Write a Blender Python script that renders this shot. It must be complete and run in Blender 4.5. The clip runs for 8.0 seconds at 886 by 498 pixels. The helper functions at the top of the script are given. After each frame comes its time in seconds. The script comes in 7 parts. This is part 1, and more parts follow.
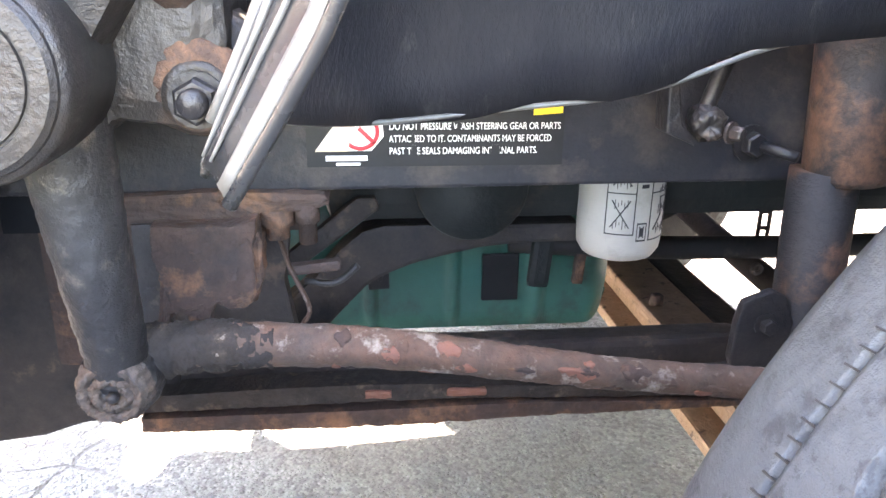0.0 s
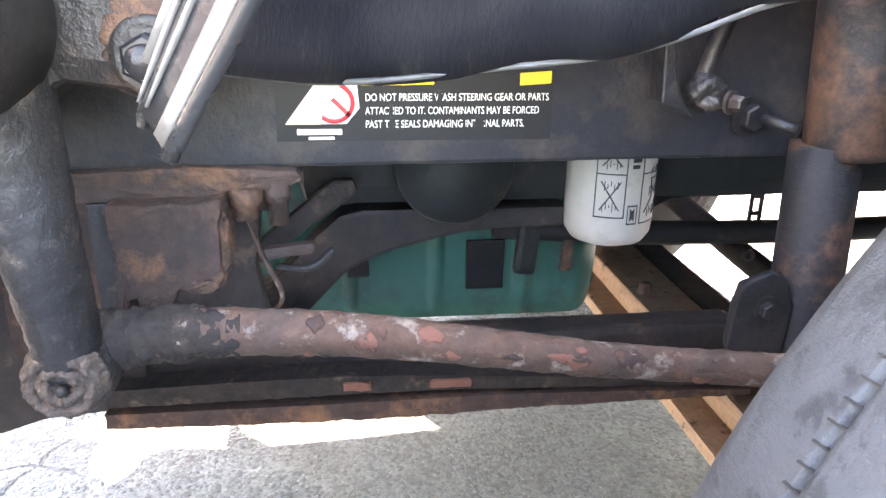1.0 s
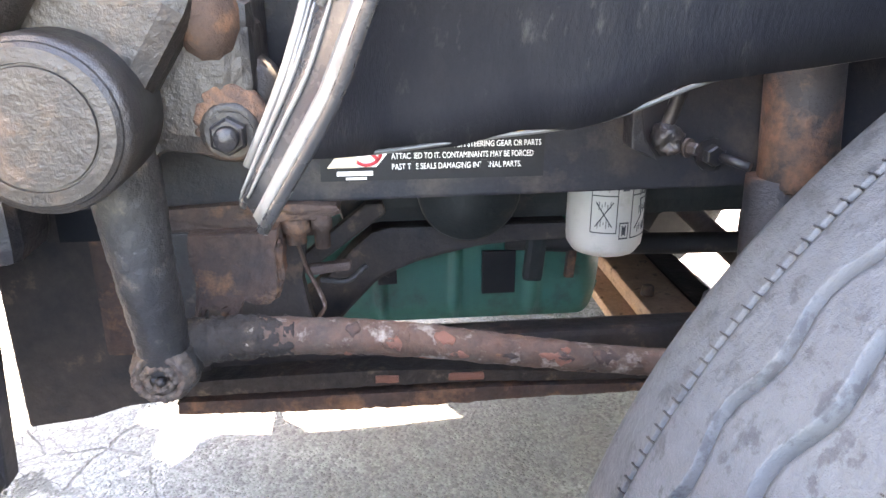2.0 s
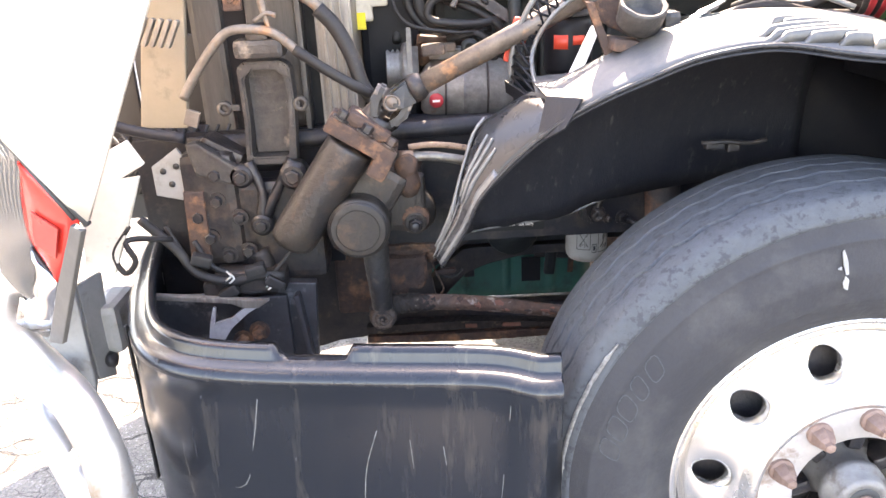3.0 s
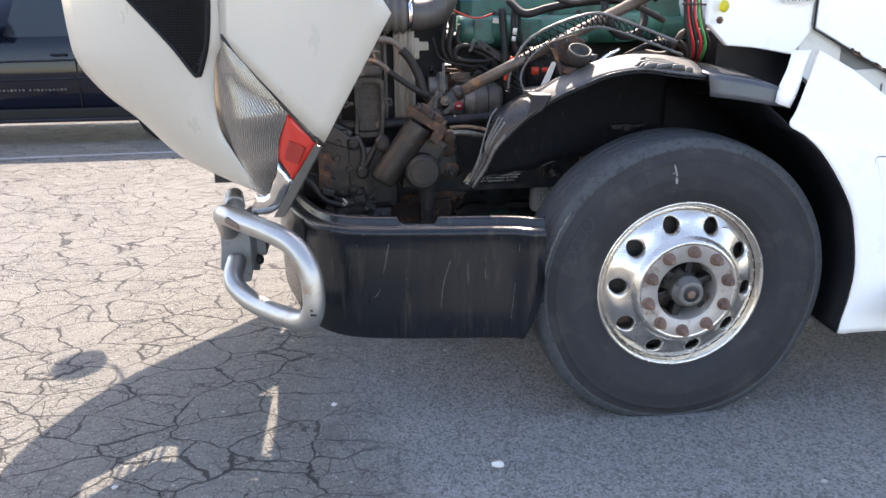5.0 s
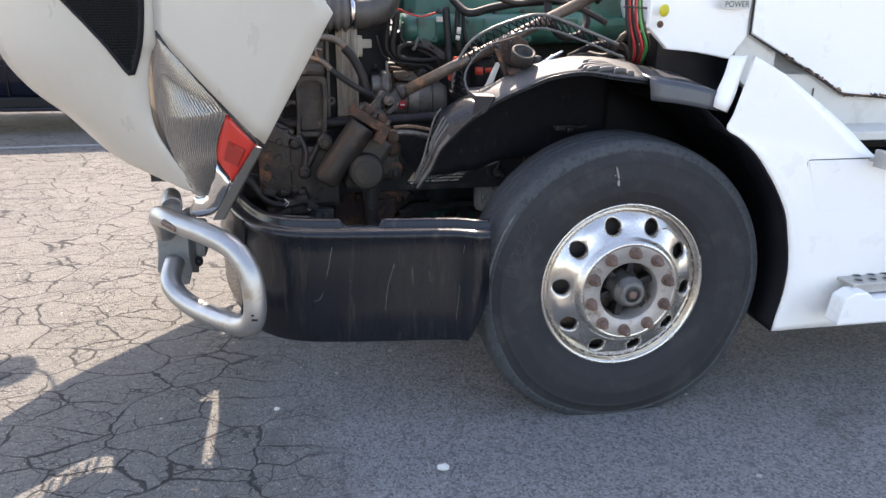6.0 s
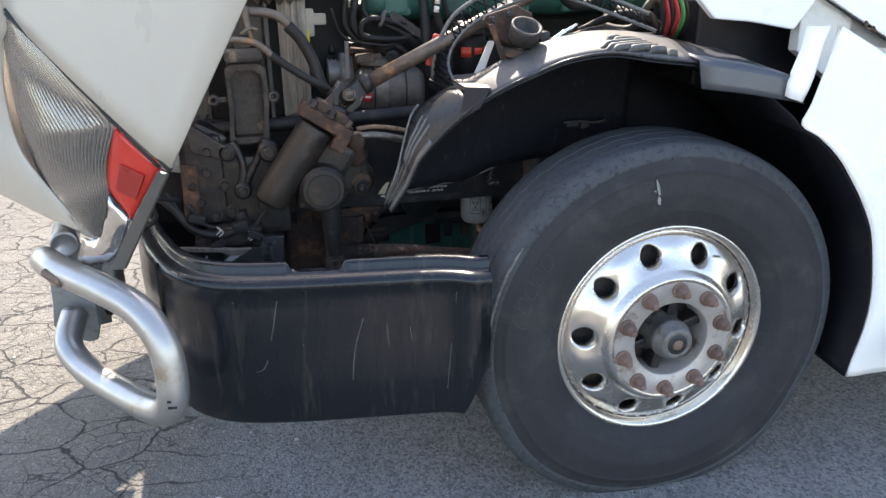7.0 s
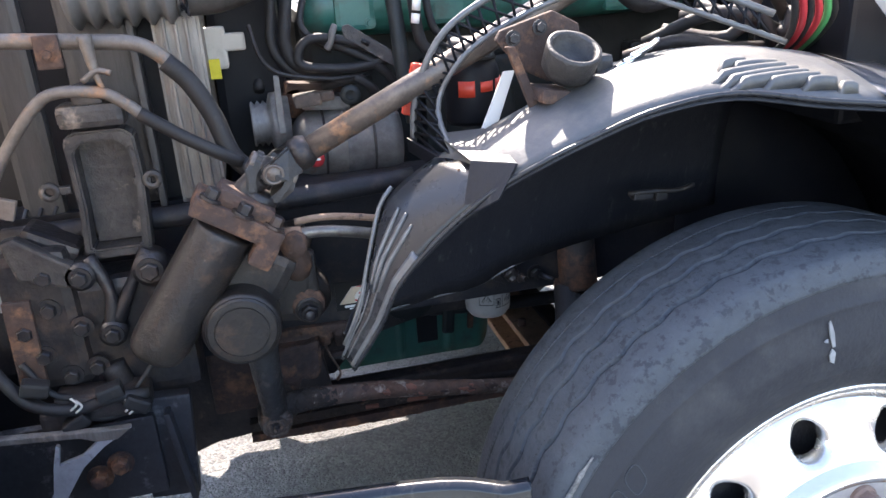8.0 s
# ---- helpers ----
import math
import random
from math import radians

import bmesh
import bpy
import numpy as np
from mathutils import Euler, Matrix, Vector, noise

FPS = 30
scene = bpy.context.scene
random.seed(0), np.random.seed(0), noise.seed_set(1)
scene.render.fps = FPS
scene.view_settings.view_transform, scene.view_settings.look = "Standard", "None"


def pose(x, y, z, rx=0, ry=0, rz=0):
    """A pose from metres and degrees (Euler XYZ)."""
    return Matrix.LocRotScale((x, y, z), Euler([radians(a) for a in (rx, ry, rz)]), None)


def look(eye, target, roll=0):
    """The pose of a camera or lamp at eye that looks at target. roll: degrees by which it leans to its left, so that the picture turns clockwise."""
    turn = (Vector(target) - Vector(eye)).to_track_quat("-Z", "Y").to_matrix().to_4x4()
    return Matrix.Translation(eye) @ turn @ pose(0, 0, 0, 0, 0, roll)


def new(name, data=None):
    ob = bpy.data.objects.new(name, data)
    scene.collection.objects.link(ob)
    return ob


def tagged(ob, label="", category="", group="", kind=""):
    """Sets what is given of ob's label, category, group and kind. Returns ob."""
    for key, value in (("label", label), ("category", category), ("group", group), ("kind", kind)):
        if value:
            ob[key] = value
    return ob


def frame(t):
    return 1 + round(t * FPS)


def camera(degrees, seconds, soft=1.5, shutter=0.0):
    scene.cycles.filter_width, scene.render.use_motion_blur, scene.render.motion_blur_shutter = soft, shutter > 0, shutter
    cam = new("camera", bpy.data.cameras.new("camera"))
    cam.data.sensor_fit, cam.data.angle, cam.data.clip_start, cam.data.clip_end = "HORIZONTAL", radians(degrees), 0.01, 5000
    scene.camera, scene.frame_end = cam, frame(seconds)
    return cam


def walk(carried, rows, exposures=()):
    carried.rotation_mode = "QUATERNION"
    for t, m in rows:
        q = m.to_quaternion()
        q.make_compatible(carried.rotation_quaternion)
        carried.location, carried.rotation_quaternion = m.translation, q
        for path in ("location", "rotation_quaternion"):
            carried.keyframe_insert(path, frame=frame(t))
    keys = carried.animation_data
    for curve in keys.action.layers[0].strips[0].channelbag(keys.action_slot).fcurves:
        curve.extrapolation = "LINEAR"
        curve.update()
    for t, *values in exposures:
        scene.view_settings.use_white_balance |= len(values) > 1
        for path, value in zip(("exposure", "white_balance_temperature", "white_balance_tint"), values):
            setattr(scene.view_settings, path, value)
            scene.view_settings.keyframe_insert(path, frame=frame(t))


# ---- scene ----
cam = camera(60.7, 8.0)
PATH = [
    (0, (-0.628, 0.041, 0.894), (-0.408, 1.913, 0.226), 0.9),
    (0.5, (-0.624, 0.073, 0.862), (-0.385, 1.941, 0.19), 1.1),
    (1, (-0.62, 0.081, 0.864), (-0.359, 1.945, 0.187), 1.0),
    (1.5, (-0.615, 0.075, 0.872), (-0.361, 1.935, 0.182), 0.6),
    (1.7, (-0.617, 0.065, 0.882), (-0.383, 1.927, 0.19), 0.3),
    (2.8, (-0.651, -0.805, 1.311), (-0.62, 1.068, 0.611), -2.1),
    (3, (-0.696, -1.0, 1.384), (-0.678, 0.858, 0.645), -2.6),
    (3.5, (-0.854, -1.554, 1.372), (-0.853, 0.316, 0.664), -2.4),
    (4, (-0.896, -1.944, 1.396), (-0.862, -0.059, 0.728), -2.1),
    (4.5, (-1.026, -2.213, 1.407), (-0.911, -0.313, 0.795), -1.6),
    (5.8, (-1.148, -2.29, 1.447), (-0.789, -0.416, 0.846), 0.5),
    (6, (-1.111, -2.244, 1.45), (-0.743, -0.381, 0.823), 0.5),
    (6.5, (-1.005, -1.968, 1.421), (-0.611, -0.125, 0.752), 0.2),
    (7, (-0.998, -1.583, 1.423), (-0.574, 0.244, 0.727), -0.6),
    (7.5, (-0.92, -1.172, 1.427), (-0.477, 0.64, 0.703), -1.9),
    (8, (-0.784, -0.707, 1.417), (-0.356, 1.108, 0.694), -3.3),
]
walk(cam, [(t, look(eye, target, roll)) for t, eye, target, roll in PATH],
     [(t, e, k, g) for t, e, k, g in ((0, 5.5, 8300, 20), (1.7, 5.5, 8300, 20), (2.8, 4.15, 8400, 22), (3.2, 3.85, 8400, 22), (3.5, 3.05, 8250, 24), (4.0, 2.5, 7500, 12), (4.5, 2.35, 7350, 16), (6.0, 2.0, 7550, 18), (7.0, 2.2, 7400, 14), (7.5, 2.4, 7150, 15), (8.0, 2.95, 6850, 17))])

# ---- light ----
SUN_EL, SUN_AZ = radians(48), radians(0)
world = bpy.data.worlds.new("world")
scene.world = world
world.use_nodes = True
_n, _l = world.node_tree.nodes, world.node_tree.links
sky = _n.new("ShaderNodeTexSky")
sky.sky_type, sky.sun_disc, sky.sun_elevation, sky.sun_rotation = "NISHITA", False, SUN_EL, SUN_AZ
_l.new(sky.outputs["Color"], _n["Background"].inputs["Color"])
_n["Background"].inputs["Strength"].default_value = 0.15
sun_data = bpy.data.lights.new("sun", "SUN")
sun_data.energy, sun_data.angle, sun_data.color = 3.05, radians(0.53), (1.0, 0.95, 0.87)
sun = new("sun", sun_data)
SUN_DIR = Vector((math.sin(SUN_AZ) * math.cos(SUN_EL), math.cos(SUN_AZ) * math.cos(SUN_EL), math.sin(SUN_EL)))
sun.matrix_world = look(SUN_DIR * 30, (0, 0, 0))


# ---- materials ----
def mat(name, base, rough=0.6, metal=0.0, second=None, scale=6.0, amount=0.5, spots=None, spot_scale=2.5, spot_at=0.55,
        bump=0.15, bump_scale=60.0, grain=0.15, coat=0.0, stretch=(1, 1, 1), rough_var=0.12, spot_soft=0.12, objvar=0.0, spec=0.5):
    """A worn surface: two tones, blotches of a third with their own edge, fine relief and uneven gloss."""
    m = bpy.data.materials.new(name)
    m.use_nodes = True
    n, l = m.node_tree.nodes, m.node_tree.links
    b = n["Principled BSDF"]
    co = n.new("ShaderNodeTexCoord")
    mp = n.new("ShaderNodeMapping")
    mp.inputs["Scale"].default_value = stretch
    l.new(co.outputs["Object"], mp.inputs["Vector"])

    def noise_tex(s, detail=5.0, r=0.6):
        t = n.new("ShaderNodeTexNoise")
        t.inputs["Scale"].default_value, t.inputs["Detail"].default_value, t.inputs["Roughness"].default_value = s, detail, r
        l.new(mp.outputs["Vector"], t.inputs["Vector"])
        return t.outputs["Fac"]

    def ramp(fac, lo, hi):
        r = n.new("ShaderNodeMapRange")
        r.inputs["From Min"].default_value, r.inputs["From Max"].default_value = lo, hi
        l.new(fac, r.inputs["Value"])
        return r.outputs["Result"]

    def mix(fac, a, c):
        x = n.new("ShaderNodeMix")
        x.data_type = "RGBA"
        l.new(fac, x.inputs["Factor"])
        for sock, v in ((x.inputs["A"], a), (x.inputs["B"], c)):
            if isinstance(v, tuple):
                sock.default_value = (*v, 1)
            else:
                l.new(v, sock)
        return x.outputs["Result"]

    second = second or tuple(c * 0.7 for c in base)
    f1 = ramp(noise_tex(scale, 9.0, 0.72), 0.5 - 0.25 / max(amount, 0.05) * 0.5, 0.5 + 0.25 / max(amount, 0.05) * 0.5)
    col = mix(f1, base, second)
    if spots:
        fs = ramp(noise_tex(spot_scale, 8.0, 0.68), spot_at - spot_soft / 2, spot_at + spot_soft / 2)
        col = mix(fs, col, spots)
    fine = noise_tex(bump_scale, 4.0, 0.7)
    dark = n.new("ShaderNodeMapRange")
    dark.inputs["To Min"].default_value, dark.inputs["To Max"].default_value = 1 - grain, 1 + grain
    l.new(fine, dark.inputs["Value"])
    hsv = n.new("ShaderNodeHueSaturation")
    l.new(col, hsv.inputs["Color"])
    if objvar:
        oi = n.new("ShaderNodeObjectInfo")
        ov = n.new("ShaderNodeMapRange")
        ov.inputs["To Min"].default_value, ov.inputs["To Max"].default_value = 1 - objvar, 1 + objvar
        l.new(oi.outputs["Random"], ov.inputs["Value"])
        mu = n.new("ShaderNodeMath")
        mu.operation = "MULTIPLY"
        l.new(ov.outputs["Result"], mu.inputs[0])
        l.new(dark.outputs["Result"], mu.inputs[1])
        l.new(mu.outputs["Value"], hsv.inputs["Value"])
    else:
        l.new(dark.outputs["Result"], hsv.inputs["Value"])
    l.new(hsv.outputs["Color"], b.inputs["Base Color"])
    rr = n.new("ShaderNodeMapRange")
    rr.inputs["To Min"].default_value, rr.inputs["To Max"].default_value = max(rough - rough_var, 0.03), min(rough + rough_var, 1)
    l.new(noise_tex(scale * 2.3), rr.inputs["Value"])
    l.new(rr.outputs["Result"], b.inputs["Roughness"])
    b.inputs["Metallic"].default_value, b.inputs["Coat Weight"].default_value = metal, coat
    b.inputs["Coat Roughness"].default_value = 0.08
    b.inputs["Specular IOR Level"].default_value = spec
    if bump:
        bp = n.new("ShaderNodeBump")
        bp.inputs["Strength"].default_value, bp.inputs["Distance"].default_value = bump, 0.004
        l.new(fine, bp.inputs["Height"])
        l.new(bp.outputs["Normal"], b.inputs["Normal"])
    return m


RUBBER = mat("tyre_rubber", (0.0205, 0.0205, 0.0235), 0.70, second=(0.030, 0.0298, 0.032), scale=9, spots=(0.056, 0.054, 0.052), spot_scale=8, spot_at=0.645, spot_soft=0.28, bump=0.4, bump_scale=120, spec=0.3)
TREAD = mat("worn_tread_rubber", (0.042, 0.0458, 0.0505), 0.68, second=(0.054, 0.0585, 0.063), scale=18, amount=0.8, spots=(0.026, 0.0285, 0.032), spot_scale=62, spot_at=0.565, spot_soft=0.07, bump=0.6, bump_scale=70, grain=0.22, spec=0.35)
ALLOY = mat("polished_aluminium", (0.69, 0.645, 0.585), 0.26, 0.92, second=(0.58, 0.535, 0.485), scale=7, spots=(0.55, 0.49, 0.42), spot_scale=12, spot_at=0.64, bump=0.05, grain=0.05, rough_var=0.09)
HUB_FACE = mat("dusty_aluminium", (0.48, 0.44, 0.41), 0.42, 0.35, second=(0.34, 0.30, 0.27), scale=20, spots=(0.20, 0.135, 0.10), spot_scale=16, spot_at=0.62, bump=0.1, grain=0.12)
RUST_NUT = mat("rusty_nut", (0.155, 0.090, 0.068), 0.72, 0.3, second=(0.25, 0.165, 0.13), scale=60, bump=0.3, bump_scale=200, objvar=0.2)
GREY_CAST = mat("grey_cast_hub", (0.20, 0.19, 0.178), 0.55, 0.4, second=(0.12, 0.112, 0.105), scale=25, spots=(0.085, 0.068, 0.056), spot_scale=22, spot_at=0.60, bump=0.3, bump_scale=150)
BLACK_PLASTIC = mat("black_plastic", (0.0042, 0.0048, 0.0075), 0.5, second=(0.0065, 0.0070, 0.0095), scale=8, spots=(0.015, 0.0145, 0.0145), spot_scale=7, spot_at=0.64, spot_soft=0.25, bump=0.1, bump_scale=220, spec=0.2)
# also the liner's underside and step face, whose shade it carries as colour
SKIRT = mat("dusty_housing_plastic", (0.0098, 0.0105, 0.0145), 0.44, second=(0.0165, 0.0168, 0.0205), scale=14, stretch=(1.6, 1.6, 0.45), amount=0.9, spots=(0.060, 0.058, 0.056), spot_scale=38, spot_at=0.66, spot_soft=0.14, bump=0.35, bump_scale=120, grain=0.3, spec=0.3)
BUMPER_BLACK = mat("bumper_black", (0.0072, 0.0088, 0.0122), 0.24, second=(0.0120, 0.0132, 0.0158), scale=16, stretch=(1, 1, 0.12), amount=0.6, spots=(0.052, 0.045, 0.037), spot_scale=30, spot_at=0.665, spot_soft=0.22, bump=0.08, bump_scale=120, rough_var=0.08, spec=0.38)
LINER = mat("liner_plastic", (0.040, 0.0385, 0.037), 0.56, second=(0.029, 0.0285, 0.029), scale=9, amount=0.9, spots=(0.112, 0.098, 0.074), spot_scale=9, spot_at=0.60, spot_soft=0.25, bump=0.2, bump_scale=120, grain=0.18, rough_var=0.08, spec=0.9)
PAD = mat("grey_pad_plastic", (0.050, 0.053, 0.062), 0.34, second=(0.066, 0.069, 0.077), scale=10, spots=(0.10, 0.10, 0.10), spot_scale=20, spot_at=0.68, bump=0.1, spec=0.6)
STRIP = mat("glossy_strip_plastic", (0.0165, 0.0172, 0.0195), 0.28, second=(0.023, 0.0232, 0.0245), scale=12, spots=(0.055, 0.052, 0.047), spot_scale=26, spot_at=0.67, spot_soft=0.18, bump=0.08, bump_scale=150, rough_var=0.06, spec=0.35)
# pale tone puts the sun on ribs and rims into their colour
RIB = mat("pale_lit_edge", (0.115, 0.114, 0.110), 0.32, second=(0.065, 0.064, 0.063), scale=40, amount=0.8, bump=0.15, spec=0.6)
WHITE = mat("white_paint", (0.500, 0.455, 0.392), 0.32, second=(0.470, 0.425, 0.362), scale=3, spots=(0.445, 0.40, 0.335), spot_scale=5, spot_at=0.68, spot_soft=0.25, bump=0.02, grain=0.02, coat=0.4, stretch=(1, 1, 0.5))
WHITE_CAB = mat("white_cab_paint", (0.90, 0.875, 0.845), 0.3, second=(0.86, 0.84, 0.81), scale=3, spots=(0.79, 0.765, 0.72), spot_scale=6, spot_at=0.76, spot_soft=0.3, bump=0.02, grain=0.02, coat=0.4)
WHITE_DIRTY = mat("dirty_white_plastic", (0.55, 0.53, 0.48), 0.5, second=(0.42, 0.40, 0.35), scale=9, spots=(0.22, 0.19, 0.15), spot_scale=8, spot_at=0.64, bump=0.06, grain=0.06)
SILL = mat("cream_sill_paint", (0.66, 0.635, 0.585), 0.45, second=(0.60, 0.575, 0.525), scale=6, spots=(0.45, 0.42, 0.37), spot_scale=9, spot_at=0.70, spot_soft=0.3, bump=0.03, grain=0.04)
TRIM_GREY = mat("grey_trim", (0.060, 0.055, 0.050), 0.5, second=(0.095, 0.086, 0.076), scale=14, bump=0.08)
BLACK_SEAL = mat("black_rubber_seal", (0.018, 0.018, 0.018), 0.6, bump=0.08)
GALV = mat("painted_silver_tube", (0.47, 0.455, 0.435), 0.34, 0.75, second=(0.39, 0.372, 0.35), scale=9, spots=(0.36, 0.29, 0.22), spot_scale=12, spot_at=0.64, bump=0.08, grain=0.08)
PLATE_GREY = mat("grey_plate_paint", (0.24, 0.24, 0.24), 0.55, 0.1, second=(0.19, 0.19, 0.185), scale=12, spots=(0.13, 0.11, 0.095), spot_scale=14, spot_at=0.64, bump=0.1)
RUST = mat("rusty_steel", (0.084, 0.049, 0.036), 0.8, 0.1, second=(0.038, 0.030, 0.028), scale=17, amount=0.7, spots=(0.23, 0.115, 0.062), spot_scale=19, spot_at=0.605, spot_soft=0.2, bump=0.8, bump_scale=75, grain=0.4, spec=0.3)
RUST_TAN = mat("tan_rust", (0.30, 0.195, 0.135), 0.85, 0.0, second=(0.215, 0.135, 0.092), scale=22, amount=0.9, spots=(0.075, 0.050, 0.038), spot_scale=38, spot_at=0.62, spot_soft=0.08, bump=0.7, bump_scale=110, grain=0.3)
ROD = mat("flaking_rod", (0.070, 0.052, 0.042), 0.75, 0.1, second=(0.118, 0.064, 0.043), scale=13, amount=1.0, spots=(0.27, 0.225, 0.185), spot_scale=30, spot_at=0.61, spot_soft=0.10, bump=1.0, bump_scale=55, grain=0.55, spec=0.3)
CAKED = mat("caked_oily_dirt", (0.040, 0.031, 0.025), 0.8, 0.0, second=(0.024, 0.020, 0.018), scale=26, amount=0.9, spots=(0.11, 0.078, 0.055), spot_scale=30, spot_at=0.65, spot_soft=0.12, bump=1.0, bump_scale=70, grain=0.5, spec=0.25)
RED_FLAKE = mat("red_rust_flake", (0.21, 0.082, 0.050), 0.8, second=(0.14, 0.062, 0.042), scale=60, amount=0.8, spots=(0.055, 0.040, 0.036), spot_scale=50, spot_at=0.62, bump=0.6)
GREASE = mat("greasy_black_steel", (0.015, 0.0145, 0.0165), 0.6, 0.1, second=(0.048, 0.038, 0.033), scale=12, amount=0.8, spots=(0.13, 0.085, 0.062), spot_scale=12, spot_at=0.65, bump=0.6, bump_scale=55, grain=0.35, spec=0.35)
ARM = mat("scuffed_arm_paint", (0.032, 0.0295, 0.0285), 0.52, 0.12, second=(0.018, 0.0165, 0.0165), scale=14, amount=0.8, spots=(0.125, 0.100, 0.078), spot_scale=40, spot_at=0.66, spot_soft=0.16, bump=0.8, bump_scale=65, grain=0.5, spec=0.5)
GEAR_DUST = mat("dusty_gear_casting", (0.0275, 0.0215, 0.0170), 0.46, 0.1, second=(0.0110, 0.0106, 0.0118), scale=11, amount=0.85, spots=(0.095, 0.054, 0.034), spot_scale=12, spot_at=0.65, spot_soft=0.2, bump=0.55, bump_scale=70, grain=0.5, rough_var=0.18, spec=0.45)
DIRTY_PLATE = mat("dirty_grey_plate", (0.036, 0.036, 0.041), 0.55, 0.15, second=(0.022, 0.021, 0.023), scale=11, amount=0.9, spots=(0.17, 0.165, 0.165), spot_scale=17, spot_at=0.64, spot_soft=0.15, bump=0.3, bump_scale=90, grain=0.3)
RUST_DULL = mat("dull_caked_rust", (0.098, 0.070, 0.050), 0.8, 0.0, second=(0.052, 0.040, 0.034), scale=34, amount=0.9, spots=(0.185, 0.128, 0.088), spot_scale=36, spot_at=0.62, spot_soft=0.14, bump=0.8, bump_scale=90, grain=0.45)
SHOCK = mat("brown_shock_tube", (0.020, 0.019, 0.021), 0.6, 0.15, second=(0.030, 0.026, 0.025), scale=12, amount=0.7, spots=(0.115, 0.058, 0.038), spot_scale=10, spot_at=0.565, spot_soft=0.12, bump=0.6, bump_scale=80, grain=0.35, spec=0.35)
GEARBOX = mat("dirty_cast_iron", (0.0092, 0.0098, 0.0135), 0.40, 0.15, second=(0.028, 0.0240, 0.0225), scale=15, amount=0.9, spots=(0.085, 0.054, 0.040), spot_scale=11, spot_at=0.635, spot_soft=0.22, bump=0.5, bump_scale=60, grain=0.5, spec=0.42)
CAST_BRACKET = mat("dusty_cast_bracket", (0.050, 0.044, 0.039), 0.55, 0.15, second=(0.014, 0.0135, 0.015), scale=20, amount=0.95, spots=(0.20, 0.162, 0.128), spot_scale=18, spot_at=0.65, bump=0.8, bump_scale=60, grain=0.4)
RAIL = mat("frame_rail_black", (0.0105, 0.0110, 0.0155), 0.5, 0.1, second=(0.020, 0.0190, 0.021), scale=9, amount=0.9, spots=(0.060, 0.047, 0.039), spot_scale=13, spot_at=0.63, spot_soft=0.22, bump=0.35, bump_scale=100, grain=0.25, spec=0.3)
RAD = mat("radiator_tank", (0.088, 0.082, 0.076), 0.5, 0.3, second=(0.052, 0.048, 0.045), scale=8, stretch=(3, 3, 0.4), amount=0.9, spots=(0.036, 0.031, 0.028), spot_scale=8, spot_at=0.60, bump=0.2, grain=0.22)
RAD_BRIGHT = mat("bright_aluminium", (0.25, 0.228, 0.20), 0.46, 0.4, second=(0.115, 0.10, 0.088), scale=9, stretch=(3.5, 3.5, 0.5), amount=0.95, spots=(0.34, 0.29, 0.235), spot_scale=9, spot_at=0.65, bump=0.2, grain=0.2)
PIPE = mat("dull_pipe", (0.165, 0.142, 0.122), 0.55, 0.35, second=(0.095, 0.078, 0.064), scale=18, amount=0.9, spots=(0.29, 0.155, 0.08), spot_scale=12, spot_at=0.62, bump=0.4, bump_scale=70, grain=0.3)
GREEN = mat("green_engine_paint", (0.026, 0.130, 0.098), 0.42, second=(0.018, 0.09, 0.072), scale=6, spots=(0.030, 0.045, 0.038), spot_scale=12, spot_at=0.62, spot_soft=0.2, bump=0.12, grain=0.12)
ENGINE_DARK = mat("oily_engine_iron", (0.012, 0.016, 0.017), 0.55, 0.2, second=(0.026, 0.028, 0.027), scale=10, spots=(0.06, 0.045, 0.035), spot_scale=9, spot_at=0.64, bump=0.4, bump_scale=60, grain=0.25, spec=0.3)
ALT = mat("alternator_casting", (0.185, 0.180, 0.172), 0.5, 0.35, second=(0.095, 0.091, 0.086), scale=18, amount=0.9, spots=(0.14, 0.09, 0.065), spot_scale=14, spot_at=0.64, bump=0.4, bump_scale=80, grain=0.35)
SHAFT = mat("bare_rusty_shaft", (0.145, 0.118, 0.098), 0.42, 0.4, second=(0.075, 0.060, 0.052), scale=20, amount=0.9, spots=(0.30, 0.165, 0.095), spot_scale=14, spot_at=0.63, bump=0.35, bump_scale=90, grain=0.35)
HOSE = mat("hose_rubber", (0.010, 0.010, 0.0118), 0.58, second=(0.021, 0.0195, 0.0185), scale=12, spots=(0.045, 0.038, 0.032), spot_scale=20, spot_at=0.66, bump=0.2, bump_scale=140, spec=0.3)
BOOT = mat("dusty_boot_rubber", (0.075, 0.072, 0.068), 0.7, second=(0.11, 0.105, 0.10), scale=14, bump=0.15)
RED = mat("red_plastic", (0.55, 0.05, 0.025), 0.4, bump=0.05)
RED_LABEL = mat("red_sticker", (0.42, 0.03, 0.04), 0.45, bump=0.03)
RED_DARK = mat("dark_red_core", (0.36, 0.022, 0.018), 0.3, bump=0.02)
FILTER = mat("cream_filter_can", (0.53, 0.485, 0.415), 0.42, second=(0.45, 0.41, 0.35), scale=9, spots=(0.30, 0.27, 0.22), spot_scale=14, spot_at=0.68, spot_soft=0.25, bump=0.04, grain=0.06)
INK = mat("black_print", (0.03, 0.03, 0.035), 0.5, bump=0)
LABEL_BLACK = mat("label_black", (0.009, 0.009, 0.010), 0.5, second=(0.014, 0.014, 0.015), scale=20, bump=0.04, spec=0.25)
LABEL_WHITE = mat("label_white", (0.74, 0.72, 0.68), 0.5, second=(0.62, 0.58, 0.52), scale=30, bump=0.03)
LABEL_TAN = mat("label_back_tan", (0.62, 0.50, 0.36), 0.6, bump=0.04)
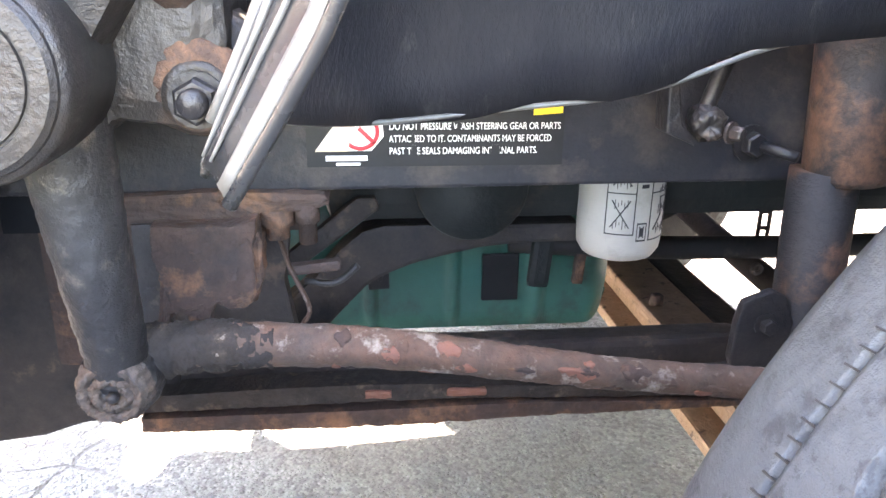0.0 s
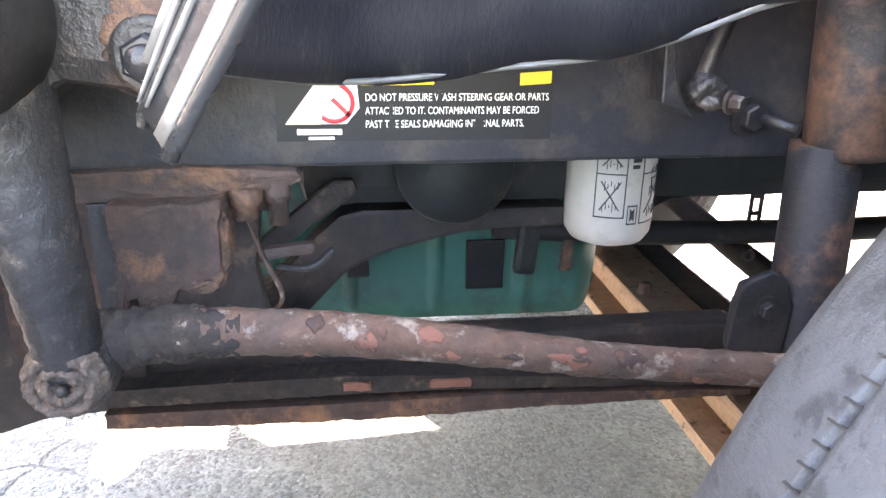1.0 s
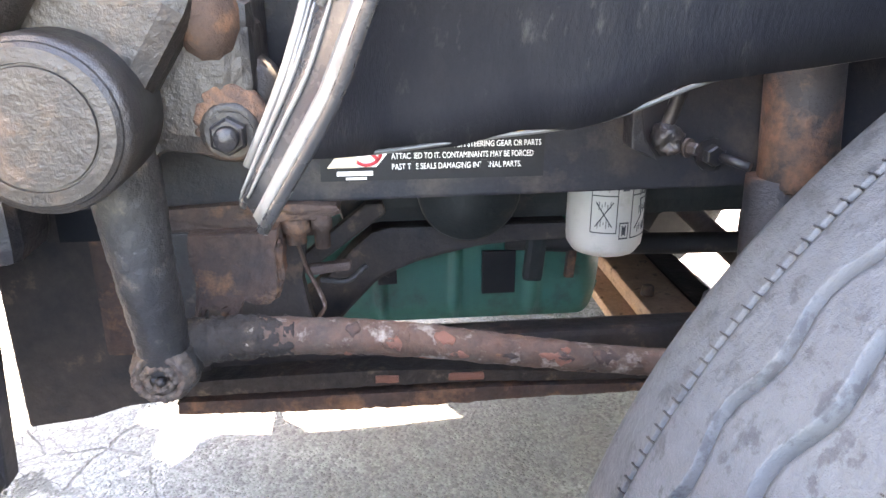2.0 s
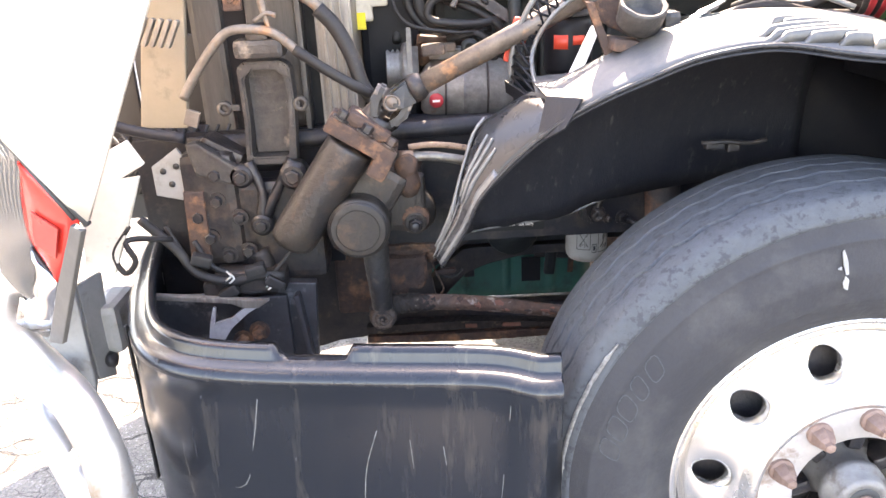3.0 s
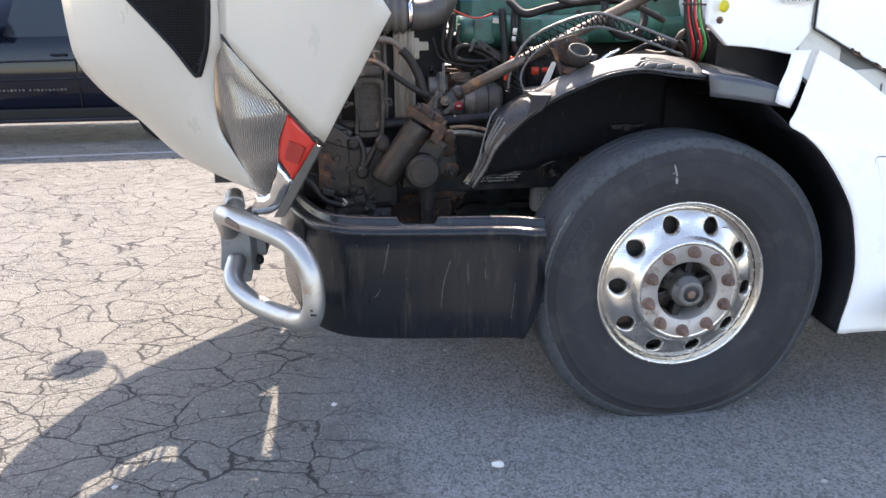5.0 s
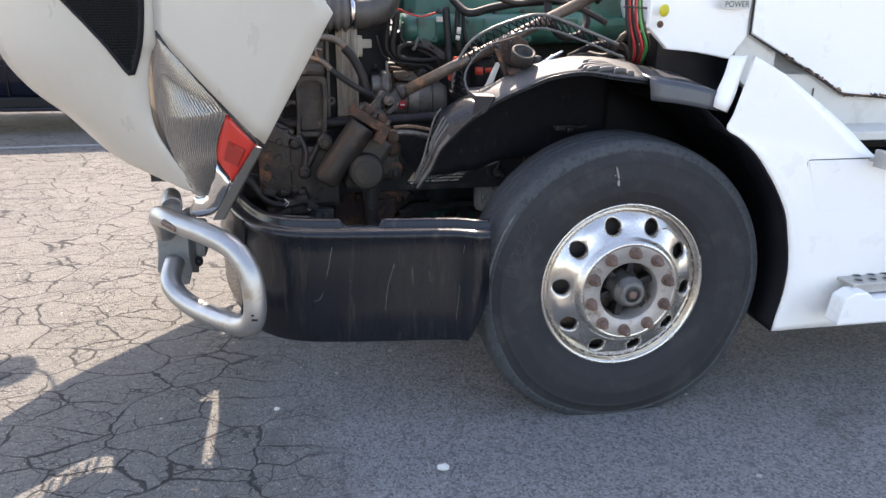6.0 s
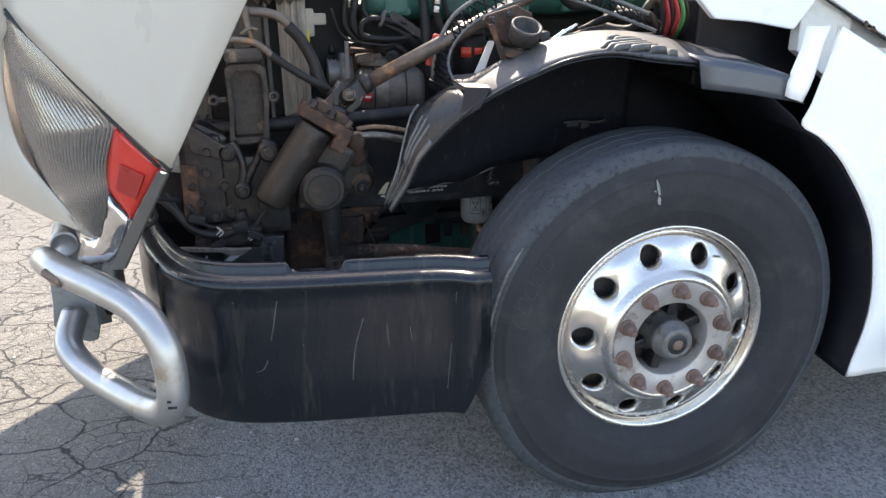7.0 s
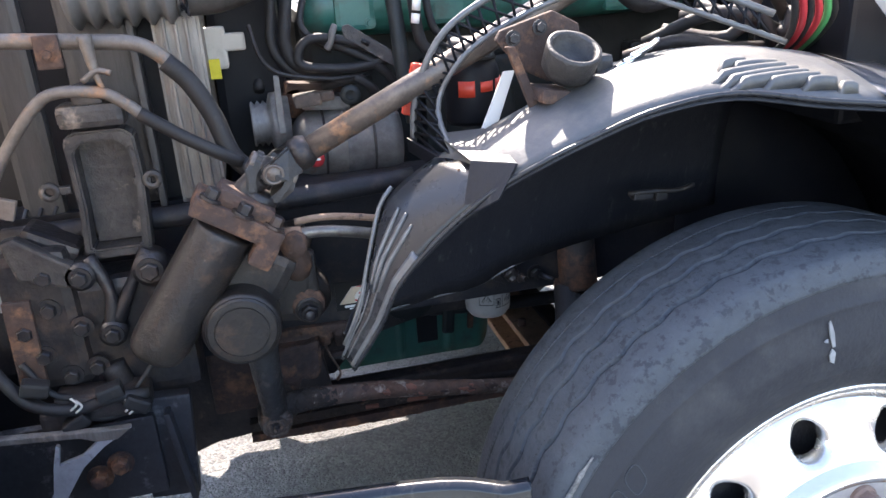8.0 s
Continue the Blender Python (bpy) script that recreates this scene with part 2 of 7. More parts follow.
LABEL_YELLOW = mat("label_yellow", (0.75, 0.50, 0.03), 0.5, spots=(0.25, 0.18, 0.06), spot_scale=60, spot_at=0.62, bump=0.03)
LABEL_RED = mat("label_red", (0.55, 0.03, 0.04), 0.5, bump=0.02)
BRAID = mat("braided_hose_sheath", (0.20, 0.185, 0.165), 0.34, 0.7, second=(0.10, 0.09, 0.08), scale=30, amount=0.8, bump=0.3, bump_scale=200)
TORN_STEEL = mat("bare_pressed_steel", (0.40, 0.41, 0.43), 0.5, 0.2, second=(0.28, 0.285, 0.30), scale=16, amount=0.8, spots=(0.12, 0.10, 0.085), spot_scale=26, spot_at=0.64, bump=0.15, grain=0.12)
TAN_PANEL = mat("tan_deflector", (0.23, 0.19, 0.14), 0.6, second=(0.19, 0.155, 0.11), scale=6, spots=(0.12, 0.10, 0.075), spot_scale=8, spot_at=0.66, bump=0.05, grain=0.08)
CHROME = mat("chrome", (0.75, 0.75, 0.76), 0.12, 1.0, bump=0.02, grain=0.03, rough_var=0.05)
REFLECTOR = mat("lamp_reflector", (0.19, 0.175, 0.16), 0.35, 0.3, second=(0.12, 0.11, 0.10), scale=5, bump=0.02, grain=0.03)
FLUTE_SHADE = mat("lens_flute_shade", (0.085, 0.078, 0.072), 0.3, second=(0.12, 0.112, 0.104), scale=9, bump=0.0)
GRILLE = mat("black_grille", (0.02, 0.02, 0.022), 0.5, bump=0.05)
BLUE = mat("blue_plate", (0.05, 0.2, 0.55), 0.4, bump=0.02)
YELLOW = mat("yellow_tag", (0.75, 0.62, 0.03), 0.5, bump=0.02)
GREEN_LINE = mat("green_air_line", (0.05, 0.26, 0.09), 0.4, bump=0.02)
STEP = mat("step_tread_aluminium", (0.55, 0.54, 0.52), 0.42, 0.8, second=(0.4, 0.39, 0.37), scale=20, bump=0.1)
STONE = mat("pebble_stone", (0.40, 0.39, 0.37), 0.85, second=(0.28, 0.27, 0.26), scale=60, bump=0.3, objvar=0.35)
PALE_STONE = mat("pale_stone", (0.74, 0.72, 0.68), 0.8, second=(0.60, 0.58, 0.54), scale=60, bump=0.3)
CHALK = mat("chalk_mark", (0.30, 0.295, 0.285), 0.9, second=(0.18, 0.175, 0.17), scale=60, amount=0.9, bump=0.2)
SUV_PAINT = mat("navy_car_paint", (0.003, 0.004, 0.010), 0.06, 0.0, second=(0.005, 0.007, 0.016), scale=2, bump=0.0, grain=0.02, coat=0.0, rough_var=0.02, spec=0.35)
SUV_TRIM = mat("car_trim_black", (0.007, 0.007, 0.008), 0.5, bump=0.05, spec=0.25)
SCUFF = mat("pale_scuff", (0.20, 0.19, 0.172), 0.8, second=(0.075, 0.072, 0.067), scale=90, amount=1.0, bump=0.3)
PAINT_LINE = mat("worn_line_paint", (0.30, 0.30, 0.29), 0.8, second=(0.17, 0.17, 0.165), scale=14, amount=0.9, bump=0.2)


def plastic_glass(name, color, rough, alpha, metal=0.0):
    m = bpy.data.materials.new(name)
    m.use_nodes = True
    n, l = m.node_tree.nodes, m.node_tree.links
    b = n["Principled BSDF"]
    t = n.new("ShaderNodeTexNoise")
    t.inputs["Scale"].default_value, t.inputs["Detail"].default_value = 9, 6
    r = n.new("ShaderNodeMapRange")
    r.inputs["To Min"].default_value, r.inputs["To Max"].default_value = rough * 0.6, rough * 1.5
    l.new(t.outputs["Fac"], r.inputs["Value"])
    l.new(r.outputs["Result"], b.inputs["Roughness"])
    b.inputs["Base Color"].default_value = (*color, 1)
    b.inputs["Alpha"].default_value = alpha
    b.inputs["Metallic"].default_value = metal
    return m


LENS = plastic_glass("clear_lens_plastic", (0.36, 0.335, 0.31), 0.11, 0.80, 0.65)
RED_LENS = plastic_glass("red_lens_plastic", (0.55, 0.035, 0.025), 0.14, 0.94)
GLASS = plastic_glass("dark_window_glass", (0.02, 0.025, 0.03), 0.05, 0.9)


def ground_material():
    m = bpy.data.materials.new("old_asphalt")
    m.use_nodes = True
    n, l = m.node_tree.nodes, m.node_tree.links
    b = n["Principled BSDF"]
    co = n.new("ShaderNodeTexCoord").outputs["Object"]

    def node(kind, **sockets):
        x = n.new(kind)
        for k, v in sockets.items():
            s = x.inputs[k.replace("_", " ")]
            if isinstance(v, bpy.types.NodeSocket):
                l.new(v, s)
            else:
                s.default_value = v
        return x

    def rng(v, a, c, lo=0.0, hi=1.0):
        return node("ShaderNodeMapRange", Value=v, From_Min=a, From_Max=c, To_Min=lo, To_Max=hi).outputs["Result"]

    def math2(op, a, c):
        x = n.new("ShaderNodeMath")
        x.operation = op
        for i, v in enumerate((a, c)):
            if isinstance(v, bpy.types.NodeSocket):
                l.new(v, x.inputs[i])
            else:
                x.inputs[i].default_value = v
        return x.outputs["Value"]

    def mix(f, a, c, blend="MIX"):
        x = n.new("ShaderNodeMix")
        x.data_type, x.blend_type = "RGBA", blend
        for s, v in ((x.inputs["Factor"], f), (x.inputs["A"], a), (x.inputs["B"], c)):
            if isinstance(v, bpy.types.NodeSocket):
                l.new(v, s)
            else:
                s.default_value = v if isinstance(v, float) else (*v, 1)
        return x.outputs["Result"]

    sep = n.new("ShaderNodeSeparateXYZ")
    l.new(co, sep.inputs["Vector"])
    big = node("ShaderNodeTexNoise", Vector=co, Scale=0.7, Detail=6.0, Roughness=0.6).outputs["Fac"]
    mid = node("ShaderNodeTexNoise", Vector=co, Scale=5.0, Detail=6.0, Roughness=0.65).outputs["Fac"]
    fine = node("ShaderNodeTexNoise", Vector=co, Scale=90.0, Detail=3.0, Roughness=0.7).outputs["Fac"]
    agg = node("ShaderNodeTexVoronoi", Vector=co, Scale=125.0)
    tone = n.new("ShaderNodeSeparateColor")
    l.new(agg.outputs["Color"], tone.inputs["Color"])
    # the broken old surface lies ahead of the bumper, the sounder one under the truck
    old = rng(math2("ADD", sep.outputs["X"], math2("MULTIPLY", math2("SUBTRACT", big, 0.5), 1.0)), -0.95, -1.30)
    warp = node("ShaderNodeTexNoise", Vector=co, Scale=6.0, Detail=4.0, Roughness=0.5)
    wv = n.new("ShaderNodeVectorMath")
    wv.operation = "SCALE"
    l.new(warp.outputs["Color"], wv.inputs[0])
    wv.inputs["Scale"].default_value = 0.11
    wa = n.new("ShaderNodeVectorMath")
    st = n.new("ShaderNodeVectorMath")
    st.operation = "MULTIPLY"
    l.new(co, st.inputs[0])
    st.inputs[1].default_value = (0.85, 1.2, 1.0)
    l.new(st.outputs["Vector"], wa.inputs[0])
    l.new(wv.outputs["Vector"], wa.inputs[1])
    crack = None
    for s, w in ((4.2, 0.0185), (8.5, 0.0165), (19.0, 0.020)):
        v = n.new("ShaderNodeTexVoronoi")
        v.feature = "DISTANCE_TO_EDGE"
        l.new(wa.outputs["Vector"], v.inputs["Vector"])
        v.inputs["Scale"].default_value = s
        c = rng(math2("ADD", v.outputs["Distance"], rng(mid, 0.36, 0.70, -w * 0.45, w * 0.75)), w * 0.55, w * 1.25, 1.0, 0.0)
        if s > 5:
            c = math2("MULTIPLY", c, rng(node("ShaderNodeTexNoise", Vector=co, Scale=1.1 + s * 0.11, Detail=3.0).outputs["Fac"], 0.42, 0.52, 0.0, 0.85))
        crack = c if crack is None else math2("MAXIMUM", crack, c)
    crack = math2("MULTIPLY", math2("MULTIPLY", crack, old), 0.95)
    old_col = mix(mid, (0.205, 0.192, 0.168), (0.142, 0.133, 0.118))
    new_col = mix(mid, (0.220, 0.216, 0.214), (0.285, 0.279, 0.272))
    col = mix(old, new_col, old_col)
    grain_tone = math2("MULTIPLY", rng(tone.outputs["Red"], 0.66, 0.95), rng(agg.outputs["Distance"], 0.25, 0.5, 0.62, 0.0))
    col = mix(grain_tone, col, (0.46, 0.45, 0.43))
    col = mix(math2("MULTIPLY", rng(tone.outputs["Green"], 0.38, 1.0, 0.0, 0.72), rng(old, 0.0, 1.0, 1.0, 0.45)), col, (0.045, 0.045, 0.047))
    col = mix(rng(fine, 0.35, 0.7, 0.0, 0.35), col, (0.05, 0.05, 0.05))
    patch = rng(node("ShaderNodeTexNoise", Vector=co, Scale=24.0, Detail=5.0, Roughness=0.7).outputs["Fac"], 0.52, 0.66, 0.0, 0.38)
    col = mix(patch, col, (0.07, 0.068, 0.067))
    stain = rng(node("ShaderNodeTexNoise", Vector=co, Scale=1.9, Detail=7.0, Roughness=0.7).outputs["Fac"], 0.58, 0.7, 0.0, 0.5)
    col = mix(stain, col, (0.06, 0.058, 0.055))
    # shade under the engine put into the colour; oil only measures distance from there
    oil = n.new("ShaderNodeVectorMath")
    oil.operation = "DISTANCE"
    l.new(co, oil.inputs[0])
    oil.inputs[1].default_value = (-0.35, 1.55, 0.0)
    engine_shade = rng(math2("ADD", oil.outputs["Value"], math2("MULTIPLY", math2("SUBTRACT", mid, 0.5), 1.6)), 0.95, 0.45, 0.0, 0.62)
    col = mix(engine_shade, col, (0.062, 0.061, 0.060))
    col = mix(crack, col, (0.020, 0.019, 0.018))
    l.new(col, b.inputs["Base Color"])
    b.inputs["Roughness"].default_value = 0.9
    h = math2("SUBTRACT", math2("ADD", math2("MULTIPLY", fine, 0.35), math2("MULTIPLY", rng(agg.outputs["Distance"], 0.0, 0.6, 1.0, 0.0), 0.62)), math2("MULTIPLY", crack, 1.6))
    bp = node("ShaderNodeBump", Strength=0.75, Distance=0.012, Height=h)
    l.new(bp.outputs["Normal"], b.inputs["Normal"])
    return m


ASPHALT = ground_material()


# ---- mesh tools ----
V = Vector


def add(bm, other):
    """Take the faces of another bmesh into bm."""
    me = bpy.data.meshes.new("tmp")
    other.to_mesh(me)
    other.free()
    bm.from_mesh(me)
    bpy.data.meshes.remove(me)
    return bm


def both(*bms):
    bm = bms[0]
    for o in bms[1:]:
        add(bm, o)
    return bm


def box(centre, size, rot=(0, 0, 0), bevel=0.0):
    bm = bmesh.new()
    bmesh.ops.create_cube(bm, size=1)
    bmesh.ops.scale(bm, vec=size, verts=bm.verts)
    if bevel:
        bmesh.ops.bevel(bm, geom=bm.edges[:], offset=min(bevel, min(size) * 0.45), segments=2, affect="EDGES", profile=0.6)
    bmesh.ops.transform(bm, matrix=pose(*centre, *rot), verts=bm.verts)
    return bm


def frame_of(d, up=(0, 0, 1)):
    d = V(d).normalized()
    up = V(up)
    if abs(d.dot(up)) > 0.98:
        up = V((1, 0, 0))
    a = d.cross(up).normalized()
    return a, a.cross(d).normalized()


def smooth_path(pts, n=6):
    """A Catmull-Rom curve through the points."""
    p = [V(q) for q in pts]
    p = [p[0] * 2 - p[1], *p, p[-1] * 2 - p[-2]]
    out = []
    for i in range(1, len(p) - 2):
        for k in range(n):
            t = k / n
            a, b, c, d = p[i - 1:i + 3]
            out.append(0.5 * ((2 * b) + (c - a) * t + (2 * a - 5 * b + 4 * c - d) * t * t + (3 * b - a - 3 * c + d) * t ** 3))
    out.append(p[-2])
    return out


def tube(pts, r, seg=12, n=5, caps=True, squash=1.0):
    """A round bar or hose through the points; r is one radius or one for each point."""
    path = smooth_path(pts, n) if n > 1 else [V(p) for p in pts]
    rs = [r] * len(pts) if isinstance(r, (int, float)) else list(r)
    bm = bmesh.new()
    rings = []
    a = None
    for i, p in enumerate(path):
        d = (path[min(i + 1, len(path) - 1)] - path[max(i - 1, 0)]).normalized()
        if a is None:
            a, _ = frame_of(d)
        a = (a - d * a.dot(d)).normalized()
        b = d.cross(a)
        u = i / max(n, 1)
        k = min(int(u), len(rs) - 2)
        rad = rs[k] + (rs[k + 1] - rs[k]) * min(u - k, 1)
        rings.append([bm.verts.new(p + (a * math.cos(2 * math.pi * j / seg) + b * squash * math.sin(2 * math.pi * j / seg)) * rad) for j in range(seg)])
    for q, s in zip(rings, rings[1:]):
        for j in range(seg):
            bm.faces.new((q[j], q[(j + 1) % seg], s[(j + 1) % seg], s[j]))
    if caps:
        bm.faces.new(rings[0][::-1])
        bm.faces.new(rings[-1])
    for f in bm.faces:
        f.smooth = True
    return bm


def lathe(profile, centre=(0, 0, 0), axis=(0, 1, 0), seg=48, closed=False):
    """Turn a profile of (radius, way along the axis)."""
    bm = bmesh.new()
    ax = V(axis).normalized()
    a, b = frame_of(ax, (0, 0, 1))
    rings = []
    for r, h in profile:
        if r < 1e-6:
            rings.append([bm.verts.new(V(centre) + ax * h)])
        else:
            rings.append([bm.verts.new(V(centre) + ax * h + (a * math.sin(2 * math.pi * j / seg) + b * math.cos(2 * math.pi * j / seg)) * r) for j in range(seg)])
    pairs = list(zip(rings, rings[1:])) + ([(rings[-1], rings[0])] if closed else [])
    for q, s in pairs:
        for j in range(seg):
            k = (j + 1) % seg
            vs = []
            for v in ((q[j % len(q)]), q[k % len(q)], s[k % len(s)], s[j % len(s)]):
                if v not in vs:
                    vs.append(v)
            if len(vs) > 2:
                bm.faces.new(vs)
    bmesh.ops.recalc_face_normals(bm, faces=bm.faces[:])
    for f in bm.faces:
        f.smooth = True
    return bm


def slab(poly, thick, bevel=0.0):
    """A plate of that thickness behind the flat outline poly (3D points)."""
    bm = bmesh.new()
    vs = [bm.verts.new(V(p)) for p in poly]
    f = bm.faces.new(vs)
    f.normal_update()
    nrm = f.normal.copy()
    ext = bmesh.ops.extrude_face_region(bm, geom=[f])
    bmesh.ops.translate(bm, vec=-nrm * thick, verts=[g for g in ext["geom"] if isinstance(g, bmesh.types.BMVert)])
    bmesh.ops.recalc_face_normals(bm, faces=bm.faces[:])
    if bevel:
        bmesh.ops.bevel(bm, geom=bm.edges[:], offset=bevel, segments=2, affect="EDGES", profile=0.6)
    return bm


def sheet(rows, thick=0.004, smooth=True):
    """A shell through a grid of points, with thickness."""
    bm = bmesh.new()
    R, C = len(rows), len(rows[0])
    P = [[V(p) for p in row] for row in rows]
    N = [[None] * C for _ in range(R)]
    for i in range(R):
        for j in range(C):
            du = P[min(i + 1, R - 1)][j] - P[max(i - 1, 0)][j]
            dv = P[i][min(j + 1, C - 1)] - P[i][max(j - 1, 0)]
            c = du.cross(dv)
            N[i][j] = c.normalized() if c.length > 1e-12 else V((0, 1, 0))
    A = [[bm.verts.new(P[i][j]) for j in range(C)] for i in range(R)]
    B = [[bm.verts.new(P[i][j] - N[i][j] * thick) for j in range(C)] for i in range(R)]
    for i in range(R - 1):
        for j in range(C - 1):
            bm.faces.new((A[i][j], A[i][j + 1], A[i + 1][j + 1], A[i + 1][j]))
            bm.faces.new((B[i][j], B[i + 1][j], B[i + 1][j + 1], B[i][j + 1]))
    for i in range(R - 1):
        bm.faces.new((A[i][0], A[i + 1][0], B[i + 1][0], B[i][0]))
        bm.faces.new((A[i][-1], B[i][-1], B[i + 1][-1], A[i + 1][-1]))
    for j in range(C - 1):
        bm.faces.new((A[0][j], B[0][j], B[0][j + 1], A[0][j + 1]))
        bm.faces.new((A[-1][j], A[-1][j + 1], B[-1][j + 1], B[-1][j]))
    bmesh.ops.remove_doubles(bm, verts=bm.verts[:], dist=1e-6)
    bmesh.ops.recalc_face_normals(bm, faces=bm.faces[:])
    for f in bm.faces:
        f.smooth = smooth
    return bm


def lerp(a, b, t):
    return V(a) + (V(b) - V(a)) * t


def along(pts, n):
    """n points evenly along the polyline."""
    p = [V(q) for q in pts]
    acc = [0.0]
    for a, b in zip(p, p[1:]):
        acc.append(acc[-1] + (b - a).length)
    out = []
    for i in range(n):
        s = acc[-1] * i / (n - 1)
        k = max(j for j in range(len(acc)) if acc[j] <= s + 1e-9)
        k = min(k, len(p) - 2)
        out.append(lerp(p[k], p[k + 1], (s - acc[k]) / max(acc[k + 1] - acc[k], 1e-9)))
    return out


def hexbolt(at, axis=(0, -1, 0), r=0.012, h=0.012, washer=1.5):
    ax = V(axis).normalized()
    bm = lathe([(0, 0), (r * washer, 0), (r * washer, h * 0.25), (0, h * 0.25)], at, ax, 14)
    for f in bm.faces:
        f.smooth = False
    head = lathe([(0, h * 0.2), (r, h * 0.2), (r, h), (r * 0.85, h * 1.15), (0, h * 1.15)], at, ax, 6)
    for f in head.faces:
        f.smooth = False
    return both(bm, head)


def rough(bm, amp=0.0015, size=0.012, pit=0.0):
    """Uneven, rust-caked skin: the vertices pushed in and out by noise."""
    bm.normal_update()
    moved = [(v, v.co + v.normal * (amp * noise.noise(v.co / size) + 0.6 * amp * noise.noise(v.co / size * 2.7 + V((7, 3, 1))))) for v in bm.verts]
    for v, c in moved:
        v.co = c
    return bm


def dense(bm, cuts=2):
    """Split every edge, for a skin fine enough to be roughened."""
    bmesh.ops.triangulate(bm, faces=bm.faces[:])
    bmesh.ops.subdivide_edges(bm, edges=bm.edges[:], cuts=cuts, use_grid_fill=True)
    return bm


def obj(name, bm, material, parent=None):
    me = bpy.data.meshes.new(name)
    bm.to_mesh(me)
    bm.free()
    me.materials.append(material)
    ob = new(name, me)
    if parent:
        ob.parent = parent
    return ob


def part(name, bm, material, parent, label=""):
    ob = obj(name, bm, material, parent)
    if label:
        ob["label"] = label
    return ob


def mirror(bm, y=1.2):
    """The same on the other side of the truck."""
    bmesh.ops.scale(bm, vec=(1, -1, 1), verts=bm.verts)
    bmesh.ops.translate(bm, vec=(0, 2 * y, 0), verts=bm.verts)
    bmesh.ops.reverse_faces(bm, faces=bm.faces[:])
    return bm


def text_mesh(words, size, m, squeeze=1.0):
    """Flat lettering of the built-in font, as a bmesh, at pose m."""
    cu = bpy.data.curves.new("words", "FONT")
    cu.body, cu.size, cu.extrude = words, size, 0.0002
    tmp = bpy.data.objects.new("words", cu)
    scene.collection.objects.link(tmp)
    me = bpy.data.meshes.new_from_object(tmp.evaluated_get(bpy.context.evaluated_depsgraph_get()))
    bm = bmesh.new()
    bm.from_mesh(me)
    bmesh.ops.scale(bm, vec=(squeeze, 1, 1), verts=bm.verts)
    bmesh.ops.transform(bm, matrix=m, verts=bm.verts)
    bpy.data.objects.remove(tmp)
    bpy.data.curves.remove(cu)
    bpy.data.meshes.remove(me)
    return bm


# ---- ground ----
bm = bmesh.new()
xs = [-600, -60, -14, -5, -2.5, -1, 0, 1, 2.5, 6, 14, 60, 600]
ys = [-600, -60, -14, -5, -2, -1, 0, 1, 2, 4, 8, 16, 60, 600]
gv = [[bm.verts.new((x, y, 0)) for x in xs] for y in ys]
for j in range(len(ys) - 1):
    for i in range(len(xs) - 1):
        bm.faces.new((gv[j][i], gv[j][i + 1], gv[j + 1][i + 1], gv[j + 1][i]))
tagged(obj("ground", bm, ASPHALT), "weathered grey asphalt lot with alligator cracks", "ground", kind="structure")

# ---- truck ----
truck = tagged(new("semi_truck"), "white semi truck with its hood tilted open and dirty engine bay", "truck")


# -- front wheel --
WZ, TYRE_R = 0.49, 0.527


GROOVES = ((0.135, 0.0036), (0.185, 0.0036), (0.228, 0.0034), (0.268, 0.0013))


def crown(y):
    """Radius of the tread across its width."""
    return TYRE_R - 0.007 * (abs(y - 0.2) / 0.112) ** 2.4


def tyre_shape(prof, seg):
    bm = lathe(prof, (0, 0, WZ), (0, 1, 0), seg)
    for v in bm.verts:
        dx, dz = v.co.x, v.co.z - WZ
        r = math.hypot(dx, dz)
        if r > 0.48 and 0.112 < v.co.y < 0.25:
            v.co.y += 0.0042 * math.sin(math.atan2(dz, dx) * 46)
        v.co.z = max(v.co.z, 0.0)
        # the foot spreads under the load
        low = max(0.0, 0.26 - v.co.z) / 0.26
        v.co.x *= 1 + 0.075 * low * min(1, max(0, (r - 0.3) / 0.2))
        if r < 0.515 and low > 0:
            v.co.y += (-0.020 if v.co.y < 0.2 else 0.020) * low * (1 - low * 0.4)
    return bm


TYRE_SIDE = [(0.292, 0.10), (0.305, 0.085), (0.33, 0.07), (0.345, 0.0655), (0.348, 0.0633), (0.352, 0.0628), (0.365, 0.06), (0.388, 0.0572), (0.394, 0.0562), (0.402, 0.0562), (0.408, 0.0568), (0.44, 0.060), (0.449, 0.0615), (0.452, 0.0607), (0.456, 0.0609), (0.459, 0.0637), (0.470, 0.067), (0.484, 0.071)]


def tyre_bm():
    """Side walls and beads; the outer side at the small y."""
    return both(tyre_shape(TYRE_SIDE, 200), tyre_shape([(r, 0.4 - y) for r, y in TYRE_SIDE], 200))


def tread_bm():
    """The worn crown with four wavy grooves."""
    prof = [(0.484, 0.071), (0.4865, 0.0697), (0.491, 0.0695), (0.496, 0.0725), (0.504, 0.0762), (0.511, 0.080), (0.517, 0.084), (crown(0.092), 0.092), (crown(0.11), 0.11)]
    for g, w in GROOVES:
        prof += [(crown(y), y) for y in (g - w - 0.010, g - w - 0.003, g - w - 0.0008)]
        deep = 0.016 if w > 0.002 else 0.010
        prof += [(crown(g) - deep, g - w), (crown(g) - deep, g + w)]
        prof += [(crown(y), y) for y in (g + w + 0.0008, g + w + 0.003, g + w + 0.010)]
    prof += [(crown(0.29), 0.29), (crown(0.308), 0.308), (0.517, 0.316), (0.511, 0.320), (0.504, 0.324), (0.484, 0.329)]
    return tyre_shape(prof, 300)


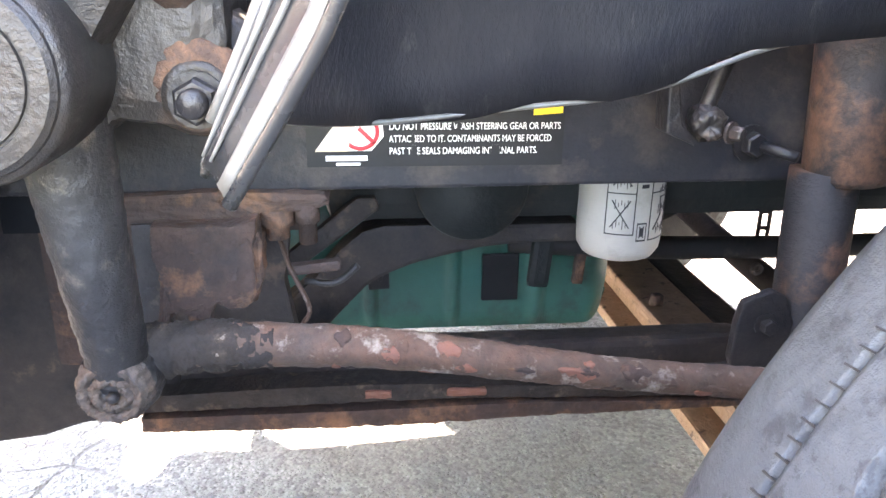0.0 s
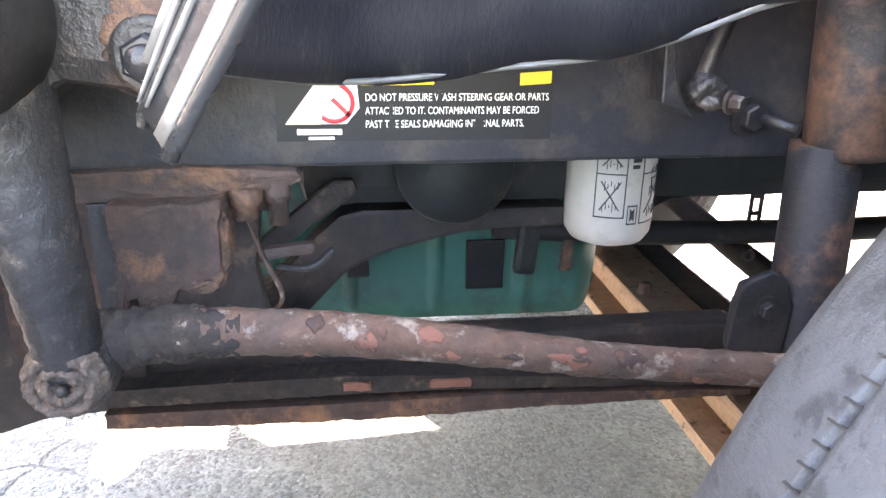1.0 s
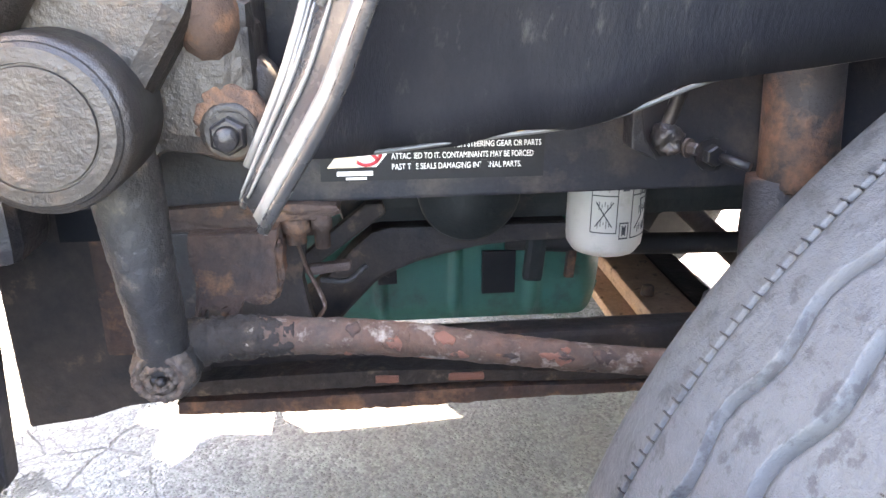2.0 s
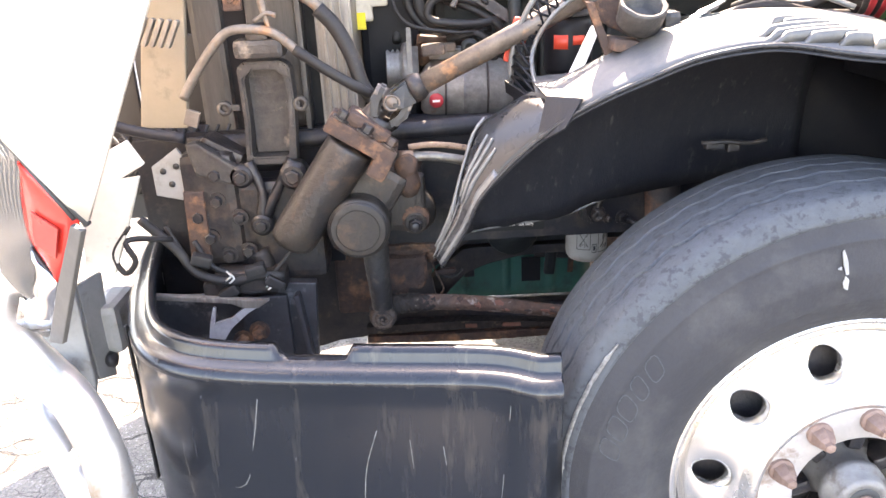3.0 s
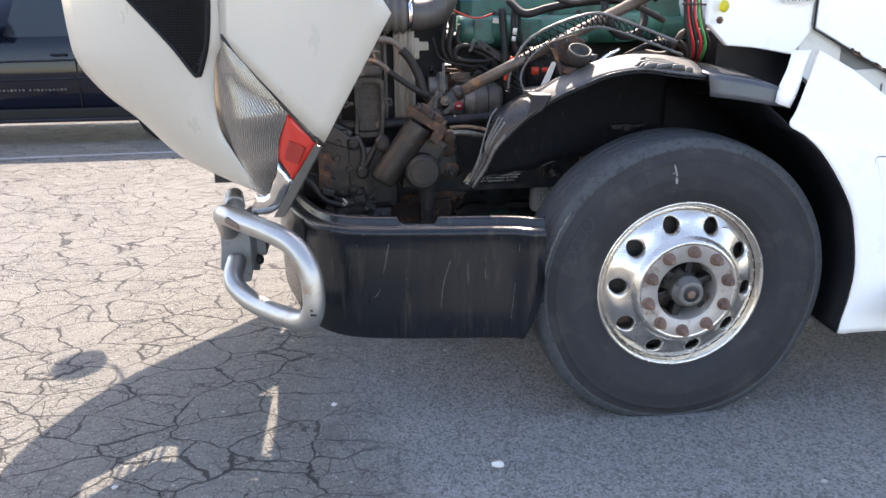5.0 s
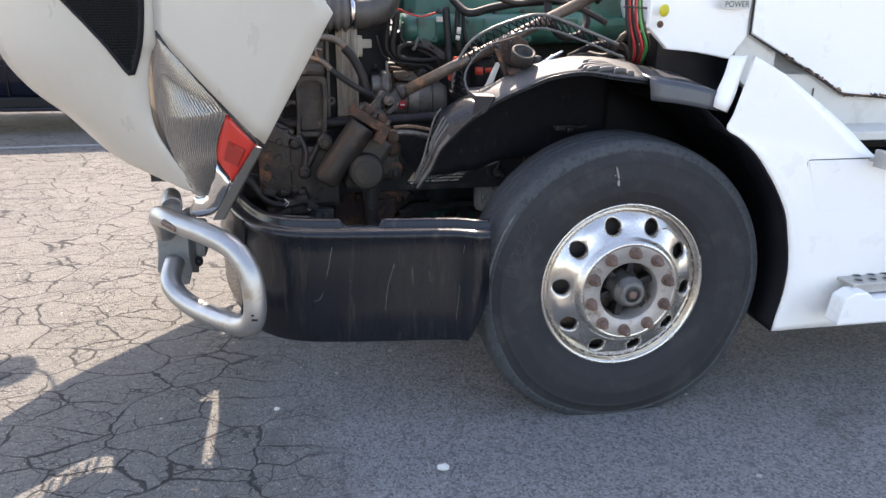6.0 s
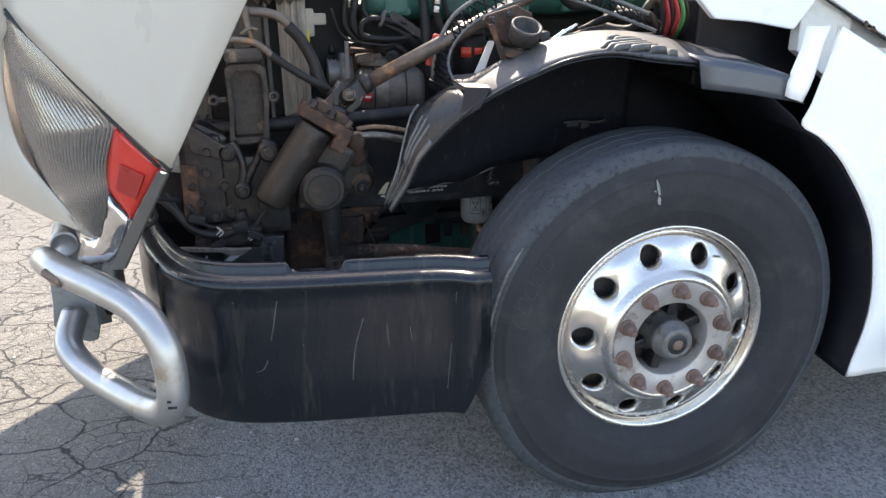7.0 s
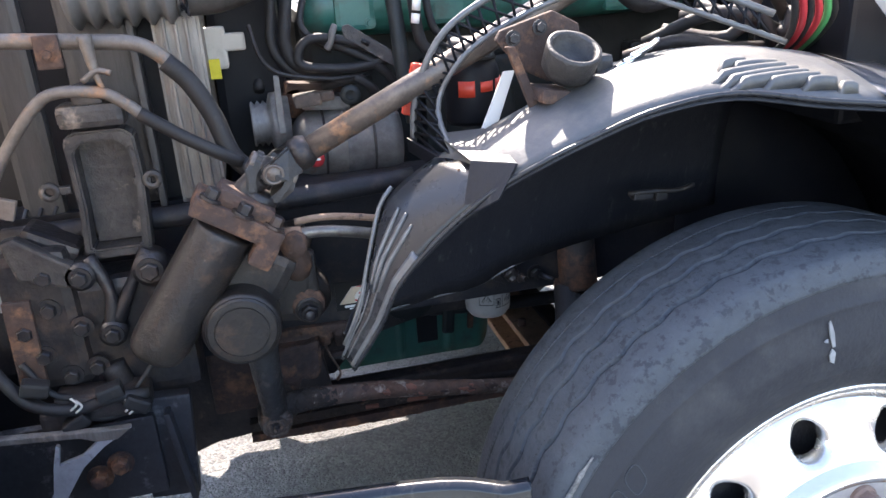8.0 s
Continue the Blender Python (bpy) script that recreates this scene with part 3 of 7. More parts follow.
def rim_y(r):
    """The face of the wheel disc at that radius."""
    t = [(0.10, 0.036), (0.165, 0.036), (0.172, 0.034), (0.182, 0.042), (0.19, 0.054), (0.215, 0.068), (0.25, 0.084), (0.272, 0.104), (0.28, 0.112)]
    for (a, ya), (b, yb) in zip(t, t[1:]):
        if r <= b:
            return ya + (yb - ya) * max(0, (r - a) / (b - a))
    return t[-1][1]


def rim_bm():
    bm = lathe([(0.192, rim_y(0.192)), (0.182, 0.042), (0.176, 0.0345), (0.170, 0.034), (0.1655, 0.036)], (0, 0, WZ), (0, 1, 0), 80)
    flange = lathe([(0.272, rim_y(0.272)), (0.279, 0.116), (0.284, 0.113), (0.287, 0.096), (0.292, 0.089), (0.299, 0.086), (0.304, 0.089), (0.305, 0.098), (0.296, 0.108)], (0, 0, WZ), (0, 1, 0), 80)
    add(bm, flange)
    # the ring with ten hand holes
    for k in range(10):
        c = radians(21.5 + 36 * k)
        outer, hole, back, wide = [], [], [], []
        N = 32
        for j in range(N):
            a = 2 * math.pi * j / N
            ca, sa = math.cos(a), math.sin(a)
            q = max(abs(ca), abs(sa))
            th = c + radians(18) * ca / q
            rr = 0.232 + 0.04 * sa / q
            outer.append(bm.verts.new((rr * math.sin(th), rim_y(rr), WZ + rr * math.cos(th))))
            for lst, hr, dy in ((wide, 0.0345, 0.0), (hole, 0.0285, 0.004), (back, 0.0275, 0.026)):
                px, pr = hr * ca, 0.232 + hr * sa
                th2 = c + px / pr
                lst.append(bm.verts.new((pr * math.sin(th2), rim_y(pr) + dy, WZ + pr * math.cos(th2))))
        for j in range(N):
            m = (j + 1) % N
            for p, q in ((outer, wide), (wide, hole), (hole, back)):
                bm.faces.new((p[j], p[m], q[m], q[j]))
    bmesh.ops.remove_doubles(bm, verts=bm.verts[:], dist=2e-5)
    bmesh.ops.recalc_face_normals(bm, faces=bm.faces[:])
    for f in bm.faces:
        f.smooth = True
    return bm


def make_wheel(far=False):
    flip = mirror if far else (lambda b: b)
    wheel = part("front_wheel", flip(rim_bm()), ALLOY, truck, "polished aluminium wheel with ten hand holes")
    part("tyre", flip(tyre_bm()), RUBBER, wheel, "worn black tyre side wall")
    part("tread", flip(tread_bm()), TREAD, wheel, "grey worn tread with wavy grooves")
    part("hub_face", flip(lathe([(0.1655, 0.036), (0.108, 0.036), (0.105, 0.040), (0.105, 0.13)], (0, 0, WZ), (0, 1, 0), 64)), HUB_FACE, wheel, "dusty brown hub face")
    barrel = lathe([(0.30, 0.10), (0.262, 0.13), (0.262, 0.31), (0.296, 0.315)], (0, 0, WZ), (0, 1, 0), 48)
    part("rim_barrel", flip(barrel), GREASE, wheel)
    part("brake_drum", flip(lathe([(0.0, 0.135), (0.24, 0.135), (0.258, 0.15), (0.258, 0.33), (0.0, 0.33)], (0, 0, WZ), (0, 1, 0), 48)), GREASE, wheel)
    hub = both(lathe([(0.0, 0.004), (0.010, 0.004), (0.013, 0.010), (0.024, 0.010), (0.027, 0.004), (0.040, 0.004), (0.045, 0.010), (0.047, 0.030), (0.054, 0.034), (0.055, 0.05), (0.050, 0.056), (0.054, 0.09), (0.075, 0.12), (0.0, 0.125)], (0, 0, WZ), (0, 1, 0), 40))
    part("hub_cap", flip(hub), GREY_CAST, wheel, "grey cast hub cap")
    part("hub_plug", flip(lathe([(0, 0.0005), (0.012, 0.0005), (0.0155, 0.003), (0, 0.01)], (0, 0, WZ), (0, 1, 0), 24)), RUST_NUT, wheel, "rust-brown hub plug")
    part("hub_seal", flip(lathe([(0.0165, 0.0025), (0.027, 0.0025), (0.029, 0.0060), (0.0165, 0.0060)], (0, 0, WZ), (0, 1, 0), 36)), BLACK_SEAL, wheel)
    for k in range(6):
        a = radians(60 * k + 12)
        c = V((0.082 * math.sin(a), 0.085, WZ + 0.082 * math.cos(a)))
        # dark iron puts the shade of the hub recess into the ribs
        part("hub_rib", flip(box(c + V((0, 0.012, 0)), (0.026, 0.05, 0.052), (0, math.degrees(a), 0), 0.006)), GEARBOX, wheel)
    for k in range(8):
        a = radians(45 * k + 10)
        part("cap_bolt", flip(hexbolt((0.0365 * math.sin(a), 0.010, WZ + 0.0365 * math.cos(a)), (0, -1, 0), 0.004, 0.004)), GREY_CAST, wheel)
    for k in range(10):
        a = radians(3.5 + 36 * k)
        at = (0.1429 * math.sin(a), 0.036, WZ + 0.1429 * math.cos(a))
        nut = both(lathe([(0, 0), (0.0215, 0), (0.0215, 0.006), (0.018, 0.009), (0.0, 0.009)], at, (0, -1, 0), 20),
                   lathe([(0, 0.008), (0.0185, 0.008), (0.0178, 0.020), (0.0145, 0.030), (0.0095, 0.036), (0.0085, 0.043), (0, 0.045)], at, (0.04 * math.sin(a * 3), -1, 0), 6))
        for f in nut.faces:
            f.smooth = False
        part("lug_nut", flip(nut), RUST_NUT, wheel, "rust-brown lug nut")
    return wheel


wheel_near = make_wheel()
make_wheel(True)
# valve stem and a chalk scuff on the tyre
part("valve_stem", tube([(0.12, 0.10, WZ + 0.20), (0.128, 0.07, WZ + 0.212), (0.13, 0.05, WZ + 0.215)], 0.004, 8), CHROME, wheel_near)
sipes = bmesh.new()
for k in range(380):
    a = 2 * math.pi * k / 380
    for y, wide in ((0.268, 0.012), (0.1445, 0.0065)):
        yy = y + (0.0042 * math.sin((math.pi / 2 - a) * 46) if y < 0.2 else 0)
        r = crown(yy) - 0.0019
        add(sipes, box((r * math.sin(a), yy, WZ + r * math.cos(a)), (0.0009, wide, 0.0037), (0, math.degrees(a), 12)))
bmesh.ops.delete(sipes, geom=[v for v in sipes.verts if v.co.z < 0.27], context="VERTS")
tagged(part("tread_sipe", sipes, LABEL_BLACK, wheel_near), kind="stuff")
chalk = both(slab([(-0.066, 0.0548, 0.866), (-0.060, 0.0548, 0.863), (-0.060, 0.0548, 0.880), (-0.066, 0.0548, 0.887), (-0.069, 0.0548, 0.876)][::-1], 0.002), slab([(-0.066, 0.0548, 0.889), (-0.062, 0.0548, 0.890), (-0.066, 0.056, 0.912), (-0.074, 0.0565, 0.930), (-0.076, 0.0565, 0.927), (-0.072, 0.055, 0.905)][::-1], 0.002), slab([(-0.080, 0.0555, 0.899), (-0.074, 0.0555, 0.897), (-0.075, 0.0555, 0.903)][::-1], 0.002))
scuff = []
for k in range(60):
    th = radians(145 + 39 * k / 59)
    fade = min(1, k / 6, (59 - k) / 6)
    mid, half = 0.5005 + 0.0012 * noise.noise((k * 0.31, 2, 0)), fade * (0.0028 + 0.0022 * noise.noise((k * 0.9, 5, 0)))
    scuff.append([(r * math.cos(th), 0.0716 + (r - 0.496) * 0.462 - 0.0012 - 0.0014 * j * (2 - j), WZ + r * math.sin(th)) for j, r in enumerate((mid - half, mid, mid + half))])
part("kerb_scuff", sheet(scuff, 0.0015), SCUFF, wheel_near, "pale rough kerb scuff along the shoulder")
# moulded outlines of a worn name, each a plain rounded block
for k, wide in enumerate((2.1, 2.3, 2.3, 1.8, 2.0)):
    th0 = 167.5 - 5.6 * k
    loop = []
    for q in range(17):
        a = 2 * math.pi * q / 16
        ca, sa = math.cos(a), math.sin(a)
        m = (abs(ca) ** 3.5 + abs(sa) ** 3.5) ** (-1 / 3.5)
        r = 0.429 + 0.018 * sa * m
        th = radians(th0 - wide * ca * m - 1.1 * sa * m)
        loop.append((r * math.cos(th), 0.0568 + (r - 0.408) * 0.1 - 0.0002, WZ + r * math.sin(th)))
    part("moulded_mark", tube(loop, 0.0009, 6, 2), TREAD, wheel_near)
part("chalk_mark", chalk, CHALK, wheel_near, "pale scuffed chalk streak")

# -- bumper --
BUMP_PLAN = [(-0.505, 0.022), (-0.55, 0.026), (-0.60, 0.052), (-0.66, 0.066), (-0.80, 0.082), (-0.98, 0.105), (-1.10, 0.13), (-1.18, 0.165), (-1.245, 0.225), (-1.29, 0.305), (-1.325, 0.40), (-1.36, 0.52), (-1.42, 0.8), (-1.455, 1.2)]


def bumper_bm():
    path = smooth_path([(x, y, 0) for x, y in BUMP_PLAN], 14)
    sec = [(0.03, 0.345), (0.004, 0.345), (0.0, 0.352), (0.0, 0.46), (-0.004, 0.55), (0.0, 0.66), (0.002, 0.705), (-0.004, 0.712), (-0.004, 0.722), (0.004, 0.732), (0.014, 0.737), (0.030, 0.738), (0.033, 0.742), (0.0345, 0.757), (0.037, 0.7610), (0.043, 0.7645), (0.052, 0.7665), (0.054, 0.735), (0.02, 0.72), (0.012, 0.36)]
    rows = []
    for i, p in enumerate(path):
        d = path[min(i + 1, len(path) - 1)] - path[max(i - 1, 0)]
        nrm = V((d.y, -d.x, 0)).normalized()
        if nrm.y < 0 and p.y < 0.3:
            nrm = -nrm
        if p.y >= 0.3 and nrm.x < 0:
            nrm = -nrm
        flare = max(0.0, min(1.0, (-0.5 - p.x) * -1 / 0.14 + 1)) * 0.008
        rear = min(0.06, max(0.0, p.x + 0.57)) * 2.2
        gap = 0.022 * min(1.0, max(0.0, (0.066 - abs(p.x + 0.918)) / 0.006)) if p.y < 0.2 else 0.0
        rows.append([V((p.x, p.y + flare * max(0.0, min(1.0, (0.705 - z) / 0.03)), (z if z < 0.745 else max(0.7425, z - gap)) if z > 0.5 else z + rear)) + nrm * o for o, z in sec])
    bm = bmesh.new()
    vs = [[bm.verts.new(q) for q in r] for r in rows]
    for a, b in zip(vs, vs[1:]):
        for j in range(len(sec)):
            k = (j + 1) % len(sec)
            bm.faces.new((a[j], a[k], b[k], b[j]))
    bm.faces.new(vs[0][::-1])
    bm.faces.new(vs[-1])
    bmesh.ops.recalc_face_normals(bm, faces=bm.faces[:])
    for f in bm.faces:
        f.smooth = True
    return bm


bumper = part("bumper", both(bumper_bm(), mirror(bumper_bm())), BUMPER_BLACK, truck, "scuffed black wraparound bumper")


def bumper_y(x):
    for (a, ya), (b, yb) in zip(BUMP_PLAN, BUMP_PLAN[1:]):
        if b <= x <= a:
            return ya + (yb - ya) * (x - a) / (b - a)
    return 0.2


random.seed(12)
scars = [((-1.013, 0.683), (-1.03, 0.60), (-1.058, 0.503), (-1.12, 0.50), (-1.20, 0.53)), ((-0.812, 0.628), (-0.835, 0.55), (-0.845, 0.46)), ((-0.70, 0.60), (-0.69, 0.5)), ((-0.60, 0.55), (-0.61, 0.42))]
for k in range(9):
    x, z, h = random.uniform(-1.15, -0.58), random.uniform(0.48, 0.70), random.uniform(0.02, 0.09)
    scars.append(((x, z), (x + random.uniform(-0.012, 0.012), z - h)))
for line in scars:
    part("scratch", tube([(x, bumper_y(x) - 0.0008 - 0.003 * (0.5 < z < 0.62), z) for x, z in line], 0.0009 if len(line) > 2 else 0.0006, 5, 4), SCUFF, bumper)
part("bumper_seam", box((-1.305, 0.325, 0.55), (0.004, 0.012, 0.36), (0, 0, 0)), BLACK_SEAL, bumper)


# -- hood, tilted forward --
T, LP, C = V((-1.203, 0.060, 1.03)), V((-1.500, 0.215, 1.345)), V((-0.99, -0.035, 1.411))
hood_right = [V(p) for p in ((-1.43, 0.236, 0.85), (-1.452, 0.232, 0.891), (-1.512, 0.236, 0.995), (-1.542, 0.245, 1.068), (-1.547, 0.245, 1.174), (-1.53, 0.235, 1.277), (-1.50, 0.215, 1.345), (-1.49, 0.205, 1.6), (-1.5, 0.20, 1.95))]
hood_left = [V(p) for p in ((-1.45, 0.27, 0.848), (-1.58, 0.44, 0.868), (-1.77, 0.65, 0.912), (-1.89, 0.64, 1.045), (-1.985, 0.61, 1.14), (-2.06, 0.60, 1.25), (-2.08, 0.60, 1.36), (-2.085, 0.60, 1.6), (-2.08, 0.60, 1.95))]


def side_panel_rows():
    left = [LP, V((-1.49, 0.205, 1.6)), V((-1.5, 0.20, 1.95))]
    right = [T, C, V((-1.22, 0.03, 1.77))]
    rows = []
    for i in range(17):
        u = i / 8
        k = min(int(u), 1)
        a, b = lerp(left[k], left[k + 1], u - k), lerp(right[k], right[k + 1], u - k)
        rows.append([lerp(a, b, j / 10) + V((0, -0.018 * math.sin(math.pi * j / 10), 0)) for j in range(11)])
    return rows


def fascia_rows():
    rows = []
    for a, b in zip(smooth_path(hood_right, 4), smooth_path(hood_left, 4)):
        rows.append([lerp(a, b, j / 10) + V((-0.03, -0.05, -0.01)) * math.sin(math.pi * j / 10) * min(1, (b - a).length / 0.5) for j in range(11)])
    return rows


def front_rows():
    rows = []
    for a in smooth_path(hood_left, 3):
        b = V((a.x, 2.4 - a.y, a.z))
        rows.append([lerp(a, b, j / 12) + V((-0.07 - (0.15 if j > 6 else 0.02) * min(1.0, max(0.0, (a.z - 0.93) / 0.2)), 0, 0)) * math.sin(math.pi * j / 12) for j in range(13)])
    return rows


def front_sheet():
    """The nose, with an air slot low down."""
    bm = sheet(front_rows(), 0.006)
    hole = [f for f in bm.faces if 0.80 < f.calc_center_median().y < 0.93 and 0.895 < f.calc_center_median().z < 1.10]
    bmesh.ops.delete(bm, geom=hole, context="FACES")
    return bm


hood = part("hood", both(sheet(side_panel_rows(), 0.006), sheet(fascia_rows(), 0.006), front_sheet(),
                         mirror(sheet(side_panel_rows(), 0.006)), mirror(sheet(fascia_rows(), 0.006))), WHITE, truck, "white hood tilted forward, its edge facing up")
for z in (0.925, 0.955, 0.985, 1.015, 1.05):
    x = -1.77 - (z - 0.912) * 0.92
    part("slot_bar", box((x - 0.02, 0.87, z), (0.012, 0.13, 0.008), bevel=0.002), GRILLE, hood)
part("hood_seal", tube([LP + V((0, -0.006, 0)), lerp(LP, T, 0.5) + V((0, -0.010, 0)), T + V((0.0, -0.004, 0))], 0.006, 8), BLACK_SEAL, hood)
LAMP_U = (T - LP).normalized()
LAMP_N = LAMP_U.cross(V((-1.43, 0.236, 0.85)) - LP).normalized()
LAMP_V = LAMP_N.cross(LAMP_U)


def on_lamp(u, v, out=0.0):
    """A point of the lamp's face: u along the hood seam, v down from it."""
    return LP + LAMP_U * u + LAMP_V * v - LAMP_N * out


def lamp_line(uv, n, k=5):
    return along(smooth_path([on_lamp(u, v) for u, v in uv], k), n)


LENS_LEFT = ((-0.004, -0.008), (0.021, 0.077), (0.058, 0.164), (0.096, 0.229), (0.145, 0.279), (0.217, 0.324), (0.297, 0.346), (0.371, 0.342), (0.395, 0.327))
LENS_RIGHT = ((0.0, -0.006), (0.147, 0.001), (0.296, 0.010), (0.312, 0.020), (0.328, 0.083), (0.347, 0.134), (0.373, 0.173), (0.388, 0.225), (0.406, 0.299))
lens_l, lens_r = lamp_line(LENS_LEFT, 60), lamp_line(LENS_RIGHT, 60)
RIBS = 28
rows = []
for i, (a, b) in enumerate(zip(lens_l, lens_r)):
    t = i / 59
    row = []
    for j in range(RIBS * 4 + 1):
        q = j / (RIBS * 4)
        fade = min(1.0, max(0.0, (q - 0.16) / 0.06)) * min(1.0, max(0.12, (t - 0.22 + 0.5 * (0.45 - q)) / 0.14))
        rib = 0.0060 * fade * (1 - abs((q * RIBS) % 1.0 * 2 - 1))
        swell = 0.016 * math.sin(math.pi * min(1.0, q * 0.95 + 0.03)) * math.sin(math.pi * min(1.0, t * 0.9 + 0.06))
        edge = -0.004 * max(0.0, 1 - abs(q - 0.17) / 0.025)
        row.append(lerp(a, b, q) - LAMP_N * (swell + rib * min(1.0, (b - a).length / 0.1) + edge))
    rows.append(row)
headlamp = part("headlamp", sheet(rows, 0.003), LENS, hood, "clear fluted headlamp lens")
# thin dark tubes imitate the shading between the lens ribs
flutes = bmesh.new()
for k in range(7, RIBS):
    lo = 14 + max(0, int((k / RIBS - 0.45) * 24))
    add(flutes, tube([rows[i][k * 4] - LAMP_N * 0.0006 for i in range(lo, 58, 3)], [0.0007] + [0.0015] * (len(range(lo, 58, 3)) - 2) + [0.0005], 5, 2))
tagged(part("lens_flute", flutes, FLUTE_SHADE, headlamp, "dark fluting lines in the lens"), kind="stuff")
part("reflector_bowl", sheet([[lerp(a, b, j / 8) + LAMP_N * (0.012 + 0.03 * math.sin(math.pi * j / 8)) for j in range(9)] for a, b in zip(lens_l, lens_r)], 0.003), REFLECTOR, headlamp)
part("lamp_seal", tube([on_lamp(-0.004, -0.008, 0.004), on_lamp(0.20, 0.004, 0.007), on_lamp(0.438, 0.012, 0.006)], 0.0045, 8), BLACK_SEAL, headlamp)
red_l = lamp_line(((0.314, 0.016), (0.331, 0.083), (0.350, 0.134), (0.378, 0.171), (0.446, 0.181)), 13)
red_r = lamp_line(((0.322, 0.014), (0.376, 0.016), (0.438, 0.017), (0.444, 0.096), (0.450, 0.178)), 13)
red_rows = [[lerp(a, b, j / 8) - LAMP_N * (0.006 + 0.007 * math.sin(math.pi * j / 8)) for j in range(9)] for a, b in zip(red_l, red_r)]
marker = part("side_marker", sheet(red_rows, 0.012), RED_LENS, hood, "red side marker lens")
part("marker_core", slab([on_lamp(0.368, 0.075, 0.0145), on_lamp(0.425, 0.050, 0.0145), on_lamp(0.437, 0.118, 0.0145), on_lamp(0.390, 0.140, 0.0145)], 0.003, 0.0008), RED_DARK, marker)
part("marker_seal", tube([on_lamp(0.378, 0.172, 0.008), on_lamp(0.41, 0.178, 0.010), on_lamp(0.452, 0.182, 0.008)], 0.003, 6), BLACK_SEAL, marker)
corner_l = lamp_line(((0.374, 0.178), (0.388, 0.226), (0.406, 0.300), (0.390, 0.335), (0.375, 0.348)), 9)
corner_r = lamp_line(((0.446, 0.186), (0.458, 0.235), (0.468, 0.300), (0.450, 0.365), (0.408, 0.415)), 9)
part("lamp_corner", sheet([[lerp(a, b, j / 8) - LAMP_N * (0.004 + 0.012 * math.sin(math.pi * j / 8) + 0.004 * math.sin(7 * j + 2 * i)) for j in range(9)] for i, (a, b) in enumerate(zip(corner_l, corner_r))], 0.008), CHROME, hood, "bright clear lamp corner")
part("lamp_trim", slab([on_lamp(u, v, 0.007) for u, v in ((0.443, 0.015), (0.465, 0.003), (0.502, 0.312), (0.474, 0.348), (0.455, 0.18))], 0.010, 0.002), TRIM_GREY, hood, "grey trim strip under the lamp")
# grille: a black mesh let into the front corner
FA = fascia_rows()


def on_fascia(z, across, out=0.0):
    """A point of the front corner at that height, so far across it, lifted off by out."""
    for r0, r1 in zip(FA[8:], FA[9:]):
        if r0[0].z <= z <= r1[0].z:
            f = (z - r0[0].z) / (r1[0].z - r0[0].z)
            k = min(int(across * 10), 9)
            p = lerp(lerp(r0[k], r0[k + 1], across * 10 - k), lerp(r1[k], r1[k + 1], across * 10 - k), f)
            d = (lerp(r0[k + 1], r1[k + 1], f) - lerp(r0[k], r1[k], f)).cross(r1[k] - r0[k]).normalized()
            return p + (d if d.y < 0 else -d) * out


def grille_span(z):
    """Where the opening begins and ends across the corner."""
    s = (z - 1.235) / 0.36
    return 0.075 - 0.03 * s, 0.10 + 0.56 * s


zs = np.linspace(1.24, 1.60, 26)
part("grille_panel", sheet([[on_fascia(z, grille_span(z)[0] + (grille_span(z)[1] - grille_span(z)[0]) * q / 8, 0.004) for q in range(9)] for z in zs], 0.003), GRILLE, hood, "black grille mesh")
surround = [on_fascia(z, grille_span(z)[0], 0.004) for z in zs[::-5]] + [on_fascia(1.236, 0.088, 0.004)] + [on_fascia(z, grille_span(z)[1], 0.004) for z in zs[::5]]
part("grille_surround", tube(surround, 0.008, 8, 3), BLACK_PLASTIC, hood)
mesh_bm = bmesh.new()
for i in range(46):
    z = 1.245 + 0.0078 * i
    a, b = grille_span(z)
    n = int((b - a) * 62)
    for j in range(1, n):
        q = a + (b - a) * (j + 0.5 * (i % 2)) / (n + 0.5)
        p, o = on_fascia(z, q, 0.005), on_fascia(z, q, 0.012)
        add(mesh_bm, lathe([(0.0046, 0.0), (0.0042, 0.006), (0.0030, 0.006), (0.0030, 0.0)], p, o - p, 6))
part("grille_mesh", mesh_bm, SUV_TRIM, hood)

# -- guard bar --
bar_path = [(-1.598, 0.585, 0.62), (-1.600, 0.53, 0.675), (-1.590, 0.44, 0.722), (-1.550, 0.35, 0.738), (-1.50, 0.285, 0.735), (-1.395, 0.178, 0.722), (-1.322, 0.115, 0.693), (-1.277, 0.074, 0.632), (-1.264, 0.058, 0.56), (-1.267, 0.055, 0.492), (-1.288, 0.078, 0.446), (-1.345, 0.150, 0.422), (-1.466, 0.305, 0.414), (-1.545, 0.405, 0.432), (-1.580, 0.46, 0.470), (-1.575, 0.55, 0.515)]
guard = part("guard_bar", tube(bar_path, 0.0365, 22, 6), GALV, truck, "silver tubular bumper guard loop")
part("bar_slot", tube([(-1.552, 0.291, 0.742), (-1.532, 0.271, 0.736), (-1.506, 0.246, 0.729)], 0.0120, 10, 4), RUST_NUT, guard, "rust-brown slot")
for dz in (0.0, 0.016):
    part("bar_hole", box((-1.266, 0.0205, 0.485 + dz), (0.020, 0.006, 0.007), (0, 8, 8), 0.002), GREASE, guard)
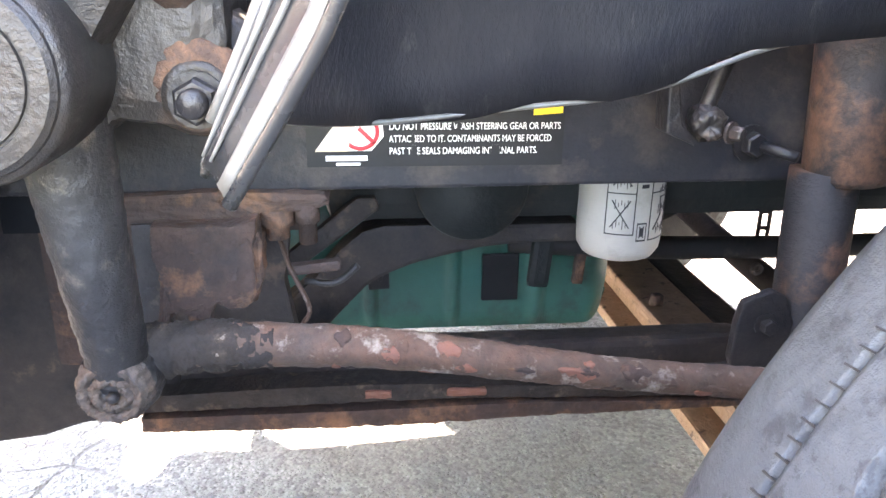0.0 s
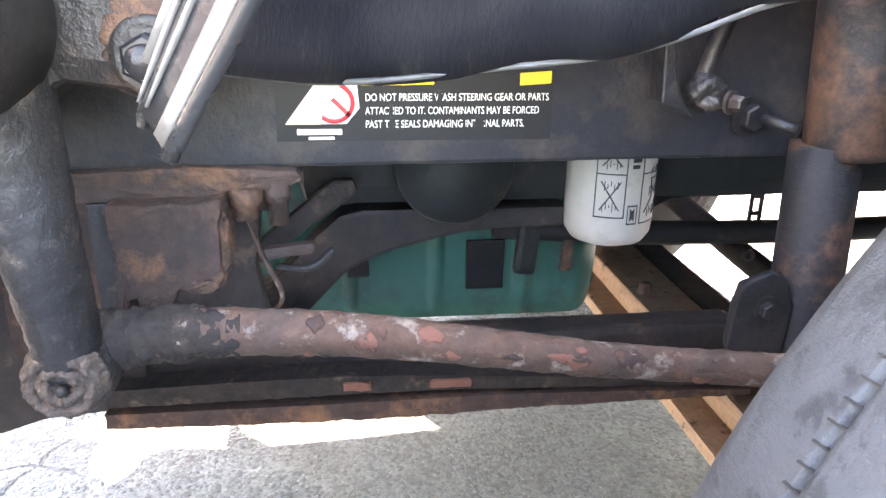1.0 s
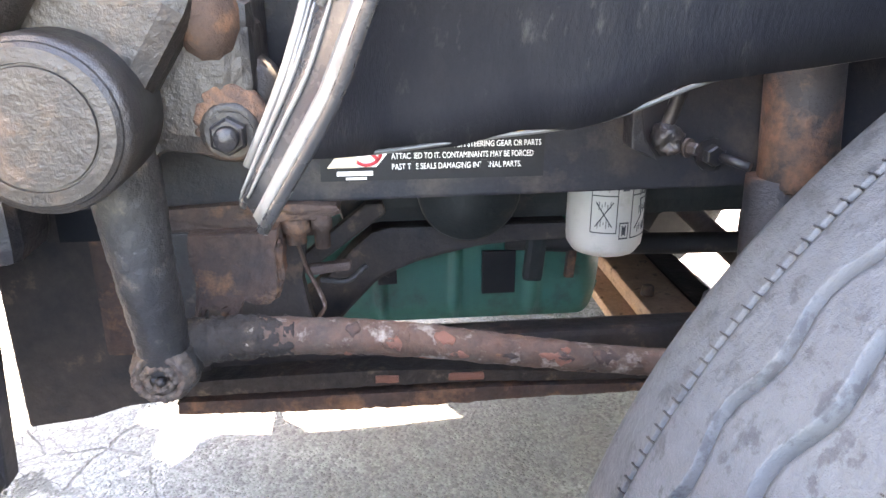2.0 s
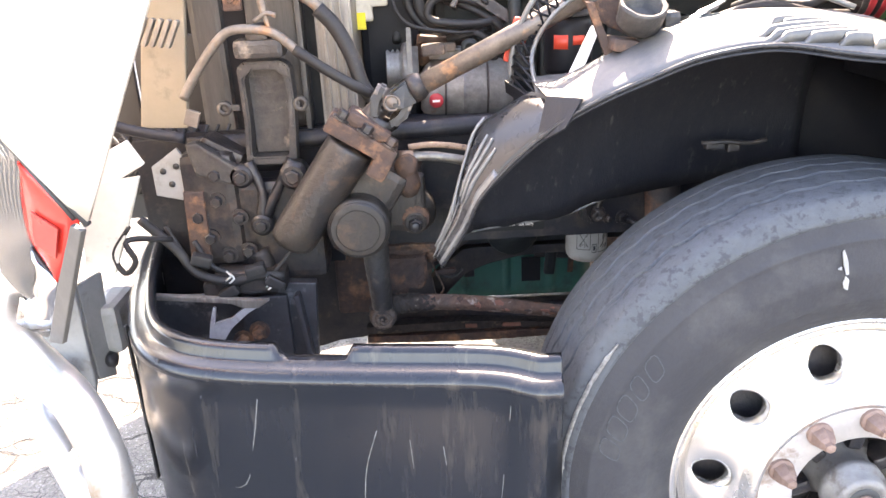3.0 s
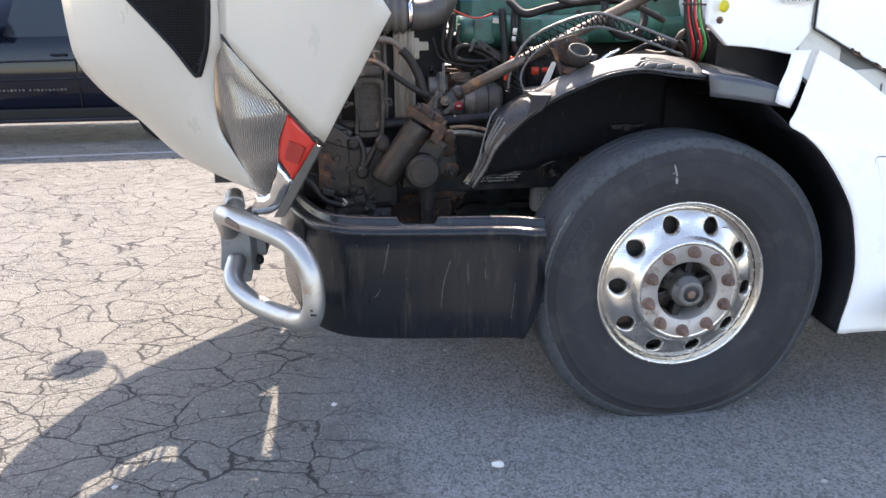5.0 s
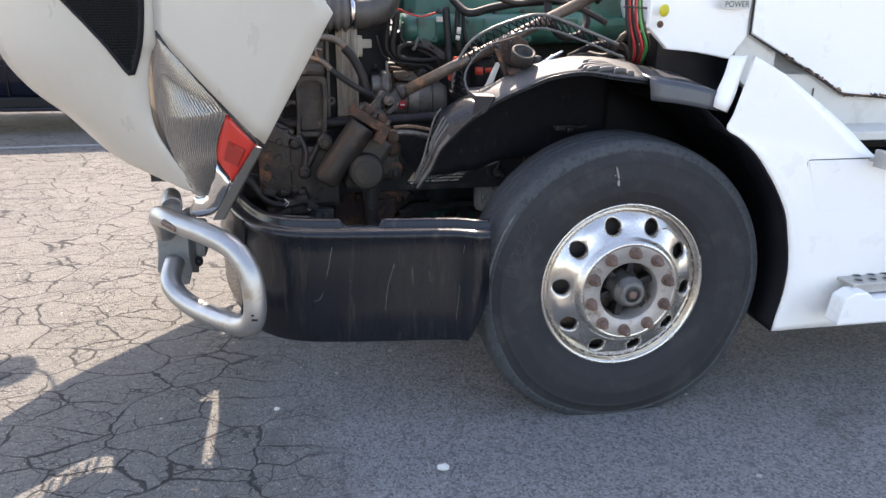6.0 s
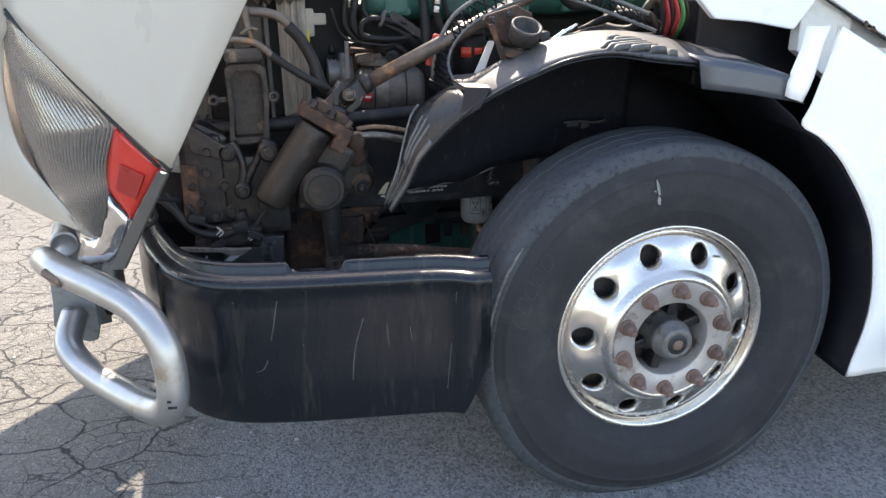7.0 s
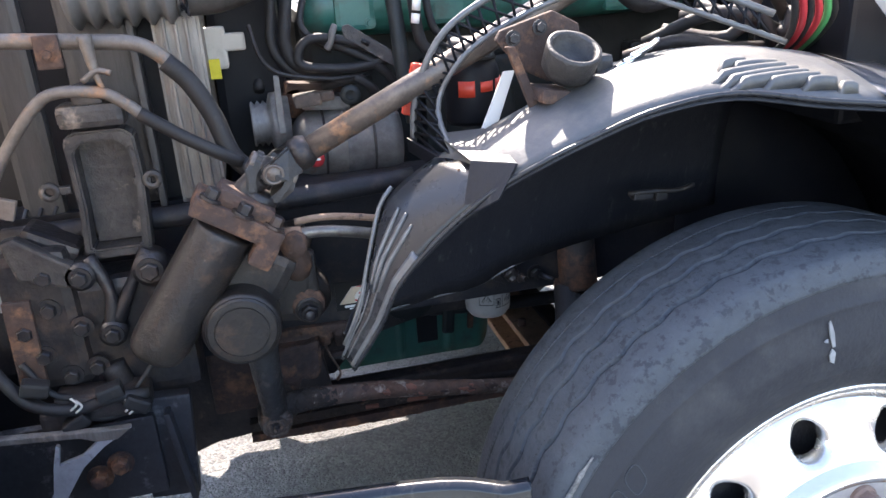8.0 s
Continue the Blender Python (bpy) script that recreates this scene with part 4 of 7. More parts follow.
part("bar_plate", slab([(-1.622, 0.60, 0.70), (-1.632, 0.60, 0.62), (-1.636, 0.60, 0.54), (-1.646, 0.60, 0.47), (-1.625, 0.60, 0.445), (-1.60, 0.60, 0.425), (-1.56, 0.60, 0.408), (-1.535, 0.60, 0.412), (-1.524, 0.60, 0.45), (-1.522, 0.60, 0.70)][::-1], 0.016, 0.004), PLATE_GREY, guard, "grey mounting plate")
part("plate_edge", slab([(-1.522, 0.604, 0.70), (-1.522, 0.604, 0.45), (-1.505, 0.66, 0.43), (-1.497, 0.68, 0.70)], 0.010, 0.002), PLATE_GREY, guard)
part("bar_plate_bolt", both(lathe([(0.008, 0), (0.019, 0), (0.019, 0.008), (0.008, 0.008)], (-1.596, 0.592, 0.523), (0, 1, 0), 20, True), hexbolt((-1.596, 0.598, 0.523), (0.1, -1, 0.1), 0.009, 0.008)), RUST_NUT, guard)
part("bar_mount", box((-1.506, 0.72, 0.555), (0.07, 0.14, 0.13), bevel=0.02), PLATE_GREY, guard)
part("bar_plate_bolt", rough(lathe([(0, 0), (0.017, 0), (0.019, 0.012), (0.013, 0.03), (0, 0.034)], (-1.508, 0.655, 0.485), (0.5, -1, -0.2), 12), 0.003, 0.008), GEARBOX, guard)
part("bar_post", both(tube([(-1.60, 0.60, 0.44), (-1.60, 0.64, 0.60), (-1.580, 0.64, 0.70)], 0.035, 16), lathe([(0.0, 0.0), (0.022, 0.0), (0.030, -0.012), (0.036, -0.012), (0.037, 0.0), (0.035, 0.10), (0, 0.10)], (-1.560, 0.53, 0.735), (-0.15, 1, 0.1), 24)), GALV, guard)
# -- frame, axle and steering --
rail = part("frame_rail", both(box((0.4, 0.785, 0.855), (3.6, 0.03, 0.30), (0, -0.4, 0), 0.004), box((0.4, 0.82, 0.998), (3.6, 0.09, 0.014)), box((0.4, 0.82, 0.712), (3.6, 0.09, 0.014), (0, -0.4, 0))), RAIL, truck, "black steel frame rail")
part("frame_rail", mirror(both(box((0.4, 0.785, 0.855), (3.6, 0.03, 0.30), (0, 0, 0), 0.004), box((0.4, 0.82, 0.998), (3.6, 0.09, 0.014)), box((0.4, 0.82, 0.712), (3.6, 0.09, 0.014)))), RAIL, truck)
axle = part("front_axle", rough(dense(both(box((-0.035, 1.2, 0.30), (0.105, 1.30, 0.022), bevel=0.006), box((-0.035, 1.2, 0.20), (0.115, 1.30, 0.025), bevel=0.006), box((-0.02, 1.2, 0.25), (0.03, 1.30, 0.09)),
                               box((0.0, 0.50, 0.34), (0.09, 0.26, 0.11), (-28, 0, 0), 0.01), box((0.0, 1.90, 0.34), (0.09, 0.26, 0.11), (28, 0, 0), 0.01)), 5), 0.0016, 0.010), RUST_TAN, truck, "tan rusted I-beam axle")
for x, y in ((-0.05, 1.02), (-0.01, 0.96), (-0.06, 1.33)):
    part("axle_boss", rough(lathe([(0, 0.0), (0.014, 0.0), (0.012, 0.018), (0, 0.02)], (x, y, 0.311), (0, 0, 1), 14), 0.003, 0.01), RUST, axle)
part("steering_knuckle", both(lathe([(0, -0.14), (0.045, -0.14), (0.05, -0.05), (0.05, 0.05), (0.045, 0.14), (0, 0.14)], (0.0, 0.42, 0.47), (0, 0.1, 1), 20), box((0, 0.38, 0.49), (0.14, 0.06, 0.16), bevel=0.02)), GREASE, axle)
part("tie_rod", tube([(0.20, 0.5, 0.36), (0.19, 1.2, 0.33), (0.20, 1.9, 0.36)], 0.026, 14), GREASE, truck)
DRAG = [(-0.82, 0.66, 0.587), (-0.74, 0.66, 0.588), (-0.66, 0.66, 0.584), (-0.58, 0.66, 0.575), (-0.48, 0.65, 0.563), (-0.37, 0.64, 0.551), (-0.22, 0.615, 0.545), (-0.12, 0.58, 0.54)]
drag = part("drag_link", rough(tube(DRAG, [0.020, 0.020, 0.0195, 0.018, 0.0165, 0.0150, 0.0145, 0.016], 36, 30), 0.0016, 0.016), ROD, truck, "flaking brown drag link")
random.seed(21)
line = smooth_path(DRAG, 30)
RADII = [0.020, 0.020, 0.0195, 0.018, 0.0165, 0.0150, 0.0145, 0.016]
for k in range(26):
    i = random.randrange(58, 175)
    w, a0, wa = random.randrange(3, 8), random.uniform(-1.3, 0.9), random.uniform(0.25, 0.7)
    rows = []
    for q in range(w + 1):
        c, u = line[i + q], (q / w - 0.5) * 2
        g = (i + q) / 30
        rad = RADII[int(g)] + (RADII[int(g) + 1] - RADII[int(g)]) * (g - int(g)) + 0.0009
        lo, hi = (wa * math.sqrt(max(0.03, 1 - u * u)) * random.uniform(0.45, 1.25) for _ in range(2))
        rows.append([c + V((0, -math.cos(a0 + v), math.sin(a0 + v))) * (rad - 0.0012 * (v == -lo or v == hi)) for v in (-lo, -lo * 0.6, 0, hi * 0.6, hi)])
    part("rust_patch", sheet(rows, 0.002), (RED_FLAKE, RUST, RED_FLAKE, ROD)[k % 4], drag)
part("rod_end", rough(tube([(-0.845, 0.655, 0.580), (-0.80, 0.658, 0.586), (-0.765, 0.66, 0.588), (-0.735, 0.66, 0.587), (-0.705, 0.66, 0.586)], [0.034, 0.0245, 0.0225, 0.0215, 0.0200], 40, 24), 0.0035, 0.009), CAKED, drag, "rod end caked in oily dirt")
pitman = part("pitman_arm", both(rough(tube([(-0.842, 0.60, 0.86), (-0.836, 0.607, 0.78), (-0.833, 0.617, 0.69), (-0.830, 0.628, 0.61), (-0.831, 0.635, 0.58)], [0.050, 0.040, 0.034, 0.031, 0.030], 44, 22, True, 0.8), 0.0013, 0.009),
                               rough(dense(lathe([(0, -0.026), (0.012, -0.028), (0.022, -0.026), (0.030, -0.018), (0.034, 0.0), (0.034, 0.02), (0.033, 0.045), (0, 0.05)], (-0.831, 0.635, 0.572), (0, 1, 0), 28), 3), 0.0022, 0.007)), ARM, truck, "scuffed black pitman arm with ball joint")
part("ball_cap", rough(dense(lathe([(0.0, 0.006), (0.008, 0.005), (0.010, 0.001), (0.013, -0.001), (0.016, 0.001), (0.018, 0.005), (0.021, 0.001), (0.025, 0.000), (0.029, 0.006), (0.031, 0.018)], (-0.831, 0.602, 0.574), (0.05, 1, 0.05), 30), 3), 0.0022, 0.006), RUST_DULL, pitman, "dirt-caked ball joint cap")
part("grease_nipple", lathe([(0, 0), (0.005, 0), (0.004, 0.006), (0, 0.008)], (-0.829, 0.606, 0.572), (0, -1, 0), 8), CAST_BRACKET, pitman)
part("front_crossmember", slab([(-1.12, 0.92, 0.33), (-1.03, 0.92, 0.34), (-0.98, 0.92, 0.356), (-0.86, 0.92, 0.366), (-0.84, 0.92, 0.70), (-1.12, 0.92, 0.70)], 0.08, 0.006), GREASE, truck, "black greasy cross member")
# added dark filler for the black gap between drag link and springs
part("spring_pack", box((-0.50, 0.955, 0.405), (0.80, 0.05, 0.07), (0, 0, 0), 0.01), GREASE, truck)
part("leaf_spring", both(*[tube([(-0.60, yy, 0.399), (-0.35, yy, 0.396), (-0.05, yy, 0.392), (0.75, yy, 0.452)], 0.016, 8, 5) for yy in (0.94, 0.955, 0.97)]), GREASE, truck, "black leaf spring")


def leaf(top, low, y, depth):
    """One spring leaf between two edges seen from the side."""
    up, dn = smooth_path([(x, y, z) for x, z in top], 8), smooth_path([(x, y, z) for x, z in low], 8)
    n = min(len(up), len(dn))
    rows = [[p, q, q + V((0, depth, 0)), p + V((0, depth, 0)), p] for p, q in zip(along(up, n), along(dn, n))]
    bm = bmesh.new()
    vs = [[bm.verts.new(p) for p in r[:4]] for r in rows]
    for a, b in zip(vs, vs[1:]):
        for m in range(4):
            bm.faces.new((a[m], a[(m + 1) % 4], b[(m + 1) % 4], b[m]))
    bm.faces.new(vs[0][::-1])
    bm.faces.new(vs[-1])
    bmesh.ops.recalc_face_normals(bm, faces=bm.faces[:])
    return rough(dense(bm, 3), 0.0018, 0.012)


part("leaf_spring", leaf(((-0.90, 0.407), (-0.709, 0.411), (-0.561, 0.409), (-0.419, 0.400), (-0.10, 0.378)), ((-0.90, 0.385), (-0.711, 0.386), (-0.561, 0.387), (-0.419, 0.383), (-0.10, 0.370)), 0.89, 0.07), CAKED, truck, "brown rusted leaf spring")
part("leaf_spring", leaf(((-0.90, 0.379), (-0.63, 0.377), (-0.418, 0.377), (-0.10, 0.365)), ((-0.90, 0.360), (-0.603, 0.353), (-0.418, 0.357), (-0.10, 0.358)), 0.885, 0.07), RUST, truck, "brown rusted leaf spring")
for x0, x1, z in ((-0.625, -0.592, 0.398), (-0.52, -0.47, 0.396)):
    part("leaf_flake", rough(dense(box(((x0 + x1) / 2, 0.888, z), (x1 - x0, 0.006, 0.010), (0, 1, 0), 0.002), 2), 0.002, 0.006), RED_FLAKE, truck, "rust-red flake")
shock = part("shock_absorber", both(lathe([(0, 0.0), (0.040, 0.0), (0.043, 0.006), (0.040, 0.26), (0, 0.26)], (-0.134, 0.74, 0.71), (-0.08, 0, 1), 24), lathe([(0, 0), (0.033, 0.0), (0.035, 0.02), (0.034, 0.23), (0, 0.23)], (-0.146, 0.745, 0.49), (-0.04, 0, 1), 24)), SHOCK, truck, "rusty shock absorber tube")
part("shock_bracket", slab([(-0.238, 0.72, 0.561), (-0.240, 0.72, 0.520), (-0.235, 0.72, 0.505), (-0.18, 0.72, 0.500), (-0.175, 0.72, 0.56), (-0.188, 0.72, 0.590), (-0.203, 0.72, 0.597), (-0.233, 0.72, 0.585)], 0.012, 0.003), GREASE, shock)
part("bracket_bolt", hexbolt((-0.207, 0.718, 0.560), (0, -1, 0), 0.009, 0.010), GREASE, shock)
hanger = part("spring_hanger", rough(dense(both(slab([(-0.86, 0.755, 0.697), (-0.76, 0.755, 0.702), (-0.66, 0.755, 0.698), (-0.655, 0.755, 0.688), (-0.67, 0.755, 0.681), (-0.723, 0.755, 0.680), (-0.729, 0.755, 0.672), (-0.76, 0.755, 0.676), (-0.86, 0.755, 0.671)][::-1], 0.09, 0.003),
                                    slab([(-0.819, 0.765, 0.676), (-0.750, 0.765, 0.674), (-0.723, 0.765, 0.681), (-0.729, 0.765, 0.647), (-0.728, 0.765, 0.607), (-0.738, 0.765, 0.592), (-0.756, 0.765, 0.591), (-0.766, 0.765, 0.599), (-0.781, 0.765, 0.564), (-0.789, 0.765, 0.565), (-0.793, 0.765, 0.586), (-0.802, 0.765, 0.589), (-0.810, 0.765, 0.586), (-0.818, 0.765, 0.564), (-0.826, 0.765, 0.564), (-0.815, 0.765, 0.622), (-0.822, 0.765, 0.650)], 0.035, 0.002), slab([(-0.771, 0.755, 0.676), (-0.756, 0.755, 0.675), (-0.760, 0.755, 0.651), (-0.769, 0.755, 0.641), (-0.773, 0.755, 0.652)], 0.02, 0.002)), 4), 0.003, 0.010), RUST, truck, "brown rusted spring hanger bracket")
part("hanger_side", slab([(-0.845, 0.77, 0.670), (-0.818, 0.77, 0.670), (-0.815, 0.77, 0.56), (-0.845, 0.77, 0.555)], 0.012, 0.002), ARM, hanger)
part("hanger_patch", slab([(-0.797, 0.757, 0.672), (-0.776, 0.757, 0.672), (-0.781, 0.757, 0.648), (-0.798, 0.757, 0.648)], 0.008, 0.001), GREASE, hanger)
part("hanger_post", rough(both(lathe([(0, 0), (0.011, 0), (0.011, 0.006), (0.0165, 0.006), (0.0165, 0.022), (0.011, 0.024), (0.0115, 0.036), (0, 0.036)], (-0.708, 0.772, 0.686), (0, 0, -1), 14)), 0.002, 0.006), RUST, hanger)
for x, z in ((-0.678, 0.668), (-0.735, 0.655)):
    part("hanger_bolt", lathe([(0, -0.022), (0.009, -0.022), (0.009, 0.0), (0.012, 0.0), (0.012, 0.018), (0, 0.018)], (x, 0.765, z), (0, 0, 1), 8), RUST, hanger)
part("rail_bracket", both(slab([(-0.347, 0.735, 0.815), (-0.338, 0.735, 0.818), (-0.33, 0.735, 0.775), (-0.315, 0.735, 0.752), (-0.345, 0.735, 0.765)], 0.03, 0.002), tube([(-0.305, 0.72, 0.775), (-0.295, 0.72, 0.81), (-0.285, 0.71, 0.855)], 0.008, 8), rough(dense(lathe([(0, 0), (0.012, 0), (0.017, 0.012), (0.014, 0.04), (0, 0.045)], (-0.305, 0.70, 0.772), (0.2, 1, 0), 16), 2), 0.004, 0.008)), GEARBOX, truck, "dusty bracket on the frame rail")
part("rail_bolt", both(hexbolt((-0.228, 0.768, 0.742), (0.1, -1, 0), 0.013, 0.014), tube([(-0.224, 0.76, 0.742), (-0.20, 0.725, 0.736)], 0.006, 8, 1)), GEARBOX, rail)
part("rail_bolt", hexbolt((-0.286, 0.70, 0.766), (0.6, -1, 0), 0.007, 0.012), GEARBOX, rail)

part("axle_tube", both(box((0.055, 1.25, 0.285), (0.068, 1.3, 0.05), bevel=0.01)), GREASE, truck)
part("hanger_back", both(box((-0.90, 0.86, 0.60), (0.13, 0.05, 0.24), bevel=0.01), box((-0.78, 0.84, 0.665), (0.20, 0.08, 0.04), bevel=0.01)), RUST, hanger)
# added dark backing that fills the openings of the hanger
part("hanger_gusset", slab([(-0.86, 0.875, 0.68), (-0.702, 0.875, 0.68), (-0.706, 0.875, 0.61), (-0.712, 0.875, 0.575), (-0.700, 0.875, 0.50), (-0.86, 0.875, 0.50)], 0.03, 0.004), GREASE, hanger, "dark backing behind the hanger")
part("hanger_lug", rough(dense(both(slab([(-0.757, 0.79, 0.662), (-0.722, 0.79, 0.662), (-0.722, 0.79, 0.615), (-0.732, 0.79, 0.590), (-0.752, 0.79, 0.600)], 0.05, 0.006)), 3), 0.003, 0.010), RUST, hanger)
part("drain_stub", lathe([(0, 0), (0.013, 0), (0.014, 0.03), (0, 0.03)], (-0.762, 0.70, 0.545), (0, 0, 1), 12), RUST, hanger)
part("hanger_strap", tube([(-0.712, 0.79, 0.655), (-0.70, 0.79, 0.61), (-0.682, 0.79, 0.565), (-0.690, 0.79, 0.545)], 0.006, 8, 5, True, 0.4), ROD, hanger)
part("brake_hose", tube([(-0.69, 0.84, 0.575), (-0.655, 0.84, 0.572), (-0.63, 0.84, 0.592)], 0.004, 8), ARM, truck)
part("hanger_clip", box((-0.675, 0.80, 0.607), (0.055, 0.015, 0.012), (0, -6, 0), 0.004), RUST, hanger)

# warning label on the rail
lab = part("warning_label", slab([(-0.676, 0.7672, 0.787), (-0.424, 0.7672, 0.787), (-0.424, 0.7672, 0.722), (-0.676, 0.7672, 0.722)][::-1], 0.0016), LABEL_BLACK, rail, "worn black warning label with white lettering")
LY = 0.7652


def flat(pts, y=LY, t=0.0008):
    return slab([(x, y, z) for x, z in pts], t)


part("label_picture", flat([(-0.668, 0.738), (-0.614, 0.738), (-0.602, 0.752), (-0.604, 0.775), (-0.640, 0.775)]), LABEL_WHITE, lab)
part("label_curl", flat([(-0.668, 0.738), (-0.636, 0.738), (-0.634, 0.757), (-0.618, 0.773), (-0.640, 0.775)], LY - 0.002), LABEL_TAN, lab)
part("label_curl", flat([(-0.637, 0.752), (-0.633, 0.748), (-0.630, 0.757), (-0.619, 0.768), (-0.628, 0.764)], LY - 0.004), LABEL_WHITE, lab)
ring = lathe([(0.0145, -0.0004), (0.0185, -0.0004), (0.0185, 0.0004), (0.0145, 0.0004)], (-0.6245, LY - 0.0012, 0.757), (0, 1, 0), 36, True)
add(ring, box((-0.6225, LY - 0.0012, 0.757), (0.033, 0.0008, 0.004), (0, 45, 0)))
part("label_ring", ring, LABEL_RED, lab)
part("label_stripe", flat([(-0.456, 0.783), (-0.427, 0.785), (-0.427, 0.774), (-0.456, 0.772)]), LABEL_YELLOW, lab)
part("label_stripe", flat([(-0.600, 0.776), (-0.535, 0.776), (-0.535, 0.773), (-0.600, 0.772)]), LABEL_YELLOW, lab)
part("label_bar", both(flat([(-0.658 + 0.0001, 0.7335), (-0.618, 0.7335), (-0.618, 0.7285), (-0.658, 0.7285)]), flat([(-0.648, 0.7265), (-0.625, 0.7265), (-0.625, 0.7240), (-0.648, 0.7240)])), LABEL_WHITE, lab)
for line, z, w in (("DO NOT PRESSURE WASH STEERING GEAR OR PARTS", 0.7585, 0.168), ("ATTACHED TO IT. CONTAMINANTS MAY BE FORCED", 0.7465, 0.160), ("PAST THE SEALS DAMAGING INTERNAL PARTS.", 0.7345, 0.146)):
    bm = text_mesh(line, 0.0095, Matrix())
    wide = max(v.co.x for v in bm.verts) - min(v.co.x for v in bm.verts)
    bmesh.ops.scale(bm, vec=(w / wide, 1, 1), verts=bm.verts)
    bmesh.ops.transform(bm, matrix=pose(-0.597, LY - 0.0006, z, 90, 0, 0), verts=bm.verts)
    part("label_line", bm, LABEL_WHITE, lab)

random.seed(3)
for x, z, w in ((-0.532, 0.7605, 0.005), (-0.5755, 0.7485, 0.004), (-0.576, 0.7365, 0.007), (-0.498, 0.7365, 0.011)):
    part("label_scrape", flat([(x, z - 0.002), (x + w * 0.6, z - 0.003), (x + w, z + 0.001), (x + w * 0.7, z + 0.007), (x + w * 0.2, z + 0.008)], LY - 0.0022), LABEL_BLACK, lab)

# oil filter with its printed pictures
filt = part("oil_filter", lathe([(0, 0.0), (0.035, 0.0), (0.050, 0.006), (0.0575, 0.018), (0.059, 0.03), (0.059, 0.22), (0, 0.22)], (-0.262, 1.03, 0.529), (0, 0, 1), 48), FILTER, truck, "cream oil filter can with black pictograms")


def on_can(a0, a1, z0, z1, line=0.0):
    """A print on the can between two angles and two heights."""
    rows = [[V((-0.262 + 0.0594 * math.sin(radians(a)), 1.03 - 0.0594 * math.cos(radians(a)), z)) for a in np.linspace(a0, a1, 8)] for z in np.linspace(z0, z1, 3)]
    return sheet(rows, 0.0006)


for a0, a1, z0, z1 in ((-38, 0, 0.575, 0.72), (22, 68, 0.566, 0.72)):
    e = 1.2
    part("print_frame", both(on_can(a0, a0 + e, z0, z1), on_can(a1 - e, a1, z0, z1), on_can(a0, a1, z0, z0 + 0.0015), on_can(a0, a1, 0.632, 0.6335)), INK, filt)
    for k in range(5):
        m = (a0 + a1) / 2
        part("print_mark", both(*[on_can(m - 9 + 4 * i + k, m - 8 + 4 * i + k, z0 + 0.008 + 0.028 * k + 0.003 * (i % 3), z0 + 0.018 + 0.027 * k + 0.004 * ((i + k) % 2)) for i in range(5)]), INK, filt)
def can_line(a0, z0, a1, z1):
    """A drawn stroke on the can."""
    pts = [V((-0.262 + 0.0594 * math.sin(radians(a0 + (a1 - a0) * q / 4)), 1.03 - 0.0594 * math.cos(radians(a0 + (a1 - a0) * q / 4)), z0 + (z1 - z0) * q / 4)) for q in range(5)]
    return tube(pts, 0.0009, 5, 1)


for a0, a1, z0, z1 in ((-34, -4, 0.582, 0.626), (5, 17, 0.568, 0.590), (-34, -4, 0.640, 0.675)):
    part("print_cross", both(can_line(a0 + 3, z0 + 0.003, a1 - 3, z1 - 0.003), can_line(a0 + 3, z1 - 0.003, a1 - 3, z0 + 0.003)), INK, filt)
part("print_curve", both(can_line(30, 0.58, 44, 0.60), can_line(44, 0.60, 40, 0.625), can_line(40, 0.625, 58, 0.625), can_line(52, 0.575, 60, 0.60), can_line(60, 0.60, 60, 0.64)), INK, filt)
part("print_mark", both(on_can(6, 18, 0.648, 0.654), on_can(6, 16, 0.640, 0.645), on_can(8, 12, 0.655, 0.70), on_can(14, 17, 0.66, 0.70)), INK, filt)
part("print_frame", both(on_can(4, 5, 0.566, 0.592), on_can(17, 18, 0.566, 0.592), on_can(4, 18, 0.566, 0.568), on_can(4, 18, 0.590, 0.592), on_can(8, 14, 0.573, 0.585)), INK, filt)
# -- engine --
engine = part("engine_block", both(box((-0.10, 1.30, 0.95), (1.15, 0.52, 0.75), bevel=0.03), box((-0.68, 1.28, 0.92), (0.10, 0.44, 0.55), bevel=0.03)), ENGINE_DARK, truck, "oily dark engine block")
for k in range(6):
    part("block_rib", box((-0.55 + 0.17 * k, 1.02, 0.95), (0.05, 0.06, 0.5), bevel=0.012), ENGINE_DARK, engine)
part("valve_cover", both(box((-0.10, 1.25, 1.45), (1.1, 0.44, 0.26), bevel=0.06), box((-0.1, 1.02, 1.33), (1.1, 0.10, 0.10), bevel=0.03)), GREEN, engine, "green painted cylinder head")
part("intake_manifold", tube([(-0.66, 0.98, 1.33), (-0.45, 0.97, 1.33), (-0.2, 0.97, 1.33), (0.2, 0.97, 1.34)], 0.065, 18), GREEN, engine, "green intake manifold")
for x in (-0.56, -0.36, -0.16, 0.04):
    part("port_flange", box((x, 0.925, 1.33), (0.085, 0.04, 0.10), bevel=0.012), GREEN, engine)
    for dx, dz in ((-0.03, 0.035), (0.03, -0.035)):
        part("port_bolt", hexbolt((x + dx, 0.905, 1.33 + dz), (0, -1, 0), 0.008, 0.008), GREEN, engine)
for x in (-0.62, -0.50, -0.38, -0.26, -0.14, -0.02):
    part("cover_bolt", hexbolt((x, 0.985, 1.40), (0, -1, 0.3), 0.008, 0.010), GEARBOX, engine)
part("head_label", box((-0.50, 0.902, 1.372), (0.05, 0.004, 0.02), (0, 4, 0), 0.001), LABEL_WHITE, engine)
pan_rows = []
